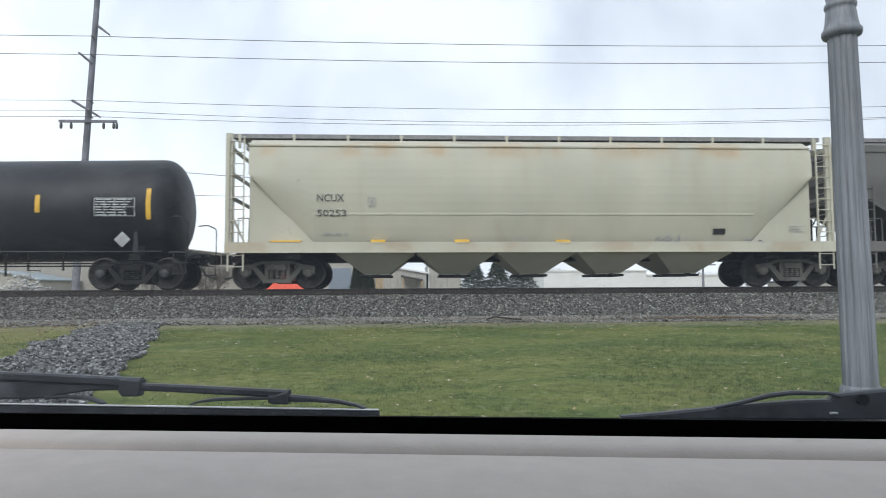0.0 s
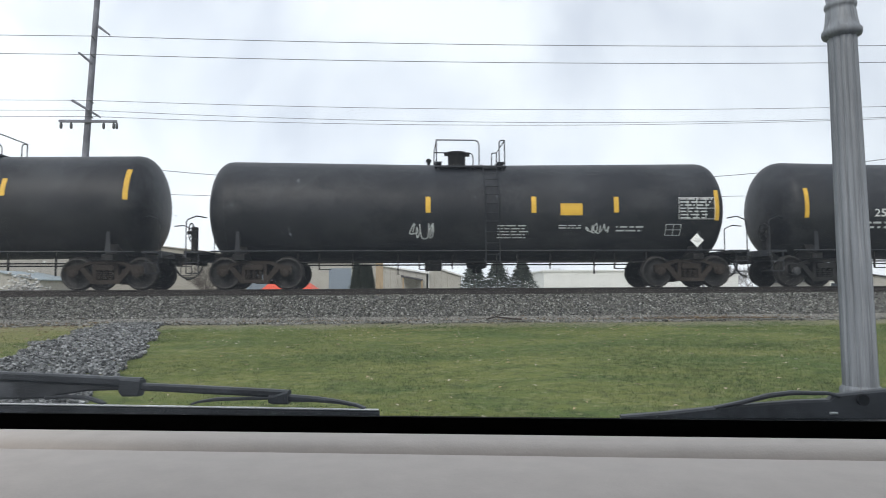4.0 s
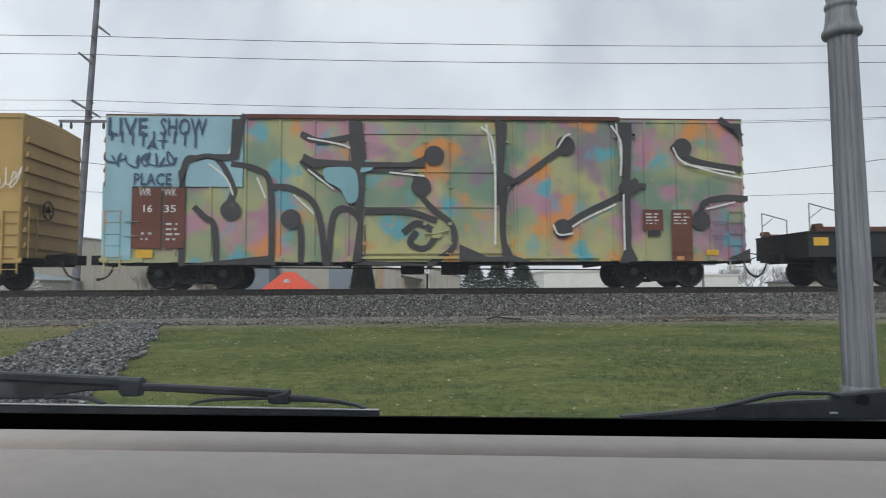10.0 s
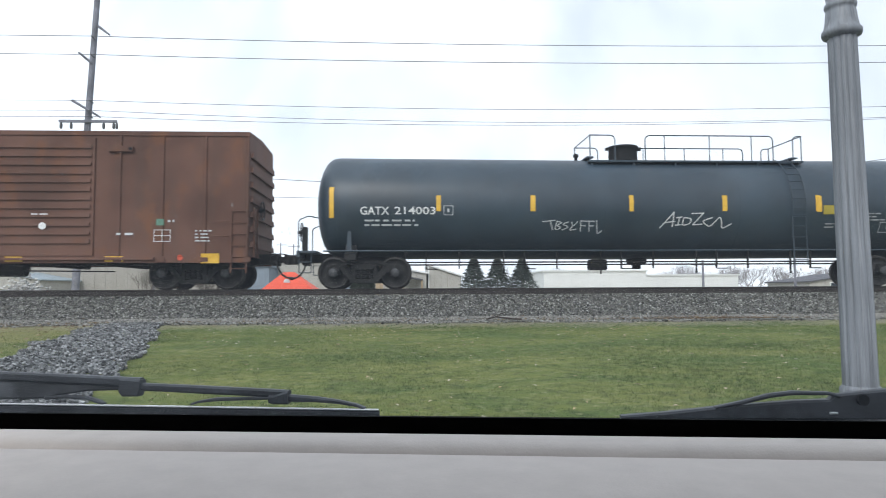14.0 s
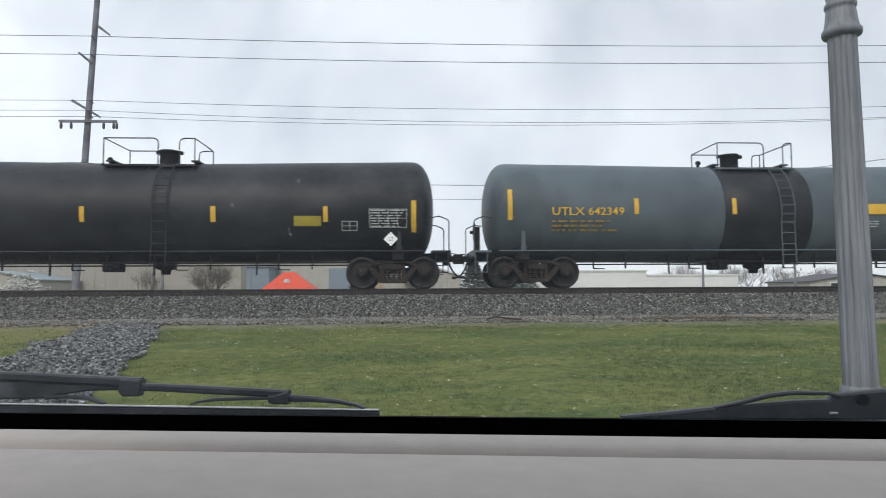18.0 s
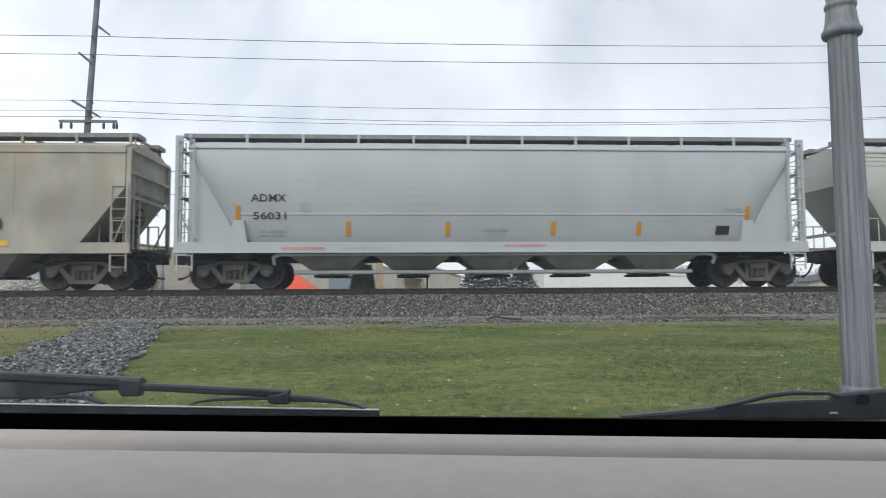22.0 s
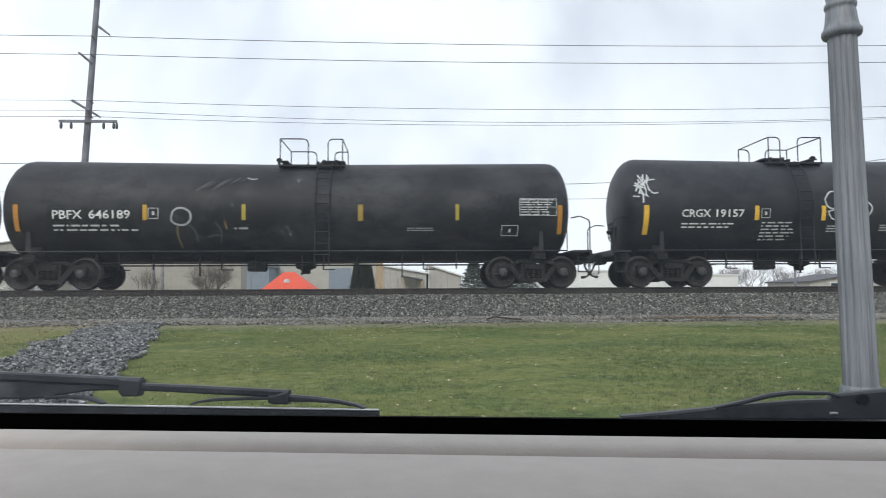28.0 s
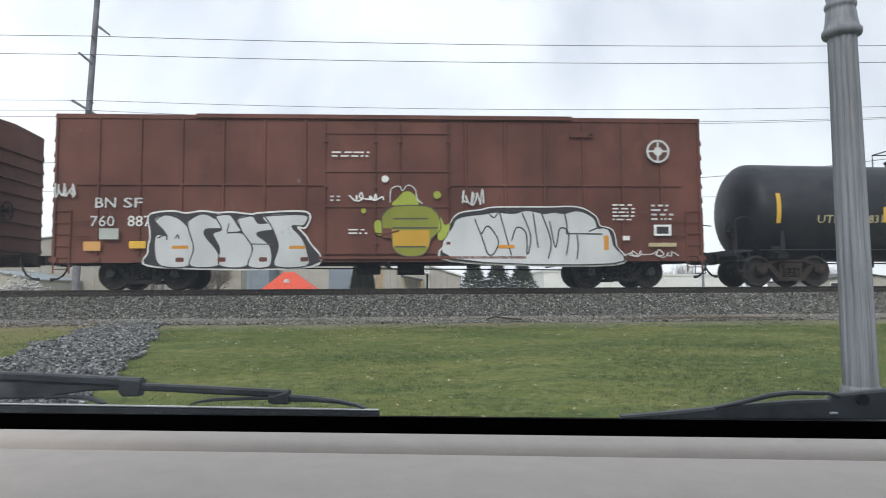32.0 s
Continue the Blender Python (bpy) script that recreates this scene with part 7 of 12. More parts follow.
mark("V", "S6", 0.052, (-8.72, 2.41), (-7.80, 2.29), (-7.67, 1.88), (-7.55, 2.17), (-6.42, 2.37), (-6.66, 2.00), (-6.58, 1.31), (-6.74, 1.18))
mark("W", "K2", 0.115, (-5.94, 2.54), (-6.38, 2.25), (-6.50, 1.39))
mark("V", "S6", 0.052, (-5.94, 2.54), (-6.38, 2.25), (-6.50, 1.39))
mark("W", "K2", 0.115, (-5.94, 2.54), (-6.01, 1.72), (-6.13, 1.06))
mark("V", "S6", 0.052, (-5.94, 2.54), (-6.01, 1.72), (-6.13, 1.06))
mark("W", "K2", 0.115, (-5.86, 2.25), (-5.20, 2.09), (-4.55, 2.13), (-3.97, 2.42))
mark("V", "S6", 0.052, (-5.86, 2.25), (-5.20, 2.09), (-4.55, 2.13), (-3.97, 2.42))
mark("W", "K2", 0.115, (-5.85, 1.43), (-5.36, 1.71), (-4.30, 1.92), (-4.55, 1.63), (-5.12, 1.47), (-5.61, 1.39), (-5.69, 1.14))
mark("V", "S6", 0.052, (-5.85, 1.43), (-5.36, 1.71), (-4.30, 1.92), (-4.55, 1.63), (-5.12, 1.47), (-5.61, 1.39), (-5.69, 1.14))
mark("W", "K2", 0.115, (-5.61, 1.18), (-4.88, 1.18), (-4.30, 1.14), (-4.34, 1.43), (-3.81, 1.80))
mark("V", "S6", 0.052, (-5.61, 1.18), (-4.88, 1.18), (-4.30, 1.14), (-4.34, 1.43), (-3.81, 1.80))
mark("W", "K2", 0.115, (-3.97, 2.42), (-4.10, 1.80))
mark("V", "S6", 0.052, (-3.97, 2.42), (-4.10, 1.80))
mark("W", "K2", 0.115, (-3.93, 2.29), (-3.57, 1.71), (-3.28, 1.63))
mark("V", "S6", 0.052, (-3.93, 2.29), (-3.57, 1.71), (-3.28, 1.63))
mark("W", "K2", 0.115, (-3.27, 2.50), (-3.28, 1.71))
mark("V", "S6", 0.052, (-3.27, 2.50), (-3.28, 1.71))
mark("W", "K2", 0.115, (-3.23, 2.50), (-2.66, 2.05), (-2.08, 2.17), (-1.58, 1.96), (-1.58, 1.55), (-1.83, 1.22), (-2.33, 1.38), (-2.74, 1.63))
mark("V", "S6", 0.052, (-3.23, 2.50), (-2.66, 2.05), (-2.08, 2.17), (-1.58, 1.96), (-1.58, 1.55), (-1.83, 1.22), (-2.33, 1.38), (-2.74, 1.63))
mark("W", "K2", 0.115, (-2.74, 1.63), (-2.08, 1.13), (-1.34, 1.21), (-1.76, 0.76), (-2.33, 1.13))
mark("V", "S6", 0.052, (-2.74, 1.63), (-2.08, 1.13), (-1.34, 1.21), (-1.76, 0.76), (-2.33, 1.13))
mark("W", "K2", 0.115, (-1.24, 2.42), (-0.83, 1.71), (-0.99, 2.30), (-0.32, 2.26))
mark("V", "S6", 0.052, (-1.24, 2.42), (-0.83, 1.71), (-0.99, 2.30), (-0.32, 2.26))
mark("W", "K2", 0.115, (-0.29, 1.63), (-0.34, 1.13), (-0.55, 0.76))
mark("V", "S6", 0.052, (-0.29, 1.63), (-0.34, 1.13), (-0.55, 0.76))
mark("W", "F", 0.06, (-5.85, 1.39), (-5.69, 0.98), (-5.85, 0.65))
mark("W", "K", 0.03, (-5.78, 1.39), (-5.61, 0.98), (-5.77, 0.65))
mark("W", "F", 0.06, (-4.22, 1.34), (-3.85, 0.97), (-4.06, 0.65))
mark("W", "K", 0.03, (-4.15, 1.34), (-3.78, 0.97), (-3.99, 0.64))
mark("W", "F", 0.06, (-3.32, 1.14), (-3.16, 0.81))
mark("W", "K", 0.03, (-3.25, 1.14), (-3.08, 0.81))
mark("W", "F", 0.06, (-2.50, 1.05), (-2.42, 0.72))
mark("W", "K", 0.03, (-2.42, 1.05), (-2.34, 0.72))
mark("W", "F", 0.06, (-6.94, 1.35), (-6.86, 1.06))
mark("W", "K", 0.03, (-6.87, 1.35), (-6.79, 1.06))
mark("P", "R2", -8.44, -6.74, 1.39, 1.78)
mark("P", "R2", -7.42, -6.75, 0.78, 1.10)
mark("P", "R2", -3.85, -3.15, 1.14, 1.57)
mark("P", "R2", -1.58, -0.33, 1.38, 1.65)
mark("P", "R2", -4.75, -4.59, 1.43, 1.57)
mark("P", "Y", -8.30, -7.85, 1.11, 1.35)
mark("P", "Y", -8.28, -7.84, 0.82, 1.00)
mark("P", "Y", -5.54, -5.05, 1.10, 1.22)
mark("P", "Y", -2.84, -2.40, 1.11, 1.22)
mark("B", "P", -8.15, -7.75, 1.45, 1.70, 2)
mark("B", "P", -7.39, -6.98, 1.45, 1.70, 2)
mark("B", "P", -7.30, -6.86, 0.83, 1.02, 2)
mark("B", "P", -1.54, -0.79, 1.45, 1.59, 2)
mark("T", "W", -0.98, -0.27, 2.84, 3.07, "RIP")
mark("T", "W", -0.86, -0.02, 2.55, 2.76, "DOOR")
mark("O", "C", 1, (1.32, 2.72), (1.92, 2.89), (2.44, 3.05), (2.95, 2.91), (3.29, 3.05), (3.72, 3.02), (4.33, 3.12), (5.01, 2.82), (5.70, 2.82), (6.06, 3.09), (6.66, 2.82), (6.78, 2.31), (6.72, 1.88), (7.33, 2.03), (7.77, 2.12), (8.32, 1.54), (8.39, 1.11), (7.63, 0.73), (6.41, 0.68), (1.62, 0.69), (0.36, 0.75), (0.97, 1.80))
mark("O", "C4", 0, (0.22, 2.51), (0.65, 2.84), (1.49, 2.76), (2.00, 2.65), (3.20, 2.71), (4.75, 2.68), (5.61, 2.59), (6.22, 2.77), (6.73, 2.31), (6.71, 1.79), (7.67, 1.81), (8.33, 1.07), (6.32, 0.63), (-0.14, 0.65), (0.45, 1.38))
mark("W", "K2", 0.565, (0.94, 2.55), (0.90, 1.71), (0.78, 0.79))
mark("W", "S3", 0.475, (0.94, 2.55), (0.90, 1.71), (0.78, 0.79))
mark("W", "S", 0.161, (0.99, 2.49), (0.95, 1.65), (0.83, 0.74))
mark("W", "W", 0.035, (0.80, 2.58), (0.76, 1.75), (0.65, 0.83))
mark("W", "K2", 0.462, (0.39, 2.42), (1.07, 2.70), (1.53, 2.38), (1.35, 1.96), (0.80, 1.90))
mark("W", "S3", 0.372, (0.39, 2.42), (1.07, 2.70), (1.53, 2.38), (1.35, 1.96), (0.80, 1.90))
mark("W", "S", 0.126, (0.44, 2.37), (1.12, 2.64), (1.58, 2.33), (1.40, 1.90), (0.85, 1.84))
mark("W", "W", 0.035, (0.25, 2.46), (0.93, 2.74), (1.39, 2.42), (1.21, 2.00), (0.66, 1.93))
mark("W", "K2", 0.503, (2.85, 2.54), (2.34, 2.55), (2.18, 2.12), (2.66, 1.90), (2.25, 1.63), (2.31, 1.33), (2.82, 1.08), (3.66, 0.87))
mark("W", "S3", 0.413, (2.85, 2.54), (2.34, 2.55), (2.18, 2.12), (2.66, 1.90), (2.25, 1.63), (2.31, 1.33), (2.82, 1.08), (3.66, 0.87))
mark("W", "S", 0.140, (2.90, 2.48), (2.39, 2.50), (2.23, 2.06), (2.71, 1.84), (2.30, 1.57), (2.36, 1.28), (2.86, 1.02), (3.71, 0.81))
mark("W", "W", 0.035, (2.71, 2.57), (2.20, 2.59), (2.04, 2.15), (2.53, 1.93), (2.11, 1.66), (2.18, 1.37), (2.68, 1.12), (3.53, 0.90))
mark("W", "K2", 0.462, (3.11, 2.57), (3.34, 1.71), (3.58, 0.95))
mark("W", "S3", 0.372, (3.11, 2.57), (3.34, 1.71), (3.58, 0.95))
mark("W", "S", 0.126, (3.16, 2.51), (3.39, 1.65), (3.63, 0.90))
mark("W", "W", 0.035, (2.97, 2.61), (3.21, 1.74), (3.44, 0.99))
mark("W", "K2", 0.462, (4.22, 2.52), (3.95, 1.96), (4.55, 2.01))
mark("W", "S3", 0.372, (4.22, 2.52), (3.95, 1.96), (4.55, 2.01))
mark("W", "S", 0.126, (4.27, 2.46), (4.00, 1.91), (4.60, 1.95))
mark("W", "W", 0.035, (4.09, 2.55), (3.81, 2.00), (4.42, 2.04))
mark("W", "K2", 0.482, (3.94, 1.71), (4.87, 1.20), (5.38, 1.02))
mark("W", "S3", 0.392, (3.94, 1.71), (4.87, 1.20), (5.38, 1.02))
mark("W", "S", 0.133, (3.99, 1.65), (4.92, 1.14), (5.43, 0.96))
mark("W", "W", 0.035, (3.81, 1.74), (4.74, 1.24), (5.25, 1.05))
mark("W", "K2", 0.503, (5.44, 2.58), (5.00, 2.54), (4.90, 2.07), (5.41, 1.84), (4.71, 1.54), (4.96, 1.16), (5.47, 1.02))
mark("W", "S3", 0.413, (5.44, 2.58), (5.00, 2.54), (4.90, 2.07), (5.41, 1.84), (4.71, 1.54), (4.96, 1.16), (5.47, 1.02))
mark("W", "S", 0.140, (5.49, 2.52), (5.05, 2.48), (4.95, 2.01), (5.46, 1.78), (4.76, 1.48), (5.01, 1.10), (5.52, 0.96))
mark("W", "W", 0.035, (5.30, 2.61), (4.86, 2.58), (4.76, 2.10), (5.27, 1.87), (4.57, 1.58), (4.82, 1.20), (5.33, 1.05))
mark("W", "K2", 0.523, (6.09, 2.56), (6.23, 1.79), (6.43, 0.86))
mark("W", "S3", 0.433, (6.09, 2.56), (6.23, 1.79), (6.43, 0.86))
mark("W", "S", 0.147, (6.14, 2.50), (6.28, 1.74), (6.48, 0.80))
mark("W", "W", 0.035, (5.95, 2.60), (6.10, 1.83), (6.30, 0.90))
mark("W", "K2", 0.400, (6.88, 1.71), (7.56, 1.05), (8.24, 1.15))
mark("W", "S3", 0.310, (6.88, 1.71), (7.56, 1.05), (8.24, 1.15))
mark("W", "S", 0.105, (6.93, 1.65), (7.61, 0.99), (8.29, 1.10))
mark("W", "W", 0.035, (6.75, 1.74), (7.42, 1.08), (8.10, 1.19))
mark("W", "K2", 0.075, (1.81, 2.55), (2.20, 2.62))
mark("W", "K2", 0.075, (1.84, 2.38), (2.22, 2.45))
mark("W", "K2", 0.075, (1.86, 2.22), (2.24, 2.28))
mark("W", "K2", 0.075, (1.88, 2.05), (2.26, 2.12))
mark("W", "K2", 0.075, (1.90, 1.88), (2.28, 1.95))
mark("W", "K2", 0.075, (1.92, 1.71), (2.30, 1.78))
mark("W", "K2", 0.075, (1.94, 1.54), (2.33, 1.61))
mark("W", "K2", 0.075, (1.97, 1.38), (2.35, 1.44))
mark("W", "K2", 0.075, (1.99, 1.21), (2.37, 1.28))
mark("W", "K2", 0.075, (3.43, 2.47), (3.81, 2.56))
mark("W", "K2", 0.075, (3.47, 2.31), (3.85, 2.40))
mark("W", "K2", 0.075, (3.51, 2.15), (3.89, 2.23))
mark("W", "K2", 0.075, (3.55, 1.99), (3.93, 2.07))
mark("W", "K2", 0.075, (3.59, 1.83), (3.97, 1.91))
mark("W", "K2", 0.075, (3.63, 1.67), (4.00, 1.75))
mark("W", "K2", 0.075, (3.67, 1.51), (4.04, 1.59))
mark("W", "K2", 0.075, (3.70, 1.35), (4.08, 1.43))
mark("W", "K2", 0.075, (3.74, 1.19), (4.12, 1.27))
mark("W", "K2", 0.075, (5.50, 2.30), (5.88, 2.39))
mark("W", "K2", 0.075, (5.56, 2.13), (5.94, 2.22))
mark("W", "K2", 0.075, (5.63, 1.96), (6.01, 2.05))
mark("W", "K2", 0.075, (5.69, 1.79), (6.07, 1.88))
mark("W", "K2", 0.075, (5.75, 1.63), (6.13, 1.71))
mark("W", "K2", 0.075, (5.82, 1.46), (6.20, 1.54))
mark("W", "K2", 0.075, (5.88, 1.29), (6.26, 1.37))
mark("W", "K2", 0.075, (5.94, 1.12), (6.32, 1.20))
mark("P", "R2", 6.69, 7.21, 1.90, 2.61)
mark("P", "R2", 6.69, 7.34, 0.78, 1.54)
mark("P", "R2", -0.25, 0.21, 1.55, 2.30)
mark("P", "R2", 5.68, 6.33, 0.67, 0.82)
mark("B", "P", 6.73, 7.17, 1.97, 2.56, 4)
mark("F", "W", 6.81, 7.19, 1.15, 1.47, 2)
mark("B", "W", 6.71, 7.12, 0.86, 1.10, 2)
mark("P", "Y", 0.33, 0.72, 1.23, 1.32)
mark("P", "Y", 2.35, 2.80, 1.11, 1.21)
mark("P", "Y", 5.02, 5.45, 1.12, 1.23)
mark("P", "Y", 7.50, 8.34, 0.80, 0.91)
mark("Z", "W", 7.40, 8.23, 2.35, 2.87, 6, 35, 0.035)
mark("P", "R3", 5.64, 6.41, 4.21, 4.38)
mark("B", "P", -1.41, -0.24, 3.89, 4.19, 3)

boxcar("yellow boxcar with black double doors and pale blue graffiti", -279.07, 17.82, BXYELLOW, doors=((-2.27, 0.14), (0.16, 2.5)), door_mat=BXBLACK, roof=BXYELLOW)
mark("W", "B", 0.12, (-7.22, 4.15), (-5.83, 3.07))
mark("W", "B", 0.12, (-5.84, 4.16), (-7.21, 3.06))
mark("W", "R", 0.15, (-7.25, 3.96), (-6.84, 3.61), (-7.24, 3.25))
mark("W", "R", 0.15, (-5.80, 3.97), (-6.34, 3.61), (-5.80, 3.26))
mark("T", "K", -8.05, -7.55, 3.65, 3.76, "next")
mark("T", "K", -8.00, -7.54, 3.44, 3.59, "load")
mark("T", "K", -5.54, -5.06, 3.65, 3.76, "any")
mark("T", "K", -5.54, -5.03, 3.45, 3.60, "road")
mark("P", "K", 5.59, 7.89, 3.63, 4.11)
mark("W", "W", 0.1, (5.73, 4.00), (6.42, 4.01))
mark("W", "W", 0.13, (6.07, 3.97), (5.95, 3.67))
mark("W", "W", 0.1, (6.49, 4.01), (7.18, 4.01))
mark("W", "W", 0.13, (6.83, 3.98), (6.71, 3.68))
mark("W", "W", 0.12, (7.20, 4.01), (7.65, 3.68))
mark("W", "W", 0.12, (7.74, 4.02), (7.14, 3.68))
mark("T", "K", -8.02, -7.44, 2.42, 2.63, "TB")
mark("T", "K", -7.24, -6.74, 2.42, 2.63, "OX")
mark("T", "K", -8.04, -5.80, 1.98, 2.18, "66 00 72")
mark("T", "K", 5.30, 8.25, 3.28, 3.51, "Railcar Pooling")
mark("T", "K", 6.11, 7.51, 2.84, 3.08, "Experts")
mark("B", "K", 6.10, 7.52, 2.43, 2.66, 1)
mark("B", "W", -1.55, -0.55, 3.74, 4.05, 3)
mark("B", "W", 0.80, 1.94, 3.72, 4.05, 3)
mark("P", "W", -0.80, -0.42, 2.87, 3.02)
mark("B", "W", 0.34, 0.67, 2.92, 3.17, 2)
mark("B", "W", 1.73, 2.31, 2.47, 2.67, 2)
mark("P", "W", -1.20, -0.98, 1.74, 1.95)
mark("P", "W", 1.20, 1.41, 1.74, 1.95)
mark("C", "W", -1.08, 2.20, 0.08)
mark("C", "W", 1.01, 2.14, 0.08)
mark("B", "P", -1.94, -1.65, 1.43, 1.62, 2)
mark("B", "P", 1.54, 2.44, 1.46, 1.62, 1)
mark("S", "Y", 0.50, 0.64, 1.35, 1.88)
mark("Z", "B2", -0.87, -0.35, 1.24, 1.46, 4, 3, 0.03)
mark("Z", "K", -8.87, -7.78, 2.87, 3.58, 7, 21, 0.05)
mark("Z", "K", -8.09, -7.46, 2.63, 3.06, 5, 22, 0.04)
mark("P", "Y", -7.98, -7.53, 0.89, 1.07)
mark("S", "Y", -8.83, -8.60, 1.12, 1.58)
mark("O", "H1", 1, (-7.06, 1.64), (-6.90, 1.83), (-6.57, 1.91), (-6.25, 1.80), (-6.11, 1.53), (-6.16, 1.20), (-6.41, 1.01), (-6.73, 1.04), (-6.97, 1.25))
mark("O", "U1", 1, (-7.08, 1.72), (-6.90, 1.94), (-6.57, 1.99), (-6.25, 1.84), (-6.30, 1.77), (-6.63, 1.81), (-6.92, 1.72))
mark("O", "U1", 1, (-7.57, 1.74), (-7.46, 1.99), (-7.27, 1.94), (-7.30, 1.72), (-7.43, 1.61))
mark("O", "N3", 1, (-7.30, 1.64), (-7.14, 1.74), (-7.06, 1.47), (-7.19, 1.39))
mark("O", "V2", 1, (-7.22, 0.98), (-6.68, 0.95), (-6.57, 0.82), (-7.16, 0.81))
mark("O", "N4", 1, (-6.14, 1.73), (-5.92, 1.96), (-5.60, 2.03), (-5.21, 1.85), (-5.16, 2.13), (-4.94, 2.24), (-4.61, 1.96), (-4.28, 1.85), (-3.90, 2.03), (-3.52, 1.75), (-3.24, 1.86), (-2.85, 2.09), (-2.63, 2.20), (-2.43, 1.80), (-2.52, 1.41), (-2.24, 0.92), (-2.28, 0.68), (-6.14, 0.70), (-6.31, 0.84), (-5.92, 1.31))
mark("O", "K5", 1, (-6.14, 1.68), (-5.92, 1.91), (-5.60, 1.97), (-5.21, 1.80), (-5.16, 2.07), (-4.94, 2.18), (-4.61, 1.91), (-4.29, 1.80), (-3.90, 1.97), (-3.52, 1.70), (-3.24, 1.81), (-2.85, 2.03), (-2.63, 2.14), (-2.43, 1.74), (-2.52, 1.36), (-2.25, 0.86), (-2.28, 0.63), (-6.14, 0.64), (-6.31, 0.79), (-5.92, 1.25))
mark("O", "S5", 1, (-5.92, 1.63), (-5.60, 1.88), (-5.04, 1.63), (-4.78, 1.36), (-4.82, 1.20), (-4.29, 0.67), (-5.05, 0.65), (-5.26, 0.98), (-5.58, 1.08), (-6.08, 0.81), (-5.69, 1.25), (-5.75, 1.42))
mark("O", "S5", 1, (-5.04, 2.02), (-4.82, 2.01), (-4.17, 1.52), (-4.22, 1.25), (-4.11, 1.08), (-4.44, 0.91), (-4.78, 0.98), (-4.71, 1.52), (-4.99, 1.85))
mark("O", "S5", 1, (-4.29, 1.74), (-3.90, 1.91), (-3.48, 1.69), (-3.57, 1.41), (-3.73, 0.97), (-3.35, 1.52), (-3.29, 1.52), (-3.40, 0.97), (-3.73, 0.91), (-4.12, 0.96), (-3.89, 1.52))
mark("O", "S5", 1, (-3.24, 1.41), (-2.96, 1.80), (-2.58, 2.02), (-2.46, 1.80), (-2.57, 1.41), (-2.90, 1.35), (-2.79, 1.19), (-2.36, 0.90), (-2.53, 0.80), (-3.69, 0.88), (-3.08, 0.97))
mark("W", "K5", 0.06, (-5.43, 1.52), (-4.89, 1.29))
mark("W", "K5", 0.06, (-4.61, 1.41), (-4.39, 1.36), (-4.62, 1.14))
mark("W", "K5", 0.06, (-2.97, 1.25), (-2.63, 1.29))
mark("P", "O", -6.07, -5.96, 1.15, 1.59)
mark("P", "O", -2.72, -2.60, 1.15, 1.59)
mark("W", "K3", 0.34, (2.84, 0.88), (2.97, 1.42), (3.06, 1.83), (3.24, 1.32), (3.53, 1.79), (3.49, 0.88))
mark("W", "C2", 0.23, (2.84, 0.88), (2.97, 1.42), (3.06, 1.83), (3.24, 1.32), (3.53, 1.79), (3.49, 0.88))
mark("W", "F", 0.03, (2.80, 0.92), (2.92, 1.46), (3.02, 1.87), (3.20, 1.35), (3.49, 1.83), (3.44, 0.91))
mark("W", "K3", 0.34, (4.45, 1.83), (3.92, 1.79), (3.82, 1.37), (4.27, 1.43))
mark("W", "C2", 0.23, (4.45, 1.83), (3.92, 1.79), (3.82, 1.37), (4.27, 1.43))
mark("W", "F", 0.03, (4.41, 1.87), (3.88, 1.83), (3.78, 1.40), (4.23, 1.47))
mark("W", "K3", 0.34, (3.82, 1.37), (3.82, 0.93), (4.28, 0.98))
mark("W", "C2", 0.23, (3.82, 1.37), (3.82, 0.93), (4.28, 0.98))
mark("W", "F", 0.03, (3.78, 1.40), (3.78, 0.97), (4.24, 1.01))
mark("W", "K3", 0.34, (5.01, 1.78), (4.65, 1.82), (4.44, 1.42), (4.59, 0.98), (4.99, 1.14))
mark("W", "C2", 0.23, (5.01, 1.78), (4.65, 1.82), (4.44, 1.42), (4.59, 0.98), (4.99, 1.14))
mark("W", "F", 0.03, (4.97, 1.81), (4.60, 1.85), (4.39, 1.46), (4.55, 1.01), (4.94, 1.17))
mark("W", "N3", 0.34, (5.19, 0.71), (5.24, 1.26), (5.32, 1.85), (5.80, 1.80), (5.67, 1.52), (5.39, 1.37))
mark("W", "G2", 0.23, (5.19, 0.71), (5.24, 1.26), (5.32, 1.85), (5.80, 1.80), (5.67, 1.52), (5.39, 1.37))
mark("W", "F", 0.03, (5.15, 0.75), (5.20, 1.29), (5.28, 1.88), (5.75, 1.84), (5.63, 1.55), (5.34, 1.40))
mark("W", "N3", 0.34, (5.39, 1.34), (5.71, 1.09), (6.10, 0.75))
mark("W", "G2", 0.23, (5.39, 1.34), (5.71, 1.09), (6.10, 0.75))
mark("W", "F", 0.03, (5.34, 1.37), (5.67, 1.13), (6.06, 0.79))
mark("W", "K3", 0.34, (6.31, 1.90), (6.58, 1.64), (6.50, 1.09), (6.27, 0.90), (6.00, 1.20), (6.08, 1.69), (6.31, 1.90))
mark("W", "C2", 0.23, (6.31, 1.90), (6.58, 1.64), (6.50, 1.09), (6.27, 0.90), (6.00, 1.20), (6.08, 1.69), (6.31, 1.90))
mark("W", "F", 0.03, (6.26, 1.94), (6.53, 1.67), (6.46, 1.12), (6.22, 0.93), (5.95, 1.23), (6.04, 1.73), (6.26, 1.94))
mark("O", "L1", 1, (6.99, 1.36), (7.14, 1.61), (7.40, 1.64), (7.62, 1.42), (7.59, 0.92), (7.28, 0.87), (7.21, 1.14))
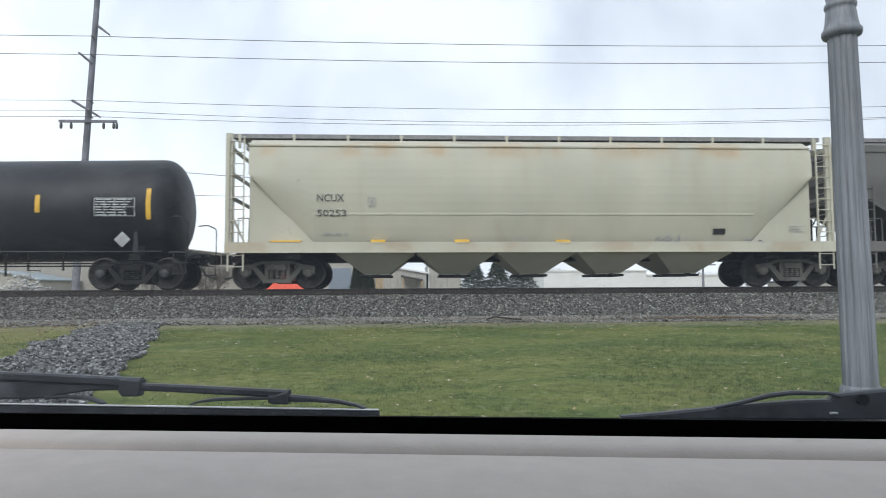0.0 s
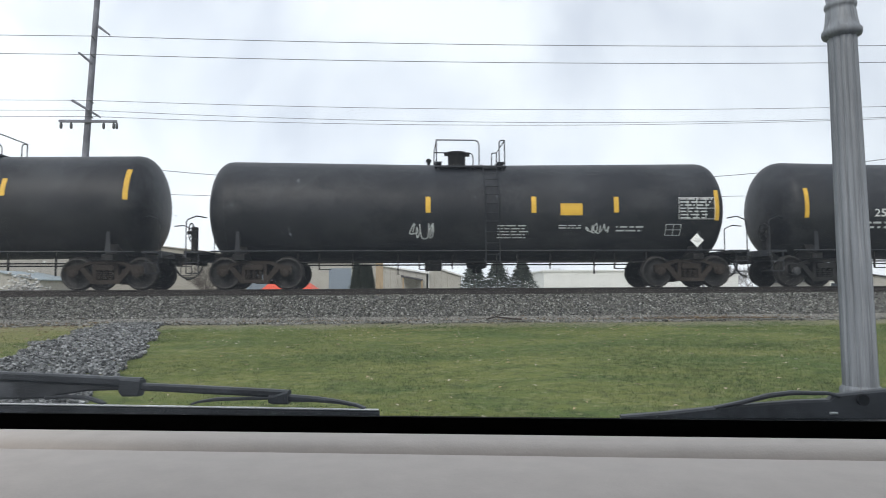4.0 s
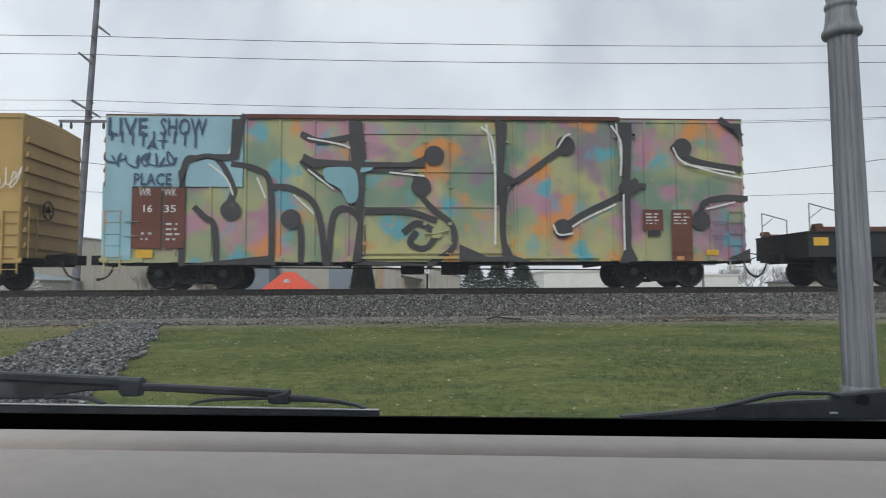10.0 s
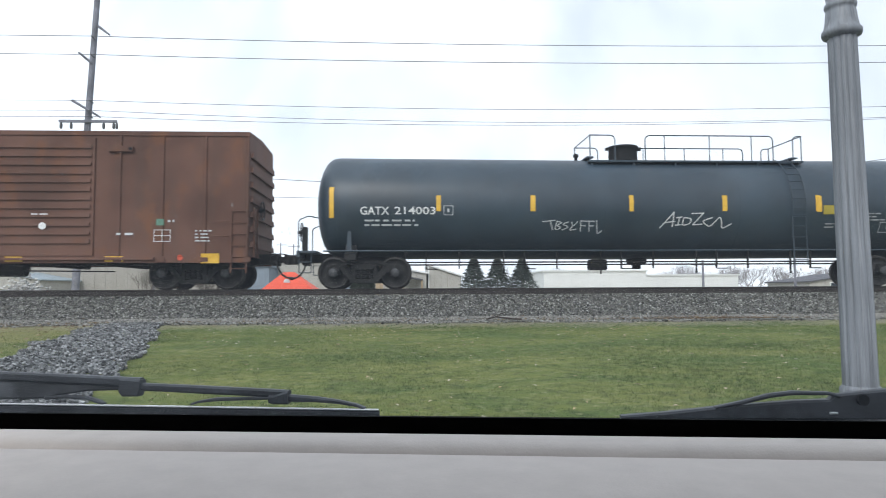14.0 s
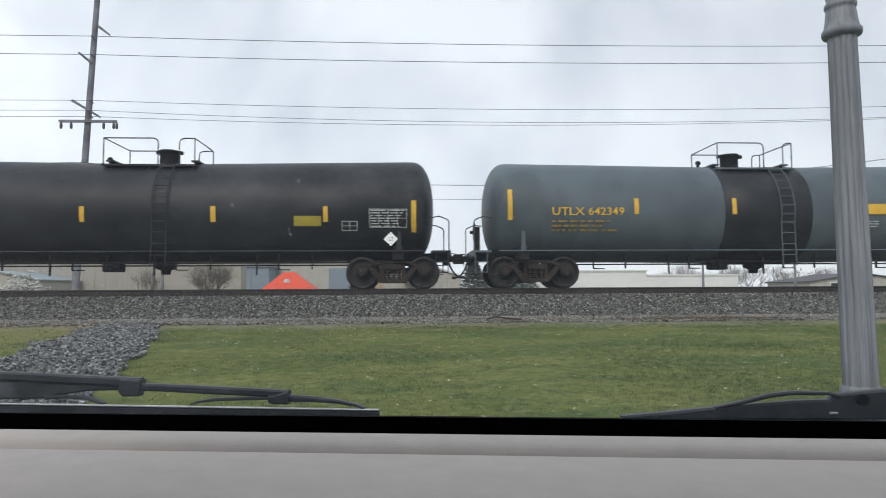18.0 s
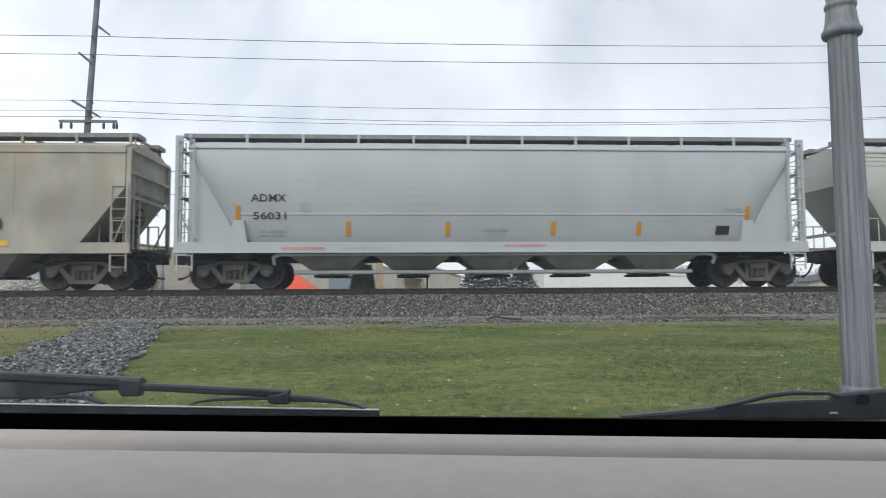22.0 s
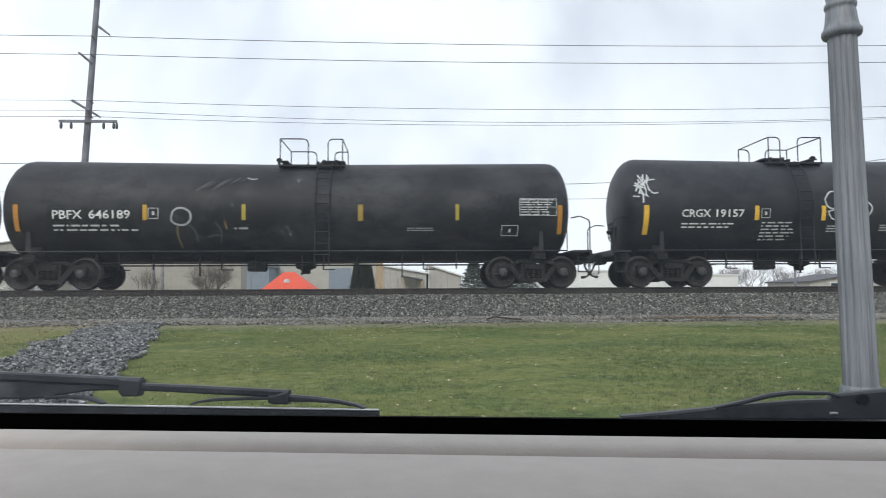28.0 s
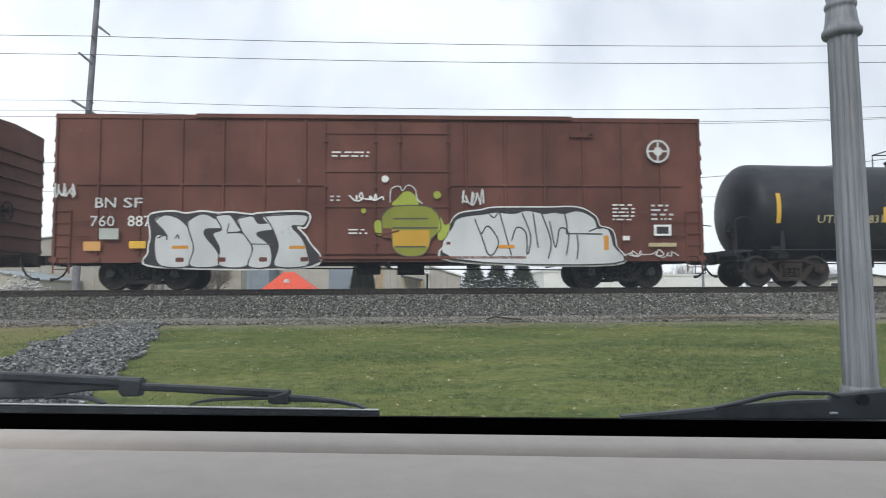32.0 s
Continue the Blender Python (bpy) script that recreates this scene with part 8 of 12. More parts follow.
mark("P", "O", 3.11, 3.21, 1.18, 1.60)
mark("P", "O", 6.37, 6.50, 1.17, 1.60)
mark("Z", "K3", 2.85, 3.47, 2.13, 2.54, 5, 13, 0.03)
mark("Z", "K3", 6.89, 7.42, 2.05, 2.38, 5, 14, 0.03)

tank_car("long slate-black tank car with a long railed platform", -299.08, 19.02, 1.53, 3.96, 0.04, BLK["soft"], dome=2.25, plat=6.1, ladder_at=4.55, rail_style=2, rails=((-1.39, -0.63), (0.29, 4.23), (4.85, 5.11)), manway=(-0.1, 0.44, 0.47))
mark("S", "Y", -9.04, -8.91, 1.99, 2.87)
mark("T", "W", -8.17, -7.35, 2.08, 2.31, "GATX")
mark("T", "W", -7.20, -6.04, 2.09, 2.31, "214003")
mark("F", "P", -5.81, -5.54, 2.07, 2.34)
mark("S", "Y", -6.02, -5.89, 2.18, 2.63)
mark("S", "Y", -3.32, -3.18, 2.18, 2.64)
mark("S", "Y", -0.45, -0.32, 2.18, 2.65)
mark("S", "Y", 2.30, 2.44, 2.19, 2.65)
mark("S", "Y", 5.10, 5.24, 2.19, 2.66)
mark("B", "P", -8.05, -6.34, 1.74, 1.99, 2)
for stroke in (((-2.97, 1.89), (-2.60, 1.93)), ((-2.74, 1.91), (-2.66, 1.66)), ((-2.55, 1.90), (-2.58, 1.68), (-2.43, 1.72), (-2.53, 1.79), (-2.41, 1.86), (-2.55, 1.90)), ((-2.22, 1.88), (-2.36, 1.82), (-2.22, 1.74), (-2.38, 1.66)),
               ((-2.12, 1.88), (-2.06, 1.78), (-1.94, 1.90)), ((-2.06, 1.78), (-2.16, 1.66), (-1.98, 1.68)), ((-1.86, 1.92), (-1.84, 1.62)), ((-1.87, 1.91), (-1.66, 1.90)), ((-1.85, 1.78), (-1.70, 1.77)), ((-1.62, 1.91), (-1.59, 1.62)), ((-1.63, 1.90), (-1.46, 1.90)), ((-1.61, 1.77), (-1.48, 1.77)), ((-1.40, 1.92), (-1.34, 1.58), (-1.22, 1.64))):
    mark("W", "P", 0.028, *stroke)
for stroke in (((0.47, 1.71), (0.86, 2.16)), ((0.86, 2.16), (0.84, 1.75)), ((0.61, 1.86), (0.90, 1.90)), ((0.94, 2.00), (1.10, 2.02)), ((1.03, 2.01), (1.00, 1.80)), ((0.92, 1.79), (1.08, 1.80)),
               ((1.16, 2.00), (1.14, 1.80), (1.34, 1.84), (1.36, 1.97), (1.16, 2.00)), ((1.38, 2.12), (1.74, 2.13)), ((1.72, 2.12), (1.44, 1.80)), ((1.44, 1.80), (1.72, 1.82)),
               ((2.00, 2.00), (1.74, 1.90), (1.94, 1.76), (2.10, 1.90), (2.23, 2.01), (2.30, 1.84), (2.34, 1.71), (2.59, 1.83))):
    mark("W", "W", 0.03, *stroke)
mark("S", "Y", 8.66, 8.80, 1.99, 2.86)
mark("S", "Y", 5.14, 5.27, 2.17, 2.63)
mark("P", "V", 5.32, 6.06, 2.10, 2.36)
mark("A", "G", 7.39, 8.38, 2.05, 2.58)
mark("D", "W", 8.06, 1.42, 0.20)
mark("F", "P", 7.09, 7.56, 1.58, 1.88)
mark("B", "G", 6.11, 7.21, 1.90, 2.17, 3)
mark("B", "G", 5.40, 6.23, 1.69, 1.88, 2)

boxcar("rusty brown boxcar with its side door open", -317.93, 15.22, BXRUST, top=4.38, doors=((0.64, 3.4),), open_door=(-1.52, 0.63), slats=False, inset=1.65, rib_step=1.17, roof=BXRUST)
mark("T", "P", -6.31, -5.99, 2.18, 2.41, "BK")
mark("T", "P", -5.59, -5.29, 2.18, 2.42, "TY")
mark("T", "P", -6.38, -5.98, 1.82, 2.02, "154")
mark("T", "P", -5.59, -5.17, 1.82, 2.02, "836")
mark("F", "P", -4.30, -3.99, 2.10, 2.40)
mark("P", "Y", -6.72, -6.25, 0.73, 0.98)
mark("P", "Y", -4.11, -3.63, 0.77, 0.91)
mark("P", "Y", -1.45, -0.96, 0.76, 0.90)
mark("P", "Y", 1.07, 1.54, 0.78, 0.92)
mark("P", "Y", 3.73, 4.21, 0.77, 0.92)
mark("P", "Y", 6.32, 6.81, 0.72, 0.99)
mark("P", "E", 5.09, 5.30, 1.77, 1.95)
mark("F", "W", 5.03, 5.49, 1.32, 1.65, 2)
mark("B", "P", 6.15, 6.63, 1.30, 1.67, 4)
mark("C", "W", 2.07, 1.75, 0.10)
mark("B", "W", 1.77, 2.35, 2.04, 2.12, 1)
mark("C", "R", 5.75, 0.88, 0.08)
mark("C", "R", -5.57, 0.99, 0.08)
mark("B", "P", -6.62, -6.08, 1.05, 1.43, 4)
mark("B", "P", 4.03, 4.51, 1.46, 1.62, 1)
mark("B", "P", 5.41, 5.66, 1.82, 1.98, 1)
mark("Z", "E3", -5.32, -1.53, 1.13, 1.66, 9, 41, 0.06)
mark("Z", "C", -5.23, -2.85, 0.75, 1.28, 7, 42, 0.06)
mark("Z", "N3", -3.93, -1.61, 0.78, 1.36, 7, 43, 0.06)
mark("Z", "K3", -5.16, -1.76, 0.84, 1.57, 9, 44, 0.035)
mark("B", "R", -4.37, -4.06, 1.60, 1.72, 1)

centerbeam("black centerbeam flatcar with an empty truss", -338.36, 22.01, BEAMBLACK)
mark("P", "Y", -11.12, -10.85, 1.48, 1.96)
mark("P", "Y", -10.94, -10.46, 0.84, 0.98)
mark("P", "W", -8.61, -8.21, 0.83, 1.03)
mark("B", "W", -11.18, -10.97, 2.51, 4.36, 13)
mark("P", "Y", 11.07, 11.29, 1.52, 1.97)
mark("P", "Y", 10.63, 11.11, 0.90, 1.04)

centerbeam("red-brown centerbeam flatcar with an empty truss", -362.06, 22.19, BEAMRED)
mark("T", "W", -8.08, -7.76, 0.80, 0.97, "NS")
mark("B", "W", -6.91, -5.54, 0.80, 0.97, 1)
mark("P", "Y", -7.43, -6.99, 0.89, 1.02)
mark("P", "Y", -0.12, 0.34, 0.87, 1.00)
mark("P", "Y", 3.46, 3.93, 0.86, 0.99)
mark("P", "Y", 5.77, 6.24, 0.86, 0.99)
mark("F", "W", 4.66, 5.15, 0.81, 1.00, 3)
mark("B", "P", -3.84, -2.99, 0.80, 0.98, 2)
mark("B", "P", -1.41, -0.72, 0.80, 0.96, 2)
mark("P", "V", -2.34, -2.07, 0.83, 0.94)
mark("B", "G", 2.17, 2.78, 0.80, 0.96, 2)
mark("B", "P", 7.06, 7.43, 0.87, 1.00, 1)
mark("B", "P", 9.25, 9.92, 0.88, 1.01, 1)
mark("S", "Y", 10.91, 11.06, 1.30, 2.18)
mark("B", "P", 1.15, 1.37, 0.82, 0.98, 1)

tank_car("slate grey tank car with a black middle band", -382.76, 16.51, 1.5, 3.81, 0.09, BLK["grey"], band=(-1.32, 1.31, BLK["plain"]), dome=-0.07, plat=2.5, ladder_at=0.51)
mark("S", "Y", -7.69, -7.56, 1.93, 2.82)
mark("T", "Y", -6.41, -5.47, 2.07, 2.30, "UTLX")
mark("T", "Y", -5.36, -4.32, 2.07, 2.30, "642349")
mark("S", "Y", -4.02, -3.89, 2.10, 2.56)
mark("S", "Y", -1.12, -0.99, 2.10, 2.57)
mark("S", "Y", 2.52, 2.65, 2.10, 2.58)
mark("S", "Y", 4.84, 4.97, 2.10, 2.58)
mark("P", "Y", 2.80, 3.56, 2.10, 2.41)
mark("A", "G", 6.27, 7.28, 1.98, 2.47)
mark("S", "Y", 7.51, 7.64, 1.90, 2.81)
mark("F", "P", 5.52, 5.94, 1.61, 1.91, 2)
mark("D", "W", 7.08, 1.33, 0.20)
mark("B", "P", 2.85, 3.37, 1.72, 1.93, 3)
mark("B", "D", -6.42, -4.40, 1.59, 1.97, 3)

tank_car("black tank car with yellow lettering and an olive plate", -400.77, 16.47, 1.5, 3.85, 0.1, BLK["plain"], dome=0.03, plat=2.8, rail_style=1)
mark("S", "Y", 7.56, 7.70, 1.60, 2.49)
mark("A", "P", 6.37, 7.44, 1.73, 2.25)
mark("S", "Y", 5.08, 5.21, 1.88, 2.32)
mark("S", "Y", 1.96, 2.10, 1.88, 2.32)
mark("S", "Y", -1.60, -1.47, 1.88, 2.31)
mark("P", "V", 4.26, 5.02, 1.77, 2.05)
mark("F", "P", 5.60, 6.04, 1.64, 1.91, 2)
mark("D", "W", 6.98, 1.40, 0.20)
mark("S", "Y", -7.45, -7.32, 1.61, 2.47)
mark("T", "Y", -6.43, -5.44, 1.93, 2.19, "UTLX")
mark("T", "Y", -5.29, -4.26, 1.93, 2.19, "646458")
mark("S", "Y", -4.27, -4.13, 1.90, 2.32)
mark("B", "D", -6.42, -5.09, 1.50, 1.85, 3)

tank_car("black tank car with a white placard and yellow lettering", -418.71, 16.66, 1.5, 3.82, 0.1, BLK["plain"], dome=-0.56, plat=3.0, rails=((-1.87, -0.19), (0.43, 1.1)), manway=(-0.8, 0.42, 0.45))
mark("S", "Y", -7.42, -7.29, 1.94, 2.81)
mark("T", "Y", -6.42, -5.44, 2.00, 2.24, "UTLX")
mark("T", "Y", -5.35, -4.34, 2.00, 2.24, "675258")
mark("S", "Y", -4.31, -4.18, 2.14, 2.61)
mark("S", "Y", -1.86, -1.73, 2.15, 2.61)
mark("S", "Y", 1.58, 1.71, 2.15, 2.62)
mark("S", "Y", 4.03, 4.17, 2.15, 2.62)
mark("B", "G", -3.65, -3.27, 1.96, 2.27, 3)
mark("A", "P", 6.31, 7.42, 1.98, 2.49)
mark("S", "Y", 7.50, 7.63, 1.95, 2.82)
mark("F", "P", 5.52, 5.98, 1.60, 1.88, 1)
mark("D", "W", 7.14, 1.43, 0.20)

bulkhead_flat("rusty red bulkhead flatcar with upright stakes", -438.22, 19.55, FLATRED, UNDER, stakes=(-7.29, -4.17, -1.6, 1.13, 3.94, 7.07))
mark("T", "W", -6.64, -6.21, 0.81, 1.06, "NS")
mark("T", "W", -5.64, -4.69, 0.81, 1.07, "8020")
mark("P", "Y", -9.07, -8.63, 0.72, 1.03)
mark("P", "Y", -6.65, -6.19, 0.70, 0.83)
mark("P", "Y", -3.90, -3.44, 0.69, 0.82)
mark("P", "Y", -0.37, 0.10, 0.68, 0.81)
mark("P", "Y", 3.18, 3.65, 0.68, 0.81)
mark("P", "Y", 5.94, 6.41, 0.71, 0.84)
mark("P", "Y", 8.42, 8.94, 0.71, 0.94)
mark("B", "P", -3.61, -2.99, 0.86, 1.02, 2)
mark("B", "P", -7.97, -7.59, 0.74, 0.83, 1)

covered_hopper("off-white covered hopper with a cream sill", -458.69, 17.99, HWHITE, bays=4, round_side=True, posts=False, eave=3.98, cut=1.3, cut_z=3.1, bay=BAYGREY)
mark("T", "K", -7.21, -6.38, 2.45, 2.66, "SHPX")
mark("T", "K", -7.20, -5.99, 2.01, 2.22, "458807")
mark("B", "G", -5.56, -5.34, 2.20, 2.47, 3)
mark("S", "Y", -7.72, -7.59, 1.42, 2.25)
mark("B", "K", -7.17, -6.32, 1.49, 1.73, 2)
mark("P", "Y", -6.11, -5.69, 1.15, 1.27)
mark("P", "Y", -3.39, -2.96, 1.14, 1.27)
mark("P", "Y", -1.16, -0.73, 1.14, 1.26)
mark("P", "Y", 1.73, 2.16, 1.13, 1.26)
mark("P", "Y", 4.64, 5.08, 1.12, 1.25)
mark("B", "G", -4.57, -3.46, 1.08, 1.17, 1)
mark("B", "G", 5.81, 6.97, 2.02, 2.44, 4)
mark("P", "K", 6.39, 6.82, 1.58, 1.80)
mark("F", "G", 5.47, 6.37, 1.51, 1.89)
mark("P", "W", -6.55, -6.21, 0.94, 1.21)
mark("P", "G2", -5.63, -5.38, 0.94, 1.26)
mark("P", "G2", -2.01, -1.76, 0.93, 1.25)
mark("P", "G2", 1.66, 1.92, 0.92, 1.24)
mark("P", "G2", 5.39, 5.65, 0.91, 1.24)
mark("P", "G2", 6.61, 6.87, 0.91, 1.23)
mark("P", "G2", 7.27, 7.53, 0.91, 1.23)

covered_hopper("light grey rounded covered hopper with unloading pipes", -478.14, 18.05, HGREY, bays=5, round_side=True, eave=4.0, pipe=True, cut=1.45, cut_z=3.85, closed=0.32, pads=True, bay=BAYGREY, trucks=(-0.3, -0.6))
mark("T", "K", -6.93, -5.96, 2.44, 2.65, "ADMX")
mark("T", "K", -6.88, -5.97, 1.95, 2.15, "56031")
mark("F", "G", -5.57, -5.30, 2.17, 2.41)
mark("S", "O", -7.36, -7.23, 1.44, 2.33)
mark("S", "O", -4.31, -4.18, 1.49, 1.89)
mark("S", "O", -1.50, -1.37, 1.48, 1.89)
mark("S", "O", 1.55, 1.69, 1.48, 1.89)
mark("S", "O", 4.05, 4.18, 1.48, 1.89)
mark("S", "O", 7.22, 7.36, 1.56, 2.33)
mark("P", "K", 6.39, 6.79, 1.52, 1.77)
mark("B", "G", 6.59, 7.23, 2.12, 2.30, 2)
mark("B", "G", -0.36, 0.37, 1.50, 1.72, 2)
mark("B", "G", -6.69, -5.83, 1.47, 1.69, 2)
mark("P", "N", -6.06, -4.89, 1.09, 1.16)
mark("P", "N", 0.17, 1.34, 1.18, 1.24)
mark("B", "G", -4.42, -2.92, 1.09, 1.17, 1)

covered_hopper("stained grey covered hopper with bubble-letter graffiti", -496.82, 16.94, HSTAIN, bays=4, eave=4.0, cut=1.2, cut_z=2.8, bay=BAYGREY)
mark("T", "G", -6.54, -5.88, 2.29, 2.48, "5608")
mark("W", "F", 0.1, (-4.82, 1.69), (-4.52, 2.07), (-4.10, 2.20), (-3.67, 2.11), (-3.25, 2.16), (-2.91, 2.24), (-2.65, 2.41), (-2.31, 2.20), (-1.88, 2.33), (-1.78, 1.94), (-1.45, 2.11), (-1.02, 2.33), (-0.63, 2.16), (-0.49, 1.94), (-0.07, 2.03), (0.10, 1.90), (0.54, 2.16), (1.14, 2.12), (1.33, 1.77), (1.21, 1.34), (0.77, 1.17), (0.25, 1.17), (-0.35, 1.26), (-1.04, 1.35), (-1.55, 1.18), (-1.98, 1.09), (-2.49, 1.16), (-3.26, 1.33), (-3.94, 1.17), (-4.44, 1.18), (-4.63, 1.44), (-4.82, 1.69))
mark("O", "K3", 1, (-4.82, 1.69), (-4.52, 2.07), (-4.10, 2.20), (-3.67, 2.11), (-3.25, 2.16), (-2.91, 2.24), (-2.65, 2.41), (-2.31, 2.20), (-1.88, 2.33), (-1.78, 1.94), (-1.45, 2.11), (-1.02, 2.33), (-0.63, 2.16), (-0.49, 1.94), (-0.07, 2.03), (0.10, 1.90), (0.54, 2.16), (1.14, 2.12), (1.33, 1.77), (1.21, 1.34), (0.77, 1.17), (0.25, 1.17), (-0.35, 1.26), (-1.04, 1.35), (-1.55, 1.18), (-1.98, 1.09), (-2.49, 1.16), (-3.26, 1.33), (-3.94, 1.17), (-4.44, 1.18), (-4.63, 1.44))
mark("O", "S", 1, (-4.77, 1.73), (-4.47, 2.00), (-4.05, 2.13), (-3.62, 2.04), (-3.20, 2.09), (-2.86, 2.17), (-2.60, 2.34), (-2.26, 2.13), (-1.91, 2.26), (-1.82, 1.88), (-1.49, 2.05), (-1.05, 2.26), (-0.67, 2.09), (-0.53, 1.88), (-0.11, 1.96), (0.06, 1.83), (0.50, 2.09), (1.11, 2.05), (1.29, 1.70), (1.18, 1.39), (0.74, 1.22), (0.22, 1.22), (-0.38, 1.30), (-1.07, 1.39), (-1.59, 1.22), (-1.93, 1.14), (-2.44, 1.20), (-3.21, 1.38), (-3.88, 1.21), (-4.39, 1.22), (-4.57, 1.48))
mark("W", "K3", 0.045, (-4.27, 2.01), (-4.44, 1.73), (-4.41, 1.37))
mark("W", "K3", 0.045, (-3.67, 2.06), (-3.57, 1.73), (-3.60, 1.39))
mark("W", "K3", 0.045, (-3.25, 2.11), (-3.13, 1.69), (-3.49, 1.37))
mark("W", "K3", 0.045, (-3.13, 1.67), (-2.57, 1.73), (-3.13, 1.43), (-2.42, 1.45), (-2.35, 1.93), (-2.74, 2.10), (-2.57, 2.13))
mark("W", "K3", 0.045, (-2.14, 2.11), (-2.01, 1.77), (-2.06, 1.52))
mark("W", "K3", 0.045, (-1.54, 2.03), (-1.96, 1.60), (-1.64, 1.26), (-1.29, 1.69), (-1.54, 2.03))
mark("W", "K3", 0.045, (-1.15, 1.96), (-1.03, 1.69), (-0.85, 1.36))
mark("W", "K3", 0.045, (-0.98, 2.05), (-0.82, 1.69), (-0.61, 1.35))
mark("W", "K3", 0.045, (-0.17, 1.69), (0.27, 1.73), (0.08, 1.34), (-0.50, 1.43))
mark("W", "K3", 0.045, (0.10, 1.86), (0.35, 1.52), (0.56, 1.33), (0.97, 1.60), (0.70, 1.86))
mark("O", "S6", 0, (-0.66, 2.30), (-0.62, 2.95), (-0.54, 3.22), (-0.44, 3.26), (-0.38, 3.05), (-0.20, 3.24), (-0.16, 3.02), (0.08, 3.06), (-0.04, 2.90), (0.34, 2.84), (0.10, 2.70), (0.20, 2.58), (-0.30, 2.56), (-0.36, 2.22), (-0.46, 2.20), (-0.50, 2.46), (-0.56, 2.22))
mark("W", "G3", 0.05, (-0.53, 3.18), (-0.50, 2.85), (-0.56, 2.55), (-0.52, 2.30))
mark("W", "G", 0.03, (-0.40, 3.00), (-0.36, 2.72), (0.12, 2.70))
mark("P", "S6", -0.32, 0.84, 2.24, 2.58)
mark("T", "O", -0.24, 0.80, 2.28, 2.54, "M C P")
mark("P", "K", 4.73, 5.06, 1.69, 1.97)
mark("P", "Y", -5.61, -5.21, 1.21, 1.37)
mark("P", "Y", -3.13, -2.74, 1.21, 1.37)
mark("P", "Y", -0.69, -0.30, 1.20, 1.37)
mark("P", "Y", 2.23, 2.66, 1.22, 1.36)
mark("P", "Y", 4.82, 5.26, 1.21, 1.36)
mark("P", "Y", -8.21, -7.82, 1.11, 1.23)
mark("Z", "G", -5.21, -4.73, 1.12, 1.44, 4, 5, 0.03)
mark("B", "G2", -6.40, -5.53, 1.57, 1.79, 2)
mark("Z", "G", 1.37, 2.12, 1.13, 1.62, 4, 6, 0.03)

covered_hopper("rusty tan covered hopper with peeling pale paint", -514.65, 16.84, HRUST, sill=HSTAIN, bays=4, eave=3.98, pipe=True, cut=1.25, cut_z=2.85, bay=BAYGREY)
mark("O", "F", 1, (-4.77, 2.52), (-4.64, 2.63), (-3.58, 2.61), (-3.43, 2.73), (-1.39, 2.70), (0.82, 2.75), (2.75, 2.69), (4.53, 2.76), (4.77, 2.53), (4.65, 2.08), (4.77, 1.63), (4.03, 1.53), (1.78, 1.50), (-0.76, 1.55), (-2.64, 1.51), (-4.62, 1.54), (-4.81, 1.92), (-4.71, 2.23))
mark("O", "U1", 1, (-3.43, 2.72), (-3.23, 2.77), (-2.90, 2.73), (-2.50, 2.79), (-2.10, 2.74), (-2.17, 2.62), (-2.63, 2.65), (-2.83, 2.57), (-3.16, 2.64), (-3.36, 2.60))
mark("O", "U1", 1, (-0.86, 2.72), (-0.73, 2.78), (-0.51, 2.73), (-0.25, 2.79), (0.01, 2.74), (-0.03, 2.62), (-0.34, 2.65), (-0.47, 2.56), (-0.68, 2.63), (-0.81, 2.59))
mark("O", "U1", 1, (0.03, 2.72), (0.11, 2.80), (0.26, 2.73), (0.43, 2.81), (0.60, 2.75), (0.57, 2.59), (0.37, 2.63), (0.29, 2.53), (0.14, 2.62), (0.06, 2.57))
mark("O", "U1", 1, (0.66, 2.67), (0.80, 2.72), (1.02, 2.68), (1.29, 2.73), (1.56, 2.69), (1.51, 2.59), (1.20, 2.62), (1.07, 2.55), (0.84, 2.61), (0.71, 2.57))
mark("O", "U1", 1, (1.78, 2.68), (1.87, 2.75), (2.01, 2.69), (2.19, 2.77), (2.36, 2.71), (2.33, 2.56), (2.13, 2.60), (2.04, 2.50), (1.90, 2.59), (1.81, 2.54))
mark("O", "U1", 1, (2.42, 2.72), (2.56, 2.79), (2.78, 2.73), (3.06, 2.80), (3.33, 2.74), (3.28, 2.60), (2.96, 2.63), (2.83, 2.53), (2.60, 2.62), (2.47, 2.57))
mark("O", "U1", 1, (-2.49, 2.16), (-2.43, 2.20), (-2.32, 2.17), (-2.20, 2.21), (-2.08, 2.18), (-2.10, 2.10), (-2.24, 2.12), (-2.30, 2.07), (-2.40, 2.11), (-2.47, 2.09))
mark("O", "U1", 1, (-1.70, 2.17), (-1.51, 2.20), (-1.19, 2.17), (-0.80, 2.21), (-0.41, 2.18), (-0.48, 2.10), (-0.93, 2.12), (-1.12, 2.07), (-1.45, 2.11), (-1.64, 2.09))
mark("O", "U1", 1, (0.31, 2.17), (0.50, 2.21), (0.81, 2.17), (1.18, 2.21), (1.56, 2.18), (1.49, 2.10), (1.06, 2.12), (0.87, 2.07), (0.56, 2.12), (0.38, 2.09))
mark("O", "U1", 1, (3.71, 2.64), (3.79, 2.66), (3.91, 2.64), (4.06, 2.67), (4.20, 2.65), (4.18, 2.60), (4.01, 2.61), (3.93, 2.58), (3.81, 2.61), (3.74, 2.59))
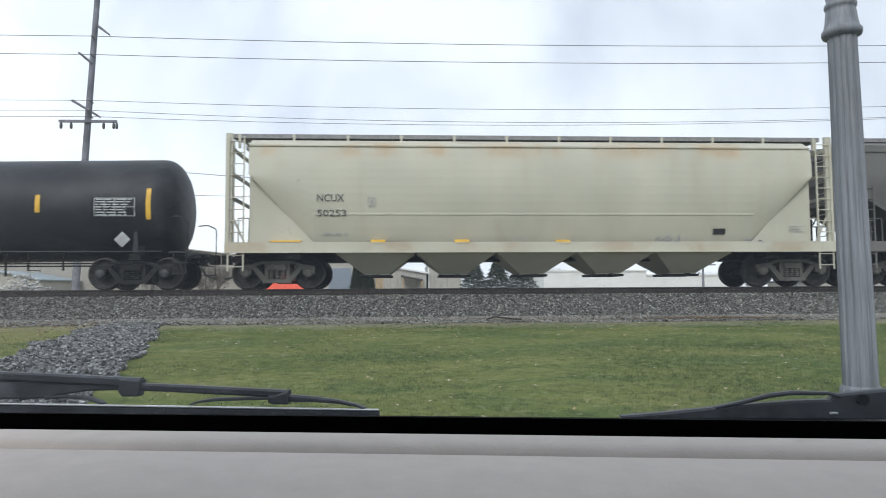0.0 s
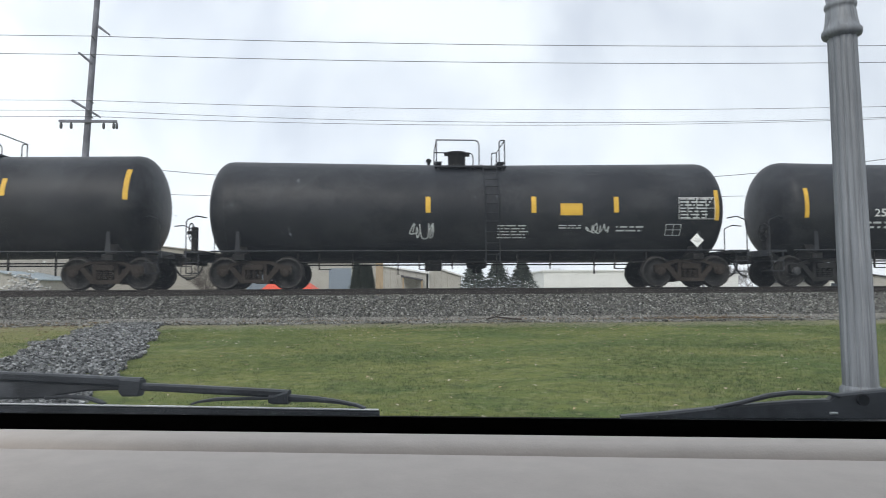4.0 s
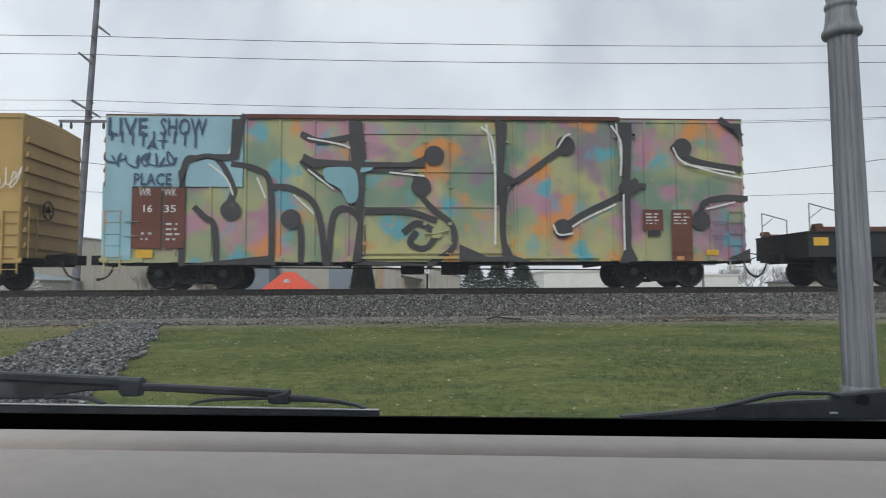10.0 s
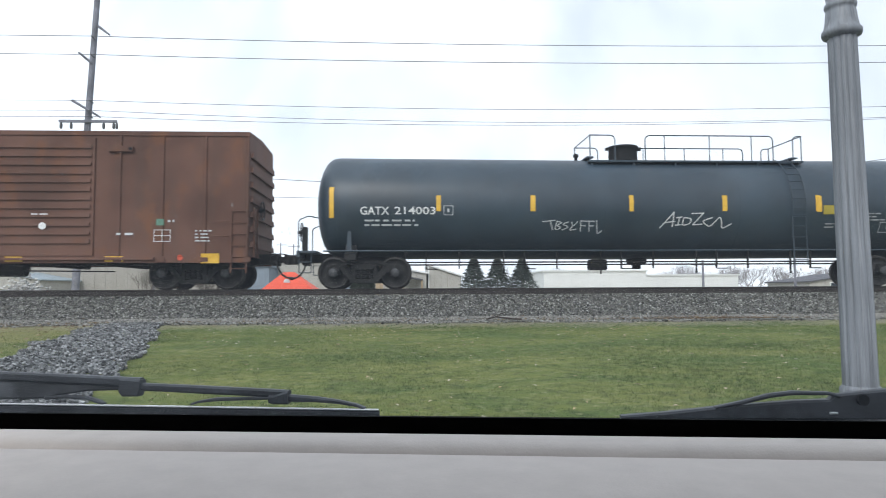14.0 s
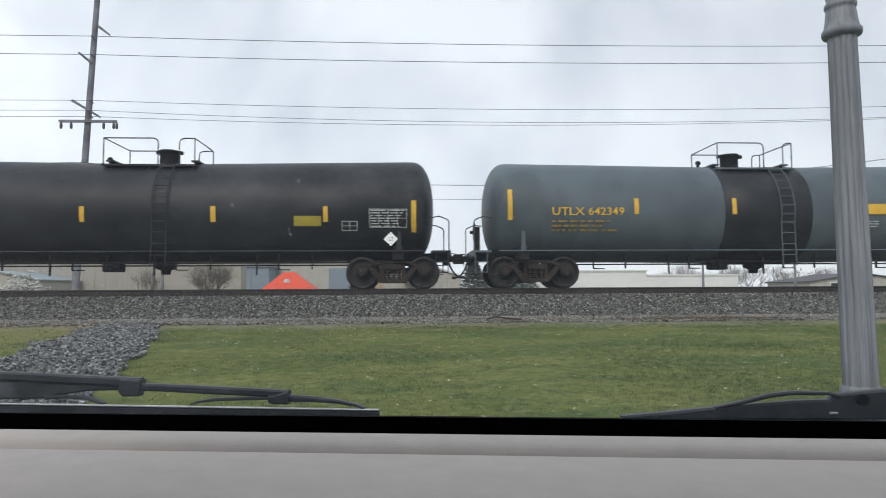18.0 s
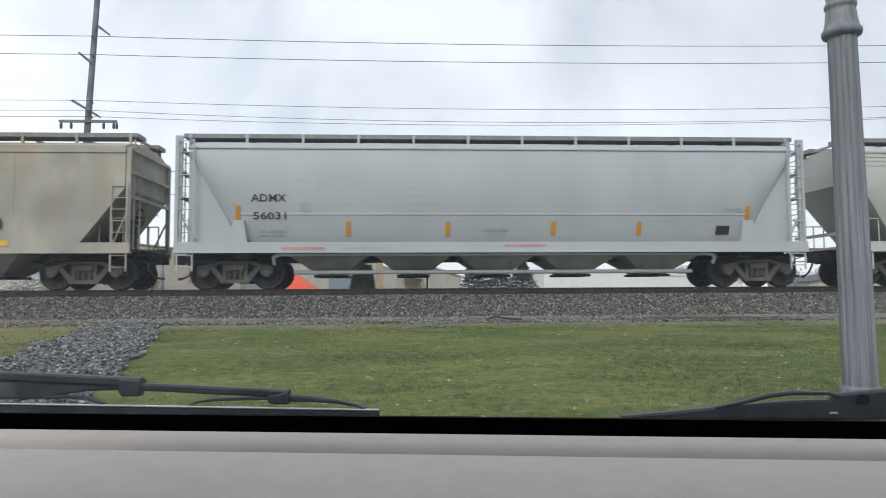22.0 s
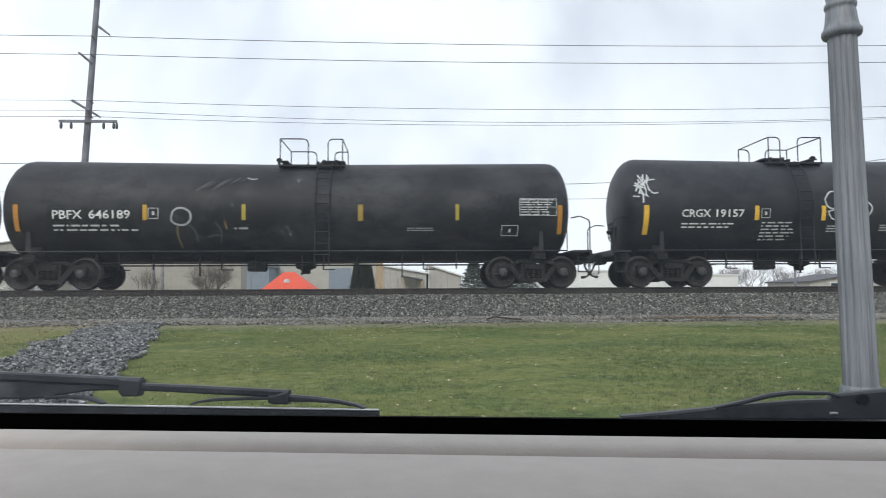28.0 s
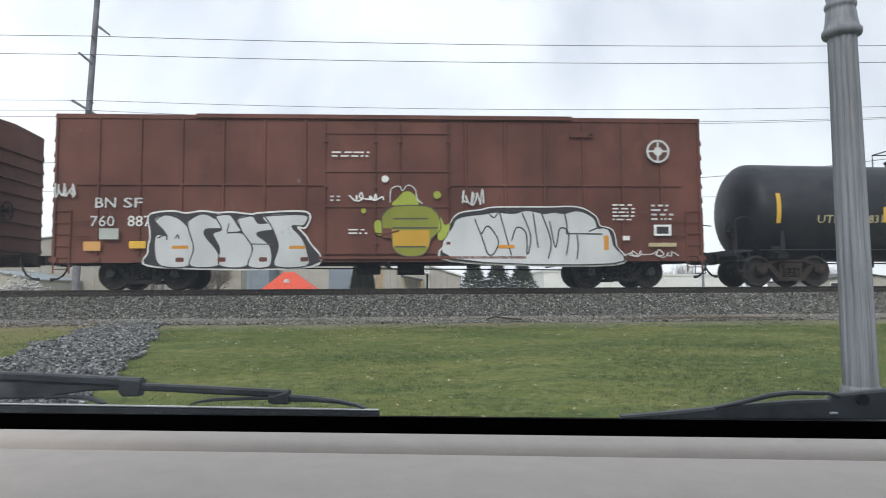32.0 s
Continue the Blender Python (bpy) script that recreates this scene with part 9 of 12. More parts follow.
mark("O", "U1", 1, (-1.71, 2.71), (-1.61, 2.75), (-1.46, 2.71), (-1.27, 2.75), (-1.08, 2.72), (-1.11, 2.64), (-1.33, 2.66), (-1.42, 2.61), (-1.58, 2.66), (-1.68, 2.63))
mark("W", "G3", 0.14, (7.08, 3.36), (6.70, 3.39), (6.66, 3.03), (7.02, 3.01), (7.03, 3.18))
mark("W", "G3", 0.14, (7.12, 2.98), (7.26, 3.39), (7.42, 2.98))
mark("W", "G3", 0.14, (7.40, 3.38), (7.73, 3.38))
mark("W", "G3", 0.14, (7.56, 3.34), (7.55, 2.98))
mark("W", "G3", 0.14, (7.70, 3.39), (8.00, 2.98))
mark("W", "G3", 0.14, (8.01, 3.40), (7.69, 2.98))
mark("Z", "K3", 0.70, 2.42, 1.56, 2.08, 8, 61, 0.03)
mark("Z", "K3", 2.26, 3.79, 1.56, 2.16, 6, 62, 0.03)
mark("Z", "K3", 1.14, 3.22, 1.08, 1.44, 8, 63, 0.03)
mark("Z", "G2", -5.80, -4.73, 1.57, 2.20, 6, 64, 0.06)
mark("P", "K", 4.68, 5.08, 1.68, 1.95)
mark("P", "Y", -3.07, -2.62, 1.55, 1.66)
mark("P", "Y", -0.54, -0.08, 1.55, 1.66)
mark("P", "Y", 2.26, 2.72, 1.55, 1.66)
mark("P", "Y", -5.26, -4.83, 1.55, 1.66)
mark("P", "Y", 4.67, 5.08, 1.58, 1.66)
mark("S", "Y", -7.20, -7.00, 1.54, 1.95)
mark("S", "Y", 6.91, 7.11, 1.54, 1.98)
mark("P", "V2", 6.38, 6.58, 1.17, 1.37)
mark("C", "R", 6.84, 1.19, 0.08)
mark("P", "F", 4.02, 4.70, 1.11, 1.50)

tank_car("dusty grey tank car with white scrawled tags", -531.64, 15.26, 1.5, 3.84, 0.08, BLK["pale"], dome=0.23, ladder_at=0.48, rails=((-0.54, 0.11), (0.73, 1.14)), manway=(-0.32, 0.25, 0.45))
mark("T", "W", -6.29, -5.52, 2.07, 2.29, "GLNX")
mark("T", "W", -5.21, -4.34, 2.07, 2.29, "23312")
mark("S", "Y2", -3.80, -3.67, 1.49, 1.90)
mark("S", "Y2", -0.51, -0.38, 1.49, 1.90)
mark("S", "Y2", 2.38, 2.52, 1.49, 1.90)
mark("S", "Y2", -7.23, -7.09, 1.32, 1.88)
mark("S", "Y2", 6.68, 6.81, 1.45, 1.93)
mark("F", "P", -3.17, -2.88, 1.80, 2.07)
mark("B", "P", -6.20, -4.36, 1.59, 1.77, 1)
mark("Z", "V2", -5.28, -4.52, 1.65, 2.01, 5, 5, 0.03)
for stroke in (((1.09, 2.51), (0.95, 2.84), (0.82, 3.00), (0.75, 2.89), (0.80, 2.59), (0.92, 2.24), (1.02, 2.22), (0.99, 2.43)),
               ((0.99, 2.43), (1.12, 2.25), (1.22, 2.30), (1.24, 2.64), (1.17, 3.04), (1.07, 2.94), (0.97, 2.81)),
               ((1.41, 3.03), (1.33, 2.89), (1.33, 2.48), (1.40, 2.29), (1.49, 2.34), (1.53, 2.42)),
               ((1.53, 2.42), (1.61, 2.25), (1.73, 2.30), (1.90, 2.53), (1.97, 2.76), (1.88, 2.97), (1.71, 3.00), (1.58, 2.95)),
               ((1.65, 2.70), (1.61, 2.44))):
    mark("W", "W", 0.05, *stroke)
for stroke in (((-2.04, 2.03), (-1.82, 2.06), (-1.60, 2.12)),
               ((-1.72, 2.07), (-1.80, 1.95), (-1.87, 1.86)),
               ((-1.72, 1.94), (-1.65, 1.99), (-1.66, 1.90), (-1.58, 1.95)),
               ((-1.55, 1.90), (-1.48, 1.97), (-1.46, 1.89)),
               ((-1.43, 2.06), (-1.23, 2.09), (-1.17, 1.99), (-1.28, 1.86), (-1.48, 1.86), (-1.36, 1.97)),
               ((-1.14, 1.87), (-1.04, 1.99), (-0.96, 1.95), (-1.06, 1.87)),
               ((-0.94, 1.88), (-0.91, 1.99), (-0.81, 1.89), (-0.77, 2.06)),
               ((-0.74, 1.89), (-0.71, 2.07)),
               ((-0.66, 1.89), (-0.63, 2.09)),
               ((-0.61, 1.89), (-0.58, 2.09)),
               ((-0.50, 2.13), (-0.52, 1.87)),
               ((-0.40, 2.00), (-0.55, 1.94), (-0.33, 1.85), (-0.08, 1.76)),
               ((-1.14, 2.17), (-1.01, 2.18), (-1.06, 2.11)),
               ((-0.99, 2.11), (-0.92, 2.17), (-0.81, 2.10)),
               ((-1.82, 1.77), (-1.77, 1.67), (-1.70, 1.75), (-1.65, 1.67), (-1.59, 1.77)),
               ((-1.54, 1.77), (-1.55, 1.68), (-1.46, 1.72), (-1.54, 1.77)),
               ((-1.26, 1.78), (-1.41, 1.77), (-1.26, 1.72), (-1.41, 1.68)),
               ((-1.23, 1.81), (-0.63, 1.81)),
               ((-1.23, 1.77), (-0.67, 1.77)),
               ((-1.23, 1.72), (-0.70, 1.72))):
    mark("W", "P", 0.026, *stroke)
mark("P", "V", 1.56, 2.31, 1.52, 1.88)
mark("A", "P", 5.51, 6.54, 2.01, 2.51)
mark("F", "P", 5.22, 5.69, 1.53, 1.82, 2)
mark("D", "W", 6.35, 1.36, 0.20)
mark("B", "P", 3.41, 3.69, 1.69, 1.80, 1)

tank_car("black tank car with white lettering and a tag", -548.99, 16.37, 1.5, 3.82, 0.08, BLK["plain"], dome=-0.35, rail_style=1, ladder_at=-0.45, rails=((-1.15, -0.83), (-0.26, 0.62)), manway=(0.15, 0.24, 0.43))
mark("S", "Y", -7.40, -7.27, 1.52, 2.34)
mark("T", "W", -6.47, -5.66, 2.00, 2.24, "GATX")
mark("T", "W", -5.48, -4.57, 2.00, 2.24, "96178")
mark("S", "Y", -4.41, -4.28, 1.91, 2.35)
mark("S", "Y", 0.64, 0.77, 1.91, 2.36)
mark("S", "Y", 2.56, 2.70, 1.91, 2.36)
mark("S", "Y", 4.40, 4.53, 1.91, 2.36)
mark("F", "P", -4.23, -3.96, 1.97, 2.27)
mark("B", "P", -6.39, -4.13, 1.65, 1.90, 2)
mark("Z", "P", 0.00, 0.87, 1.31, 2.08, 9, 5, 0.03)
mark("P", "V", 2.90, 3.64, 1.57, 1.88)
mark("A", "P", 6.22, 7.28, 1.99, 2.53)
mark("S", "Y", 7.57, 7.70, 1.52, 2.37)
mark("F", "P", 6.10, 6.56, 1.52, 1.82, 2)
mark("D", "W", 7.13, 1.38, 0.20)
mark("B", "P", 1.09, 2.10, 1.40, 1.80, 4)
mark("B", "P", 4.62, 5.51, 1.57, 1.82, 3)

tank_car("black tank car with a dim olive plate", -566.67, 16.47, 1.5, 3.84, 0.08, BLK["plain"], dome=0.39, plat=3.4, rail_style=1)
mark("S", "Y", 7.33, 7.47, 1.91, 2.78)
mark("S", "Y", 3.97, 4.10, 2.11, 2.56)
mark("S", "Y", 1.49, 1.62, 2.11, 2.56)
mark("A", "G", 6.15, 7.20, 1.91, 2.50)
mark("P", "V", 5.09, 5.84, 1.82, 2.08)
mark("F", "P", 5.43, 5.87, 1.51, 1.81)
mark("D", "W", 6.84, 1.47, 0.20)

tank_car("dark teal tank car with yellow lettering", -584.64, 16.47, 1.5, 3.84, 0.08, BLK["teal"])
mark("S", "Y", -7.36, -7.23, 1.93, 2.80)
mark("T", "Y", -6.34, -5.45, 2.08, 2.32, "UTLX")
mark("T", "Y", -5.32, -4.26, 2.08, 2.32, "642878")
mark("S", "Y", -4.19, -4.06, 2.13, 2.58)
mark("B", "D", -6.33, -4.92, 1.61, 1.96, 3)

tank_car("short black tank car with a white bubble tag", -599.78, 11.37, 1.55, 3.97, 0.07, BLK["plain"], dome=-0.12, ladder_at=-0.44, rails=((-1.11, -0.75), (-0.2, 0.53)), manway=(-0.5, 0.3, 0.12))
mark("S", "Y", -5.21, -5.07, 1.53, 2.36)
mark("T", "W", -4.10, -3.25, 2.02, 2.24, "CRGX")
mark("T", "W", -3.08, -2.25, 2.02, 2.24, "19157")
mark("S", "Y", -1.94, -1.81, 1.93, 2.35)
mark("S", "Y", 0.06, 0.19, 1.92, 2.35)
mark("S", "Y", 2.55, 2.69, 1.93, 2.36)
for stroke in (((-5.36, 3.05), (-5.24, 2.75), (-5.22, 2.45)), ((-5.34, 2.90), (-5.12, 3.08), (-4.85, 3.14)), ((-5.20, 3.22), (-5.10, 3.02), (-5.06, 2.80)), ((-5.04, 3.28), (-5.08, 3.04)), ((-5.06, 2.84), (-4.96, 2.72), (-4.80, 2.72)), ((-5.30, 3.14), (-5.22, 2.96)), ((-5.14, 3.30), (-5.20, 3.08)), ((-5.44, 2.66), (-5.32, 2.62)), ((-5.40, 2.98), (-5.16, 2.86)), ((-5.28, 3.28), (-5.16, 2.92), (-5.14, 2.66)), ((-5.38, 2.80), (-5.28, 3.10)), ((-5.10, 2.62), (-5.30, 2.74)), ((-5.00, 3.20), (-5.20, 2.98), (-5.32, 2.72))):
    mark("W", "P", 0.035, *stroke)
mark("F", "P", -1.75, -1.48, 1.99, 2.26)
mark("B", "W", -4.10, -2.16, 1.69, 1.88, 2)
mark("B", "P", -1.72, -0.72, 1.34, 1.91, 6)
mark("W", "P", 0.04, (0.16, 2.53), (0.36, 2.77), (0.65, 2.70), (0.74, 2.44), (0.51, 2.27), (0.25, 2.31), (0.16, 2.53))
mark("W", "P", 0.04, (0.67, 2.57), (0.97, 2.77), (1.26, 2.63), (1.22, 2.31), (0.90, 2.21), (0.67, 2.57))
mark("W", "P", 0.04, (1.09, 2.37), (1.35, 2.50), (1.58, 2.31), (1.45, 2.05), (1.16, 2.05), (1.09, 2.37))
mark("W", "P", 0.035, (0.25, 2.18), (0.57, 2.24), (0.99, 2.11), (0.90, 1.93), (0.41, 1.96), (0.25, 2.18))
mark("B", "P", 0.26, 1.46, 1.58, 1.80, 3)
mark("B", "P", 1.87, 2.60, 1.61, 1.82, 3)
mark("F", "W", 3.00, 3.46, 1.52, 1.82, 3)
mark("P", "P", 4.02, 5.06, 2.09, 2.69)
mark("A", "G", 4.02, 5.06, 2.09, 2.69)
mark("S", "Y", 5.08, 5.22, 1.52, 2.38)

tank_car("sooty black tank car with smeared paint", -615.13, 16.35, 1.5, 3.82, 0.07, BLK["smear"], dome=0.37, rails=((-0.38, 0.43), (1.0, 1.42)), manway=(1.0, 0.3, 0.12))
mark("S", "O", -7.51, -7.38, 1.63, 2.36)
mark("T", "W", -6.47, -5.67, 1.97, 2.20, "PBFX")
mark("T", "W", -5.49, -4.37, 1.97, 2.21, "646189")
mark("S", "O3", -4.03, -3.91, 1.93, 2.36)
mark("S", "V", -1.32, -1.21, 1.93, 2.37)
mark("S", "V", 4.68, 4.78, 1.93, 2.38)
mark("S", "D", 1.92, 2.06, 1.91, 2.37)
mark("F", "P", -3.88, -3.60, 1.97, 2.27)
mark("B", "P", -6.47, -4.17, 1.61, 1.85, 2)
mark("W", "G", 0.055, (-3.26, 1.98), (-3.18, 2.20), (-2.97, 2.27), (-2.76, 2.17), (-2.72, 1.98), (-2.84, 1.83), (-3.05, 1.80), (-3.22, 1.88), (-3.26, 1.98))
mark("W", "Q2", 0.07, (-3.09, 1.76), (-3.11, 1.50), (-3.06, 1.20))
mark("W", "Q", 0.05, (-2.78, 1.80), (-2.62, 1.62), (-2.58, 1.35))
mark("W", "Q", 0.04, (-2.26, 1.48), (-2.00, 1.52), (-1.88, 1.50))
mark("W", "Q", 0.04, (-2.06, 1.88), (-1.90, 1.62), (-1.96, 1.30))
for x, z, w in ((-2.46, 2.86, 0.05), (-2.40, 2.93, 0.03), (-2.28, 2.98, 0.06), (-2.20, 2.95, 0.03), (-1.97, 2.92, 0.04), (-1.92, 2.99, 0.06), (-1.80, 3.03, 0.03), (-1.52, 3.09, 0.04), (-1.30, 3.12, 0.03)):
    mark("W", "Q", w, (x - 0.12, z - 0.09), (x, z), (x + 0.10, z + 0.07))
mark("W", "G", 0.03, (-1.22, 3.17), (-1.10, 3.12), (-0.95, 3.14))
mark("W", "D", 0.03, (-1.79, 1.90), (-1.74, 1.70))
mark("P", "Q", 0.24, 0.32, 3.06, 3.15)
mark("P", "Q", -0.12, -0.04, 1.70, 1.78)
mark("P", "Q", -0.24, -0.17, 1.58, 1.65)
mark("P", "Q", 0.02, 0.08, 1.57, 1.64)
mark("A", "P", 6.51, 7.59, 2.06, 2.55)
mark("S", "O", 7.62, 7.76, 1.54, 2.36)
mark("F", "P", 6.00, 6.48, 1.49, 1.79)
mark("B", "G", 3.30, 4.26, 1.62, 1.74, 2)
mark("B", "G", -1.53, -0.91, 1.65, 1.77, 1)

tank_car("black tank car with a bright yellow plate", -632.64, 16.62, 1.5, 3.86, 0.1, BLK["plain"], dome=-0.09, plat=2.9, rails=((-1.59, 0.1), (0.69, 1.36)), manway=(-0.83, 0.24, 0.43))
mark("S", "Y", -7.72, -7.58, 2.02, 2.92)
mark("T", "Y", -6.62, -5.64, 2.02, 2.26, "UTLX")
mark("T", "Y", -5.53, -4.61, 2.02, 2.26, "671321")
mark("S", "Y", -4.60, -4.47, 2.16, 2.63)
mark("S", "Y", -1.80, -1.66, 2.17, 2.64)
mark("S", "Y", 1.44, 1.57, 2.17, 2.64)
mark("S", "Y", 4.34, 4.47, 2.17, 2.65)
mark("F", "D", -3.93, -3.63, 2.01, 2.29)
mark("P", "Y", -2.67, -1.90, 2.01, 2.29)
mark("A", "G", 6.14, 7.19, 2.00, 2.54)
mark("S", "Y", 7.40, 7.53, 2.03, 2.92)
mark("F", "P", 5.35, 5.80, 1.61, 1.90, 1)
mark("D", "N", 6.99, 1.46, 0.20)
mark("B", "D", -6.64, -5.02, 1.58, 1.91, 3)

cradle_flat("low black flatcar with steel load blocks", -651.11, 16.11, COILBLACK, blocks=(-7.67, -2.15, 2.18, 7.6))
mark("T", "W", -5.39, -4.86, 1.13, 1.42, "NS")
mark("T", "W", -4.54, -2.89, 1.12, 1.41, "611471")
mark("P", "W", -0.47, 0.35, 1.33, 1.38)
mark("P", "W", -0.42, 0.33, 1.23, 1.28)
mark("P", "W", -0.37, 0.31, 1.13, 1.18)
mark("W", "W", 0.1, (0.39, 1.10), (0.46, 1.34), (0.69, 1.11), (0.76, 1.36))
mark("W", "W", 0.1, (0.99, 1.33), (0.83, 1.31), (0.96, 1.20), (0.79, 1.10))
mark("P", "Y", -4.22, -3.76, 0.71, 0.85)
mark("P", "Y", -0.17, 0.31, 0.69, 0.84)
mark("P", "Y", 4.00, 4.43, 0.71, 0.86)
mark("P", "Y", -7.38, -6.97, 1.04, 1.15)
mark("P", "Y", -6.92, -6.46, 1.13, 1.26)
mark("P", "Y", 6.69, 7.07, 1.02, 1.15)
mark("P", "Y", 7.25, 7.63, 1.02, 1.15)
mark("Z", "P", 2.49, 3.07, 0.86, 1.19, 5, 3, 0.03)
mark("Z", "P", 3.41, 3.99, 0.86, 1.27, 6, 4, 0.03)
mark("Z", "P", 4.13, 4.55, 1.01, 1.37, 5, 5, 0.03)
mark("F", "P", 4.77, 5.29, 1.14, 1.45, 2)
mark("B", "P", -1.74, -0.85, 1.05, 1.30, 2)
mark("P", "P", -2.23, -2.05, 0.77, 0.89)
mark("P", "P", 2.17, 2.32, 0.78, 0.92)
mark("P", "P", 5.40, 5.55, 1.24, 1.43)
mark("B", "G", 6.19, 6.61, 1.27, 1.37, 1)
mark("W", "P", 0.03, (-0.26, 0.95), (0.10, 0.92), (0.34, 0.99))
mark("W", "P", 0.03, (0.56, 1.03), (0.59, 0.85), (0.78, 0.85), (0.82, 1.05))

tank_car("black tank car with yellow lettering and a dusty top", -667.57, 13.27, 1.5, 3.85, 0.08, BLK["soft"], dome=-0.11, plat=2.7)
mark("S", "Y", -6.01, -5.88, 1.87, 2.76)
mark("T", "Y", -4.96, -4.02, 2.04, 2.30, "UTLX")
mark("T", "Y", -3.87, -2.85, 2.04, 2.30, "646669")
mark("S", "Y", -2.72, -2.59, 2.12, 2.59)
mark("S", "Y", -0.29, -0.15, 2.12, 2.59)
mark("B", "D", -2.26, -1.81, 2.40, 2.69, 3)
mark("B", "D", -4.89, -3.10, 1.58, 1.96, 3)
mark("S", "Y", 5.76, 5.89, 1.90, 2.79)
mark("A", "W", 4.45, 5.56, 1.99, 2.52)
mark("S", "Y", 2.79, 2.92, 2.08, 2.57)

tank_car("black tank car with dull yellow lettering and plate", -682.49, 13.53, 1.5, 3.82, 0.08, BLK["plain"], dome=-0.11, plat=2.4)
mark("S", "Y", -5.95, -5.82, 1.85, 2.73)
mark("T", "V2", -4.71, -3.77, 1.85, 2.08, "UTLX")
mark("T", "V2", -3.65, -2.73, 1.85, 2.08, "661831")
mark("S", "Y", -2.72, -2.59, 1.87, 2.32)
mark("S", "Y", -0.10, 0.03, 1.86, 2.32)
mark("S", "Y", 2.88, 3.01, 1.87, 2.32)
mark("B", "D", -2.02, -1.54, 1.96, 2.27, 3)
mark("P", "Y", 3.04, 3.80, 1.80, 2.07)
mark("F", "P", 3.58, 4.00, 1.43, 1.71, 2)
mark("A", "G", 4.04, 5.11, 1.60, 2.12)
mark("S", "Y", 6.09, 6.22, 1.85, 2.76)

boxcar("brown boxcar with white bubble-letter graffiti", -699.82, 18.21, BXBROWN, doors=((-1.75, 1.81),), girts=(2.92,), rib_step=1.15, roof=BXBROWN)
mark("T", "P", -7.97, -7.41, 2.26, 2.54, "BN")
mark("T", "P", -7.21, -6.69, 2.26, 2.54, "SF")
mark("T", "P", -8.09, -7.44, 1.74, 2.04, "760")
mark("T", "W", -7.09, -6.45, 1.74, 2.04, "887")
mark("W", "W", 0.09, (-6.52, 1.93), (-6.42, 2.09), (-5.86, 2.15), (-5.52, 2.09), (-5.07, 2.15), (-4.67, 2.10), (-4.28, 2.12), (-3.71, 2.06), (-3.48, 2.10), (-2.22, 2.13), (-2.24, 1.73), (-2.48, 1.73), (-2.15, 1.31), (-2.11, 0.63), (-6.27, 0.64), (-6.50, 1.03), (-6.45, 1.49), (-6.52, 1.93))
mark("O", "K", 1, (-6.52, 1.93), (-6.42, 2.09), (-5.86, 2.15), (-5.52, 2.09), (-5.07, 2.15), (-4.67, 2.10), (-4.28, 2.12), (-3.71, 2.06), (-3.48, 2.10), (-2.22, 2.13), (-2.24, 1.73), (-2.48, 1.73), (-2.15, 1.31), (-2.11, 0.63), (-6.27, 0.64), (-6.50, 1.03), (-6.45, 1.49))
mark("O", "S6", 1, (-6.36, 1.89), (-6.08, 2.06), (-5.68, 1.94), (-5.39, 1.60), (-5.30, 1.14), (-5.42, 0.65), (-6.16, 0.65), (-6.34, 1.03), (-6.31, 1.49), (-6.04, 1.51))
mark("W", "K", 0.035, (-6.36, 1.89), (-6.08, 2.06), (-5.68, 1.94), (-5.39, 1.60), (-5.30, 1.14), (-5.42, 0.65), (-6.16, 0.65), (-6.34, 1.03), (-6.31, 1.49), (-6.04, 1.51), (-6.36, 1.89))
mark("O", "S6", 1, (-5.46, 1.89), (-5.07, 2.09), (-4.67, 1.92), (-4.55, 1.69), (-4.96, 1.66), (-4.97, 1.46), (-4.63, 1.02), (-4.62, 0.65), (-5.37, 0.65), (-5.29, 1.14), (-5.44, 1.66))
mark("W", "K", 0.035, (-5.46, 1.89), (-5.07, 2.09), (-4.67, 1.92), (-4.55, 1.69), (-4.96, 1.66), (-4.97, 1.46), (-4.63, 1.02), (-4.62, 0.65), (-5.37, 0.65), (-5.29, 1.14), (-5.44, 1.66), (-5.46, 1.89))
mark("O", "S6", 1, (-4.72, 2.03), (-4.33, 2.06), (-4.10, 1.77), (-4.03, 1.60), (-4.39, 1.56), (-3.93, 1.53), (-3.70, 1.14), (-3.85, 0.64), (-4.56, 0.65), (-4.59, 1.14), (-4.77, 1.53), (-4.54, 1.66))
mark("W", "K", 0.035, (-4.72, 2.03), (-4.33, 2.06), (-4.10, 1.77), (-4.03, 1.60), (-4.39, 1.56), (-3.93, 1.53), (-3.70, 1.14), (-3.85, 0.64), (-4.56, 0.65), (-4.59, 1.14), (-4.77, 1.53), (-4.54, 1.66), (-4.72, 2.03))
mark("O", "S6", 1, (-4.11, 1.95), (-3.71, 2.03), (-3.54, 1.83), (-3.25, 1.83), (-3.08, 1.66), (-3.58, 1.54), (-3.21, 1.19), (-3.21, 0.64), (-3.79, 0.64), (-3.69, 1.14), (-3.98, 1.60))
mark("W", "K", 0.035, (-4.11, 1.95), (-3.71, 2.03), (-3.54, 1.83), (-3.25, 1.83), (-3.08, 1.66), (-3.58, 1.54), (-3.21, 1.19), (-3.21, 0.64), (-3.79, 0.64), (-3.69, 1.14), (-3.98, 1.60), (-4.11, 1.95))
mark("O", "S6", 1, (-3.37, 2.03), (-2.26, 2.06), (-2.28, 1.77), (-2.61, 1.74), (-2.34, 1.42), (-2.18, 1.02), (-2.20, 0.64), (-3.06, 0.64), (-2.98, 1.19), (-3.16, 1.71))
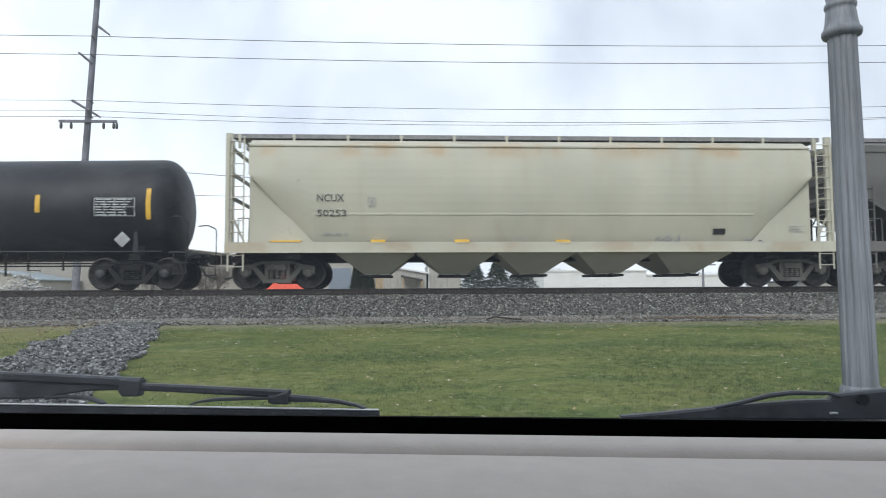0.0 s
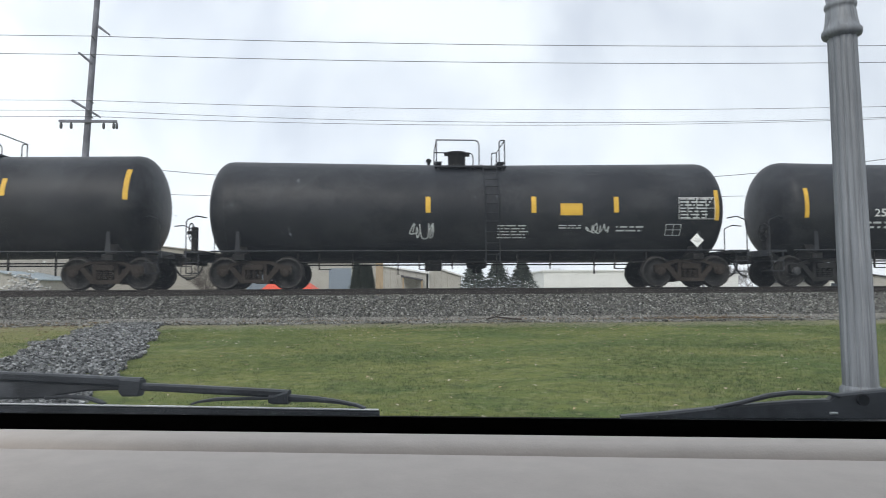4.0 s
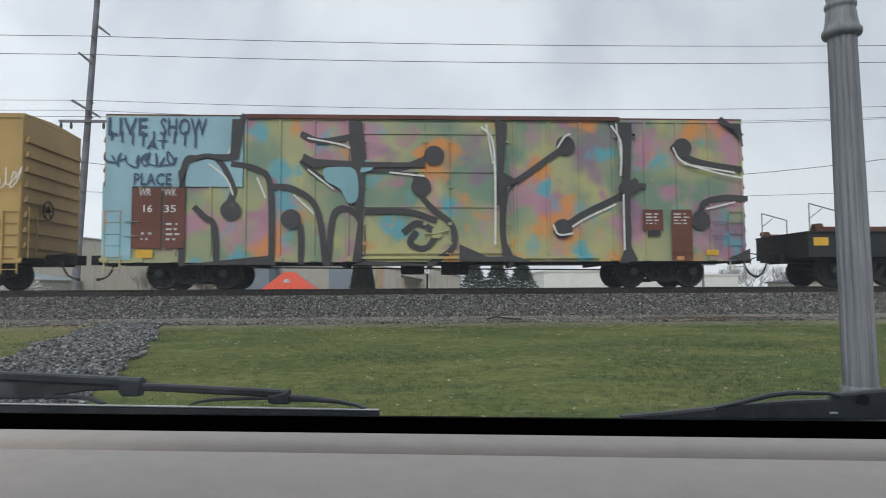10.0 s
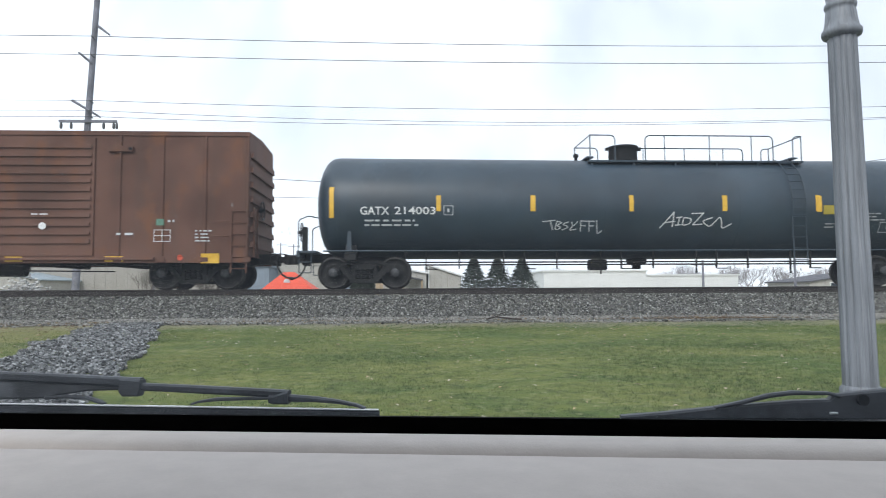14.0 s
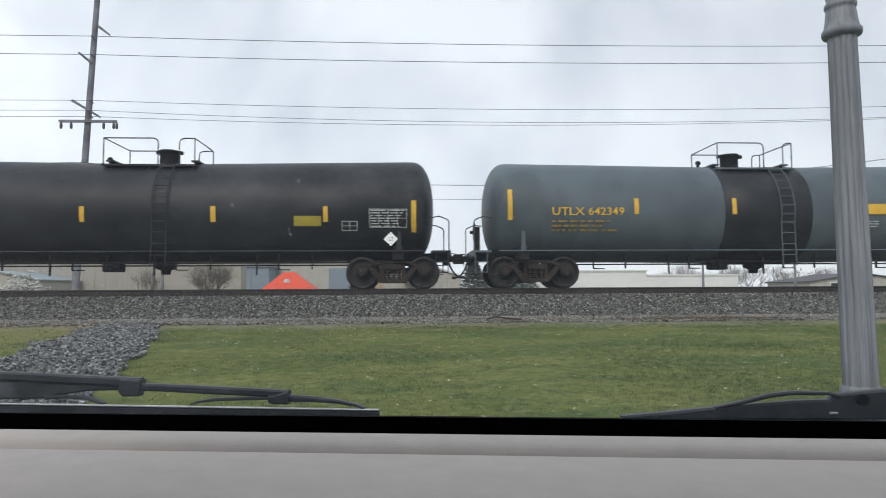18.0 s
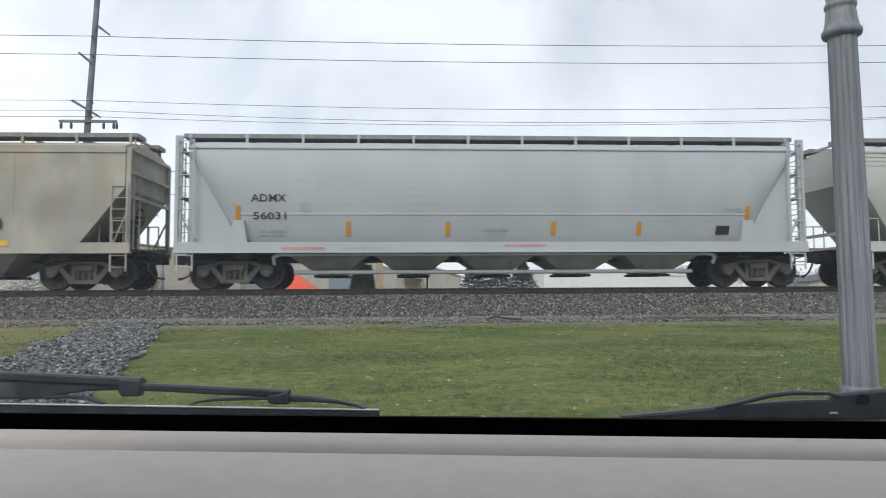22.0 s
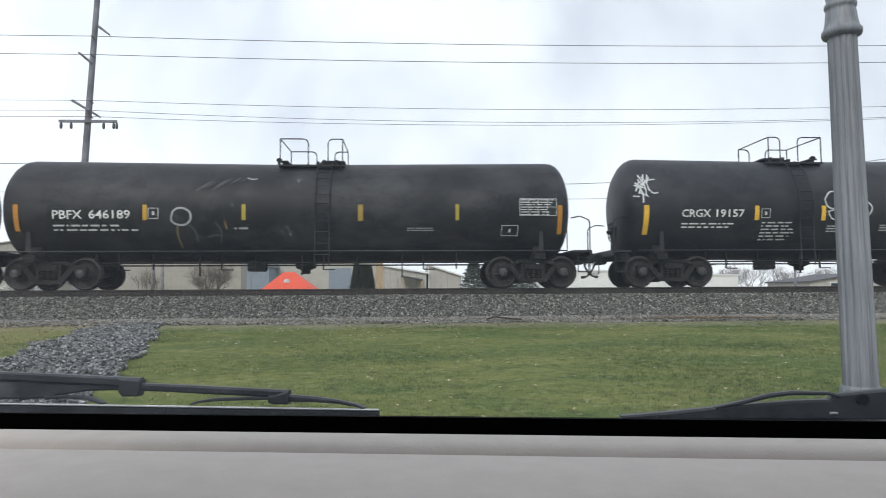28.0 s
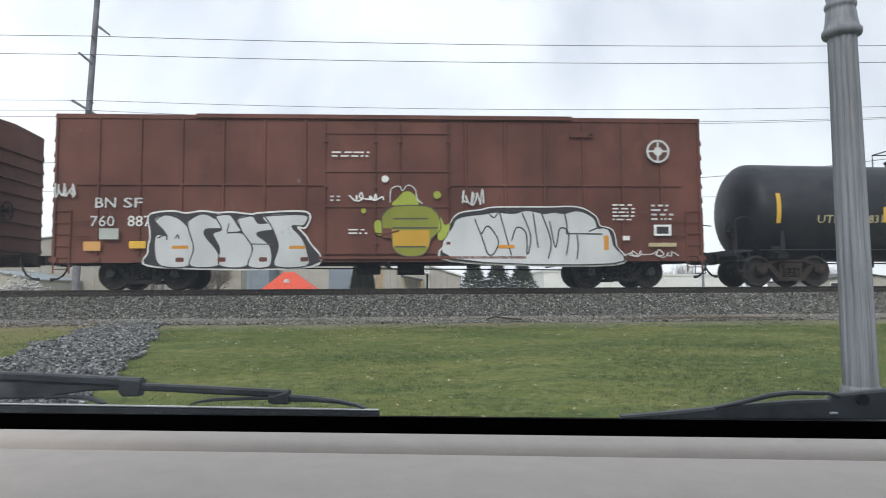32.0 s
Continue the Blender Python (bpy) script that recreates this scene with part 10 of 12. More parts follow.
mark("W", "K", 0.035, (-3.37, 2.03), (-2.26, 2.06), (-2.28, 1.77), (-2.61, 1.74), (-2.34, 1.42), (-2.18, 1.02), (-2.20, 0.64), (-3.06, 0.64), (-2.98, 1.19), (-3.16, 1.71), (-3.37, 2.03))
mark("W", "K", 0.04, (-6.26, 1.42), (-6.04, 1.51), (-6.02, 1.37))
mark("W", "K", 0.03, (-5.79, 1.40), (-5.73, 1.51), (-5.69, 1.40))
mark("W", "K", 0.03, (-4.38, 1.60), (-4.34, 1.82))
mark("W", "K3", 0.03, (-3.70, 1.25), (-3.13, 1.24))
mark("P", "O", -5.88, -5.43, 1.12, 1.21)
mark("P", "O", -2.68, -2.24, 1.11, 1.20)
mark("W", "W", 0.08, (1.81, 1.79), (2.06, 2.09), (2.67, 2.19), (3.01, 2.26), (3.82, 2.27), (4.64, 2.27), (5.46, 2.27), (5.95, 2.02), (6.08, 1.74), (6.43, 1.62), (6.53, 1.19), (6.47, 0.65), (1.85, 0.77), (1.77, 1.34), (1.81, 1.79))
mark("O", "K", 1, (1.81, 1.79), (2.06, 2.09), (2.67, 2.19), (3.01, 2.26), (3.82, 2.27), (4.64, 2.27), (5.46, 2.27), (5.95, 2.02), (6.08, 1.74), (6.43, 1.62), (6.53, 1.19), (6.47, 0.65), (1.85, 0.77), (1.77, 1.34))
mark("O", "S6", 1, (1.90, 1.75), (2.14, 1.98), (2.73, 2.06), (2.88, 2.09), (3.14, 2.12), (3.61, 2.08), (3.96, 2.17), (4.23, 2.13), (4.50, 2.08), (4.77, 2.12), (5.05, 2.08), (5.46, 2.16), (5.88, 1.97), (6.01, 1.67), (6.29, 1.66), (6.44, 1.19), (6.43, 0.68), (1.90, 0.83))
mark("W", "K", 0.04, (2.50, 1.94), (2.73, 1.33), (2.86, 0.96), (3.03, 0.96), (3.16, 1.33), (2.88, 1.74), (2.69, 1.52))
mark("W", "K", 0.04, (3.21, 2.11), (3.40, 1.40), (3.53, 0.92))
mark("W", "K", 0.04, (3.97, 0.93), (3.95, 1.54), (3.69, 1.70), (3.54, 1.33))
mark("W", "K", 0.04, (3.85, 2.10), (4.08, 1.47), (4.01, 0.96))
mark("W", "K", 0.04, (4.16, 2.11), (4.23, 1.60), (4.29, 1.13))
mark("W", "K", 0.04, (4.40, 2.11), (4.66, 1.33), (4.58, 0.83))
mark("W", "K", 0.04, (4.63, 1.87), (4.79, 1.13), (4.92, 1.67), (5.17, 1.53), (5.10, 0.92))
mark("W", "K", 0.04, (5.11, 1.52), (5.59, 1.52), (6.13, 1.51))
mark("W", "K", 0.04, (5.76, 1.59), (6.07, 1.70), (6.29, 1.66))
mark("W", "K", 0.04, (5.41, 1.47), (5.44, 1.19), (5.40, 0.82))
mark("W", "K", 0.04, (2.87, 2.13), (3.04, 1.98), (3.17, 2.13))
mark("W", "K", 0.04, (5.05, 2.11), (5.12, 1.81), (5.11, 1.53))
mark("P", "O", 3.16, 3.62, 1.11, 1.21)
mark("P", "O", 6.18, 6.32, 1.06, 1.47)
mark("O", "E4", 1, (-0.12, 2.01), (0.05, 2.21), (0.32, 2.31), (1.12, 2.31), (1.45, 2.08), (1.53, 1.67), (1.26, 1.36), (1.18, 1.10), (0.98, 0.92), (0.51, 0.90), (0.21, 1.10), (0.15, 1.41), (-0.08, 1.54))
mark("P", "O3", 0.19, 1.22, 1.14, 1.63)
mark("O", "E5", 1, (0.18, 2.33), (0.35, 2.55), (0.53, 2.72), (0.77, 2.65), (0.90, 2.33))
mark("O", "E5", 1, (-0.32, 1.84), (-0.14, 1.89), (-0.10, 1.50), (-0.28, 1.53))
mark("O", "E5", 1, (1.52, 1.98), (1.65, 1.77), (1.80, 1.81), (1.65, 1.40), (1.45, 1.39))
mark("C", "E5", 1.44, 2.62, 0.11)
mark("C", "E5", -0.62, 2.17, 0.07)
mark("W", "P", 0.03, (0.12, 2.41), (0.15, 2.78), (0.38, 2.87), (0.46, 2.74), (0.62, 2.90), (0.82, 2.78), (0.88, 2.51), (1.02, 2.38))
mark("W", "K3", 0.04, (0.22, 1.95), (1.18, 1.95))
mark("W", "K3", 0.04, (0.18, 1.69), (1.45, 1.69))
mark("W", "K3", 0.04, (0.25, 1.16), (1.11, 1.16))
mark("W", "K3", 0.03, (-0.12, 2.01), (0.05, 2.21), (0.32, 2.31), (1.12, 2.31), (1.45, 2.08), (1.53, 1.67), (1.26, 1.36), (1.18, 1.10), (0.98, 0.92), (0.51, 0.90), (0.21, 1.10), (0.15, 1.41), (-0.08, 1.54), (-0.12, 2.01))
mark("C", "P", 7.81, 3.90, 0.34)
mark("C", "K4", 7.81, 3.90, 0.28)
mark("W", "P", 0.05, (7.54, 3.90), (8.07, 3.90))
mark("W", "P", 0.05, (7.81, 4.15), (7.80, 3.64))
mark("C", "P", 7.81, 3.90, 0.13)
mark("P", "O2", -8.22, -7.77, 1.07, 1.32)
mark("P", "Y", -7.00, -6.56, 1.13, 1.33)
mark("P", "V2", 7.47, 8.28, 1.15, 1.26)
mark("P", "W", 7.63, 8.14, 1.46, 1.78)
mark("P", "K", 7.71, 8.06, 1.52, 1.72)
mark("B", "W", 6.44, 7.10, 1.88, 2.40, 5)
mark("B", "P", 7.56, 8.22, 1.88, 2.40, 4)
mark("B", "W", -1.51, -0.24, 3.67, 3.88, 2)
mark("C", "W", -0.02, 3.07, 0.10)
mark("Z", "P", -9.05, -8.46, 2.46, 3.08, 6, 73, 0.05)
mark("Z", "W", -1.03, -0.08, 2.39, 2.71, 6, 74, 0.04)
mark("Z", "P", 2.11, 2.75, 2.27, 2.88, 6, 75, 0.04)
mark("Z", "P", 6.55, 8.36, 0.81, 1.10, 8, 76, 0.03)
mark("P", "F", -7.81, -7.29, 1.38, 1.68)
mark("B", "P", -1.55, -1.23, 2.42, 2.63, 2)
mark("B", "W", -1.04, -0.36, 1.50, 1.69, 2)
mark("P", "W", 6.72, 6.92, 1.33, 1.46)

boxcar("brown boxcar with ribbed ends", -720.02, 18.20, BXBROWN, doors=((-1.55, 1.75),), roof=BXBROWN)


# ---- ground, track bed and track ----
def lawn_z(y):
    return 0.46 * min(1.0, max(0.0, (y - 5.0) / 12.4))


def soil(name):
    m, t, b = nodes_of(name)
    big, mid, fine = noise_node(t, 0.35, 5.0), noise_node(t, 2.2, 6.0, 0.6), noise_node(t, 40.0, 4.0)
    c = mixed(t, ramped(t, big.outputs[0], 0.4, 0.62), (0.12, 0.15, 0.034), (0.17, 0.18, 0.05))
    c = mixed(t, ramped(t, mid.outputs[0], 0.5, 0.7, 0, 0.6), c, (0.16, 0.14, 0.06))
    c = mixed(t, ramped(t, fine.outputs[0], 0.42, 0.62, 0, 0.7), c, (0.075, 0.10, 0.022))
    t.links.new(c, b.inputs["Base Color"])
    b.inputs["Roughness"].default_value, b.inputs["Specular IOR Level"].default_value = 0.9, 0.15
    bumped(t, b, fine.outputs[0], 0.6, 0.03)
    return m


def gravel_mat(name, scale, lo, hi):
    m, t, b = nodes_of(name)
    tc = t.nodes.new("ShaderNodeTexCoord")
    v = t.nodes.new("ShaderNodeTexVoronoi")
    v.inputs["Scale"].default_value = scale
    t.links.new(tc.outputs["Object"], v.inputs["Vector"])
    n = noise_node(t, 0.8, 4.0)
    sep = t.nodes.new("ShaderNodeSeparateColor")
    t.links.new(v.outputs["Color"], sep.inputs[0])
    c = mixed(t, sep.outputs[0], lo, hi)
    c = mixed(t, ramped(t, n.outputs[0], 0.4, 0.7, 0, 0.4), c, tuple(q * 0.6 for q in lo))
    c = mixed(t, ramped(t, v.outputs["Distance"], 0.25, 0.6, 0, 0.85), c, (0.03, 0.03, 0.03))
    t.links.new(c, b.inputs["Base Color"])
    b.inputs["Roughness"].default_value = 0.9
    bumped(t, b, v.outputs["Distance"], -0.8, 0.05)
    return m


LAWN = soil("lawn_soil_and_grass")
BALLAST = gravel_mat("crushed_stone", 17.0, (0.05, 0.05, 0.05), (0.22, 0.22, 0.215))
g = Shape()
ys = [-3000, -400, -60, -10, 0, 5] + [6 + i for i in range(12)] + [18.5, 22, 23, 30, 60, 150, 500, 3000]
xs = [-3000, -900, -300, -100, -40] + [-20 + 2 * i for i in range(21)] + [40, 100, 300, 900, 3000]
for y in ys:
    for x in xs:
        near = 5 < y < 17.5 and abs(x) < 25
        g.v.append((x, y, (lawn_z(y) if y < 22.5 else 0.55) + (0.02 * noise.noise(Vector((x * 0.4, y * 0.4, 0))) if near else 0)))
nx = len(xs)
for j in range(len(ys) - 1):
    for i in range(nx - 1):
        g.f.append((j * nx + i, j * nx + i + 1, (j + 1) * nx + i + 1, (j + 1) * nx + i))
        g.smooth.append(True)
tagged(part("ground", g, LAWN), "mown green lawn with pale dead patches rising to the track", "ground", kind="structure")
lot = Shape().box(-40, 40, -30, 4.6, -0.2, 0.012)
tagged(part("pavement", lot, plain("old_asphalt", (0.055, 0.055, 0.057), 0.9, 0, 0.3, 3)), "grey asphalt of a parking lot beside the lawn", "pavement", kind="structure")
bed = Shape()
bed.prism([(17.42, 0.40), (17.45, 0.46), (18.52, 1.16), (21.65, 1.16), (22.9, 0.5), (22.9, 0.3)], "x", -900, 900)
tagged(part("trackbed", bed, BALLAST), "grey crushed-stone embankment that carries the railway track", "track bed", kind="structure")


def stones(name, spots, size, material, flat=0.75):
    """Angular stones as one mesh: spots holds x, y, z in rows."""
    rng = np.random.default_rng(7)
    n = len(spots)
    base = np.array([(1, 0, 0), (-1, 0, 0), (0, 1, 0), (0, -1, 0), (0, 0, 1), (0, 0, -1)], float)
    tri = np.array([(0, 2, 4), (2, 1, 4), (1, 3, 4), (3, 0, 4), (2, 0, 5), (1, 2, 5), (3, 1, 5), (0, 3, 5)])
    a = rng.normal(size=(n, 3, 3))
    q = np.linalg.qr(a)[0]
    s = size * rng.uniform(0.45, 1.25, (n, 1, 1)) * rng.uniform(0.6, 1.2, (n, 6, 1))
    v = np.einsum("kj,nij->nki", base, q) * s
    v[:, :, 2] *= flat
    v = v + spots[:, None, :]
    return big_mesh(name, v.reshape(-1, 3), (tri[None] + 6 * np.arange(n)[:, None, None]).reshape(-1, 3), material)


STONE = random_tint("ballast_stones", [(0.026, 0.026, 0.023), (0.065, 0.065, 0.058), (0.125, 0.125, 0.113), (0.25, 0.25, 0.23), (0.085, 0.084, 0.07), (0.46, 0.46, 0.43)])
rng = np.random.default_rng(3)
N = 44000
sx = rng.uniform(-17, 21, N)
sq = rng.uniform(-0.08, 1.12, N)
sy, sz = 17.45 + 1.07 * sq, 0.46 + 0.70 * np.clip(sq, 0, 1)
keep = (sq > 0) | (rng.uniform(0, 1, N) < 0.45)
spots = np.stack([sx, sy, sz], 1)[keep]
fr = np.stack([rng.uniform(-17, 20, 5000), 17.5 - np.abs(rng.normal(0, 0.26, 5000)), np.zeros(5000)], 1)
fr[:, 2] = 0.46 * np.clip((fr[:, 1] - 5) / 12.4, 0, 1) + 0.03
o = new("ballast", stones("ballast", np.concatenate([spots, fr]), 0.04, STONE))
tagged(o, "loose grey ballast stones on the embankment slope", "ballast", kind="stuff")
FINES = random_tint("gravel_fines", [(0.20, 0.20, 0.188), (0.30, 0.295, 0.275), (0.14, 0.135, 0.12), (0.42, 0.415, 0.39), (0.24, 0.22, 0.185)])
fx = rng.uniform(-17, 20, 26000)
reach = 0.22 + 0.12 * np.sin(fx * 1.3 + 1.5 * np.sin(fx * 0.47)) + 0.09 * np.sin(fx * 3.7 + 0.8) + 0.05 * np.sin(fx * 9.1)
fy = 17.62 - np.abs(rng.normal(0, 0.7, 26000)) * np.clip(reach + 0.12, 0.05, 1)
fz = 0.46 * np.clip((fy - 5) / 12.4, 0, 1) + 0.65 * np.clip(fy - 17.45, 0, 1) + 0.025
o = new("gravel_fines", stones("gravel_fines", np.stack([fx, fy, fz], 1), 0.026, FINES))
tagged(o, "pale fine gravel spilled along the foot of the ballast", "gravel", kind="stuff")
STEEL = plain("rail_steel", (0.04, 0.035, 0.032), 0.6, 0.4, 0.3, 3)
for s in (-1, 1):
    r = Shape()
    y = TRACK_Y + s * 0.755
    r.prism([(y - 0.07, RAIL - 0.175), (y + 0.07, RAIL - 0.175), (y + 0.07, RAIL - 0.155), (y + 0.012, RAIL - 0.13), (y + 0.012, RAIL - 0.045), (y + 0.037, RAIL - 0.035), (y + 0.037, RAIL - 0.006), (y + 0.03, RAIL),
             (y - 0.03, RAIL), (y - 0.037, RAIL - 0.006), (y - 0.037, RAIL - 0.035), (y - 0.012, RAIL - 0.045), (y - 0.012, RAIL - 0.13), (y - 0.07, RAIL - 0.155)], "x", -900, 900)
    tagged(part("rail", r, STEEL), "brown steel rail with a worn shiny head", "rail", "rails of the track", kind="structure")
TIE = plain("creosoted_tie", (0.04, 0.035, 0.03), 0.9, 0, 0.35, 6)
tie_mesh = Shape().box(-0.115, 0.115, -1.3, 1.3, -0.18, 0, 0.01).mesh("sleeper")
ties = thing("sleepers", "dark creosoted wooden sleepers under the rails", "sleepers")
for k in range(74):
    part("sleeper", tie_mesh, TIE, ties, at=pose(-18.5 + 0.54 * k, TRACK_Y, RAIL - 0.177))

# ---- grass and the stone-filled ditch ----
GRASS = random_tint("grass_blades", [(0.070, 0.125, 0.038), (0.098, 0.16, 0.052), (0.137, 0.195, 0.070), (0.185, 0.215, 0.10), (0.084, 0.14, 0.043)], 0.75)


def patchy(m):
    """Worn yellow and dark lush patches across the lawn."""
    t = m.node_tree
    b = t.nodes["Principled BSDF"]
    old = b.inputs["Base Color"].links[0].from_socket
    dry, lush, far = noise_node(t, 0.5, 5.0, 0.6, (0.6, 1.6, 1)), noise_node(t, 0.62, 6.0, 0.62, (0.6, 1.5, 1), shift=(3, 2, 0)), noise_node(t, 5.0, 4.0, 0.7)
    c = mixed(t, ramped(t, dry.outputs[0], 0.42, 0.60, 0, 0.8), old, (0.18, 0.19, 0.06))
    c = mixed(t, ramped(t, lush.outputs[0], 0.46, 0.62, 0, 0.7), c, (0.062, 0.11, 0.03))
    c = mixed(t, ramped(t, far.outputs[0], 0.49, 0.64, 0, 0.72), c, (0.055, 0.078, 0.026))
    c = mixed(t, ramped(t, noise_node(t, 9.0, 3.0, 0.65, shift=(4, 9, 2)).outputs[0], 0.52, 0.68, 0, 0.55), c, (0.25, 0.25, 0.13))
    tc, sep = t.nodes.new("ShaderNodeTexCoord"), t.nodes.new("ShaderNodeSeparateXYZ")
    t.links.new(tc.outputs["Object"], sep.inputs[0])
    edge = noise_node(t, 1.1, 4.0, 0.6)
    add = t.nodes.new("ShaderNodeMath")
    add.operation = "MULTIPLY_ADD"
    t.links.new(edge.outputs[0], add.inputs[0])
    add.inputs[1].default_value = 3.2
    t.links.new(sep.outputs[1], add.inputs[2])
    c = mixed(t, ramped(t, add.outputs[0], 17.1, 18.5, 0, 0.85), c, (0.25, 0.235, 0.175))
    c = mixed(t, ramped(t, sep.outputs[0], -8.2, -6.4, 0.4, 0), c, (0.26, 0.24, 0.11))
    t.links.new(c, b.inputs["Base Color"])


patchy(GRASS)
patchy(LAWN)


def ditch(x, y):
    """True on the strip of stones that runs down the lawn."""
    right = np.interp(y, [6.0, 9.5, 10.7, 13.4, 17.7], [-3.1, -4.0, -4.3, -5.05, -6.45])
    left = np.interp(y, [6.0, 9.4, 11.2, 14.1, 17.8], [-3.6, -5.6, -6.6, -7.25, -7.85])
    wob = 0.12 * np.sin(y * 2.3) + 0.09 * np.sin(y * 5.1 + 1)
    return (x > left + wob) & (x < right + wob * 0.6) & (y < 17.6)


def field(x, y, step, seed):
    """Smooth random values from 0 to 1 that change over about a step."""
    table = np.random.default_rng(seed).uniform(0, 1, (256, 256))
    x, y = x / step + 100, y / step + 100
    i, j = x.astype(int), y.astype(int)
    u, v = x - i, y - j
    u, v = u * u * (3 - 2 * u), v * v * (3 - 2 * v)
    at = lambda a, b: table[a % 256, b % 256]
    return (at(i, j) * (1 - u) + at(i + 1, j) * u) * (1 - v) + (at(i, j + 1) * (1 - u) + at(i + 1, j + 1) * u) * v


def blades(n, x0, x1, y0, y1, seed):
    r = np.random.default_rng(seed)
    x, y = r.uniform(x0, x1, n), y0 + (y1 - y0) * r.uniform(0, 1, n) ** 1.25
    worn = 0.5 + 0.3 * np.sin(x * 1.7 + 0.6 * np.sin(x * 0.9)) + 0.2 * np.sin(x * 5.3 + y)
    thin = np.clip((y - 15.9 + 0.9 * worn) / 1.7, 0, 1) * (0.55 + 0.45 * worn) + 0.45 * ((x < -6.3) & (y > 11))
    ok = ~ditch(x, y) & (r.uniform(0, 1, n) > thin)
    x, y = x[ok], y[ok]
    n = len(x)
    tuft = field(x, y, 0.13, 4) * 0.6 + field(x, y, 0.05, 5) * 0.4
    h = r.uniform(0.014, 0.032, n) * (0.55 + 1.3 * tuft)
    a, lean = r.uniform(0, 2 * pi, n), r.uniform(0.005, 0.04, n)
    b = r.uniform(0, 2 * pi, n)
    w = r.uniform(0.003, 0.007, n)
    z = 0.46 * np.clip((y - 5) / 12.4, 0, 1) - 0.012
    p = np.empty((n, 3, 3))
    p[:, 0] = np.stack([x - w * np.cos(a), y - w * np.sin(a), z], 1)
    p[:, 1] = np.stack([x + w * np.cos(a), y + w * np.sin(a), z], 1)
    p[:, 2] = np.stack([x + lean * np.cos(b), y + lean * np.sin(b), z + h], 1)
    return p


p = blades(520000, -13.5, 14.0, 5.6, 17.7, 11)
o = new("grass", big_mesh("grass", p.reshape(-1, 3), np.arange(len(p) * 3).reshape(-1, 3), GRASS))
tagged(o, "short mown green grass of the lawn", "grass", kind="stuff")
TUFT = random_tint("dark_grass_tufts", [(0.05, 0.085, 0.026), (0.066, 0.108, 0.032), (0.09, 0.135, 0.042), (0.055, 0.09, 0.028)], 0.8)


def tufts(n, each, seed):
    """Small dark clumps of coarser grass, thicker in some places."""
    r = np.random.default_rng(seed)
    x, y = r.uniform(-13, 13.5, n), 6.2 + 11.0 * r.uniform(0, 1, n) ** 1.1
    ok = ~ditch(x, y) & (field(x, y, 0.9, 8) * 0.6 + field(x, y, 0.3, 9) * 0.4 > r.uniform(0.25, 0.85, n))
    x, y = x[ok], y[ok]
    size = r.uniform(0.5, 1.25, len(x))
    x, y, size = (np.repeat(q, each) for q in (x, y, size))
    n = len(x)
    a, d = r.uniform(0, 2 * pi, n), r.uniform(0, 0.05, n) * size
    x, y = x + d * np.cos(a), y + d * np.sin(a)
    z = 0.46 * np.clip((y - 5) / 12.4, 0, 1) - 0.01
    h, w, b = r.uniform(0.016, 0.03, n) * size, r.uniform(0.005, 0.011, n), r.uniform(0, 2 * pi, n)
    p = np.empty((n, 3, 3))
    p[:, 0] = np.stack([x - w * np.cos(b), y - w * np.sin(b), z], 1)
    p[:, 1] = np.stack([x + w * np.cos(b), y + w * np.sin(b), z], 1)
    p[:, 2] = np.stack([x + 0.025 * np.cos(a), y + 0.025 * np.sin(a), z + h], 1)
    return p


p = tufts(40000, 6, 21)
o = new("grass_tufts", big_mesh("grass_tufts", p.reshape(-1, 3), np.arange(len(p) * 3).reshape(-1, 3), TUFT))
tagged(o, "small dark green tufts of coarser grass in the lawn", "grass", kind="stuff")
RIPRAP = random_tint("riprap_stones", [(0.03, 0.031, 0.032), (0.07, 0.073, 0.075), (0.15, 0.155, 0.158), (0.26, 0.268, 0.27), (0.11, 0.114, 0.115), (0.46, 0.47, 0.47)])
M = 46000
rx, ry = rng.uniform(-9.5, -3.2, M), rng.uniform(6, 17.6, M)
ok = ditch(rx, ry)
rx, ry = rx[ok], ry[ok]
o = new("riprap", stones("riprap", np.stack([rx, ry, 0.46 * np.clip((ry - 5) / 12.4, 0, 1) + 0.01 + 0.05 * rng.uniform(0, 1, len(rx))], 1), 0.038, RIPRAP, 0.7))
tagged(o, "strip of pale broken stones running down the lawn", "stones", kind="stuff")
LEAF = random_tint("fallen_leaves", [(0.45, 0.4, 0.28), (0.30, 0.19, 0.08), (0.55, 0.52, 0.42), (0.38, 0.25, 0.10)], 0.8)
lx, ly = rng.uniform(-8, 9, 520), 17.4 - 11.1 * rng.uniform(0, 1, 520) ** 1.5
lv = []
for x, y in zip(lx, ly):
    z, a, q = lawn_z(y) + 0.04, rng.uniform(0, 6.28), rng.uniform(0.02, 0.045)
    lv += [(x + q * cos(a), y + q * sin(a), z), (x - q * 0.6 * sin(a), y + q * 0.6 * cos(a), z + 0.015), (x - q * cos(a), y - q * sin(a), z + 0.01), (x + q * 0.6 * sin(a), y - q * 0.6 * cos(a), z + 0.02)]
o = new("fallen_leaves", big_mesh("fallen_leaves", np.array(lv), np.arange(len(lv)).reshape(-1, 4), LEAF))
tagged(o, "scattered pale dry leaves on the lawn", "leaves", kind="stuff")

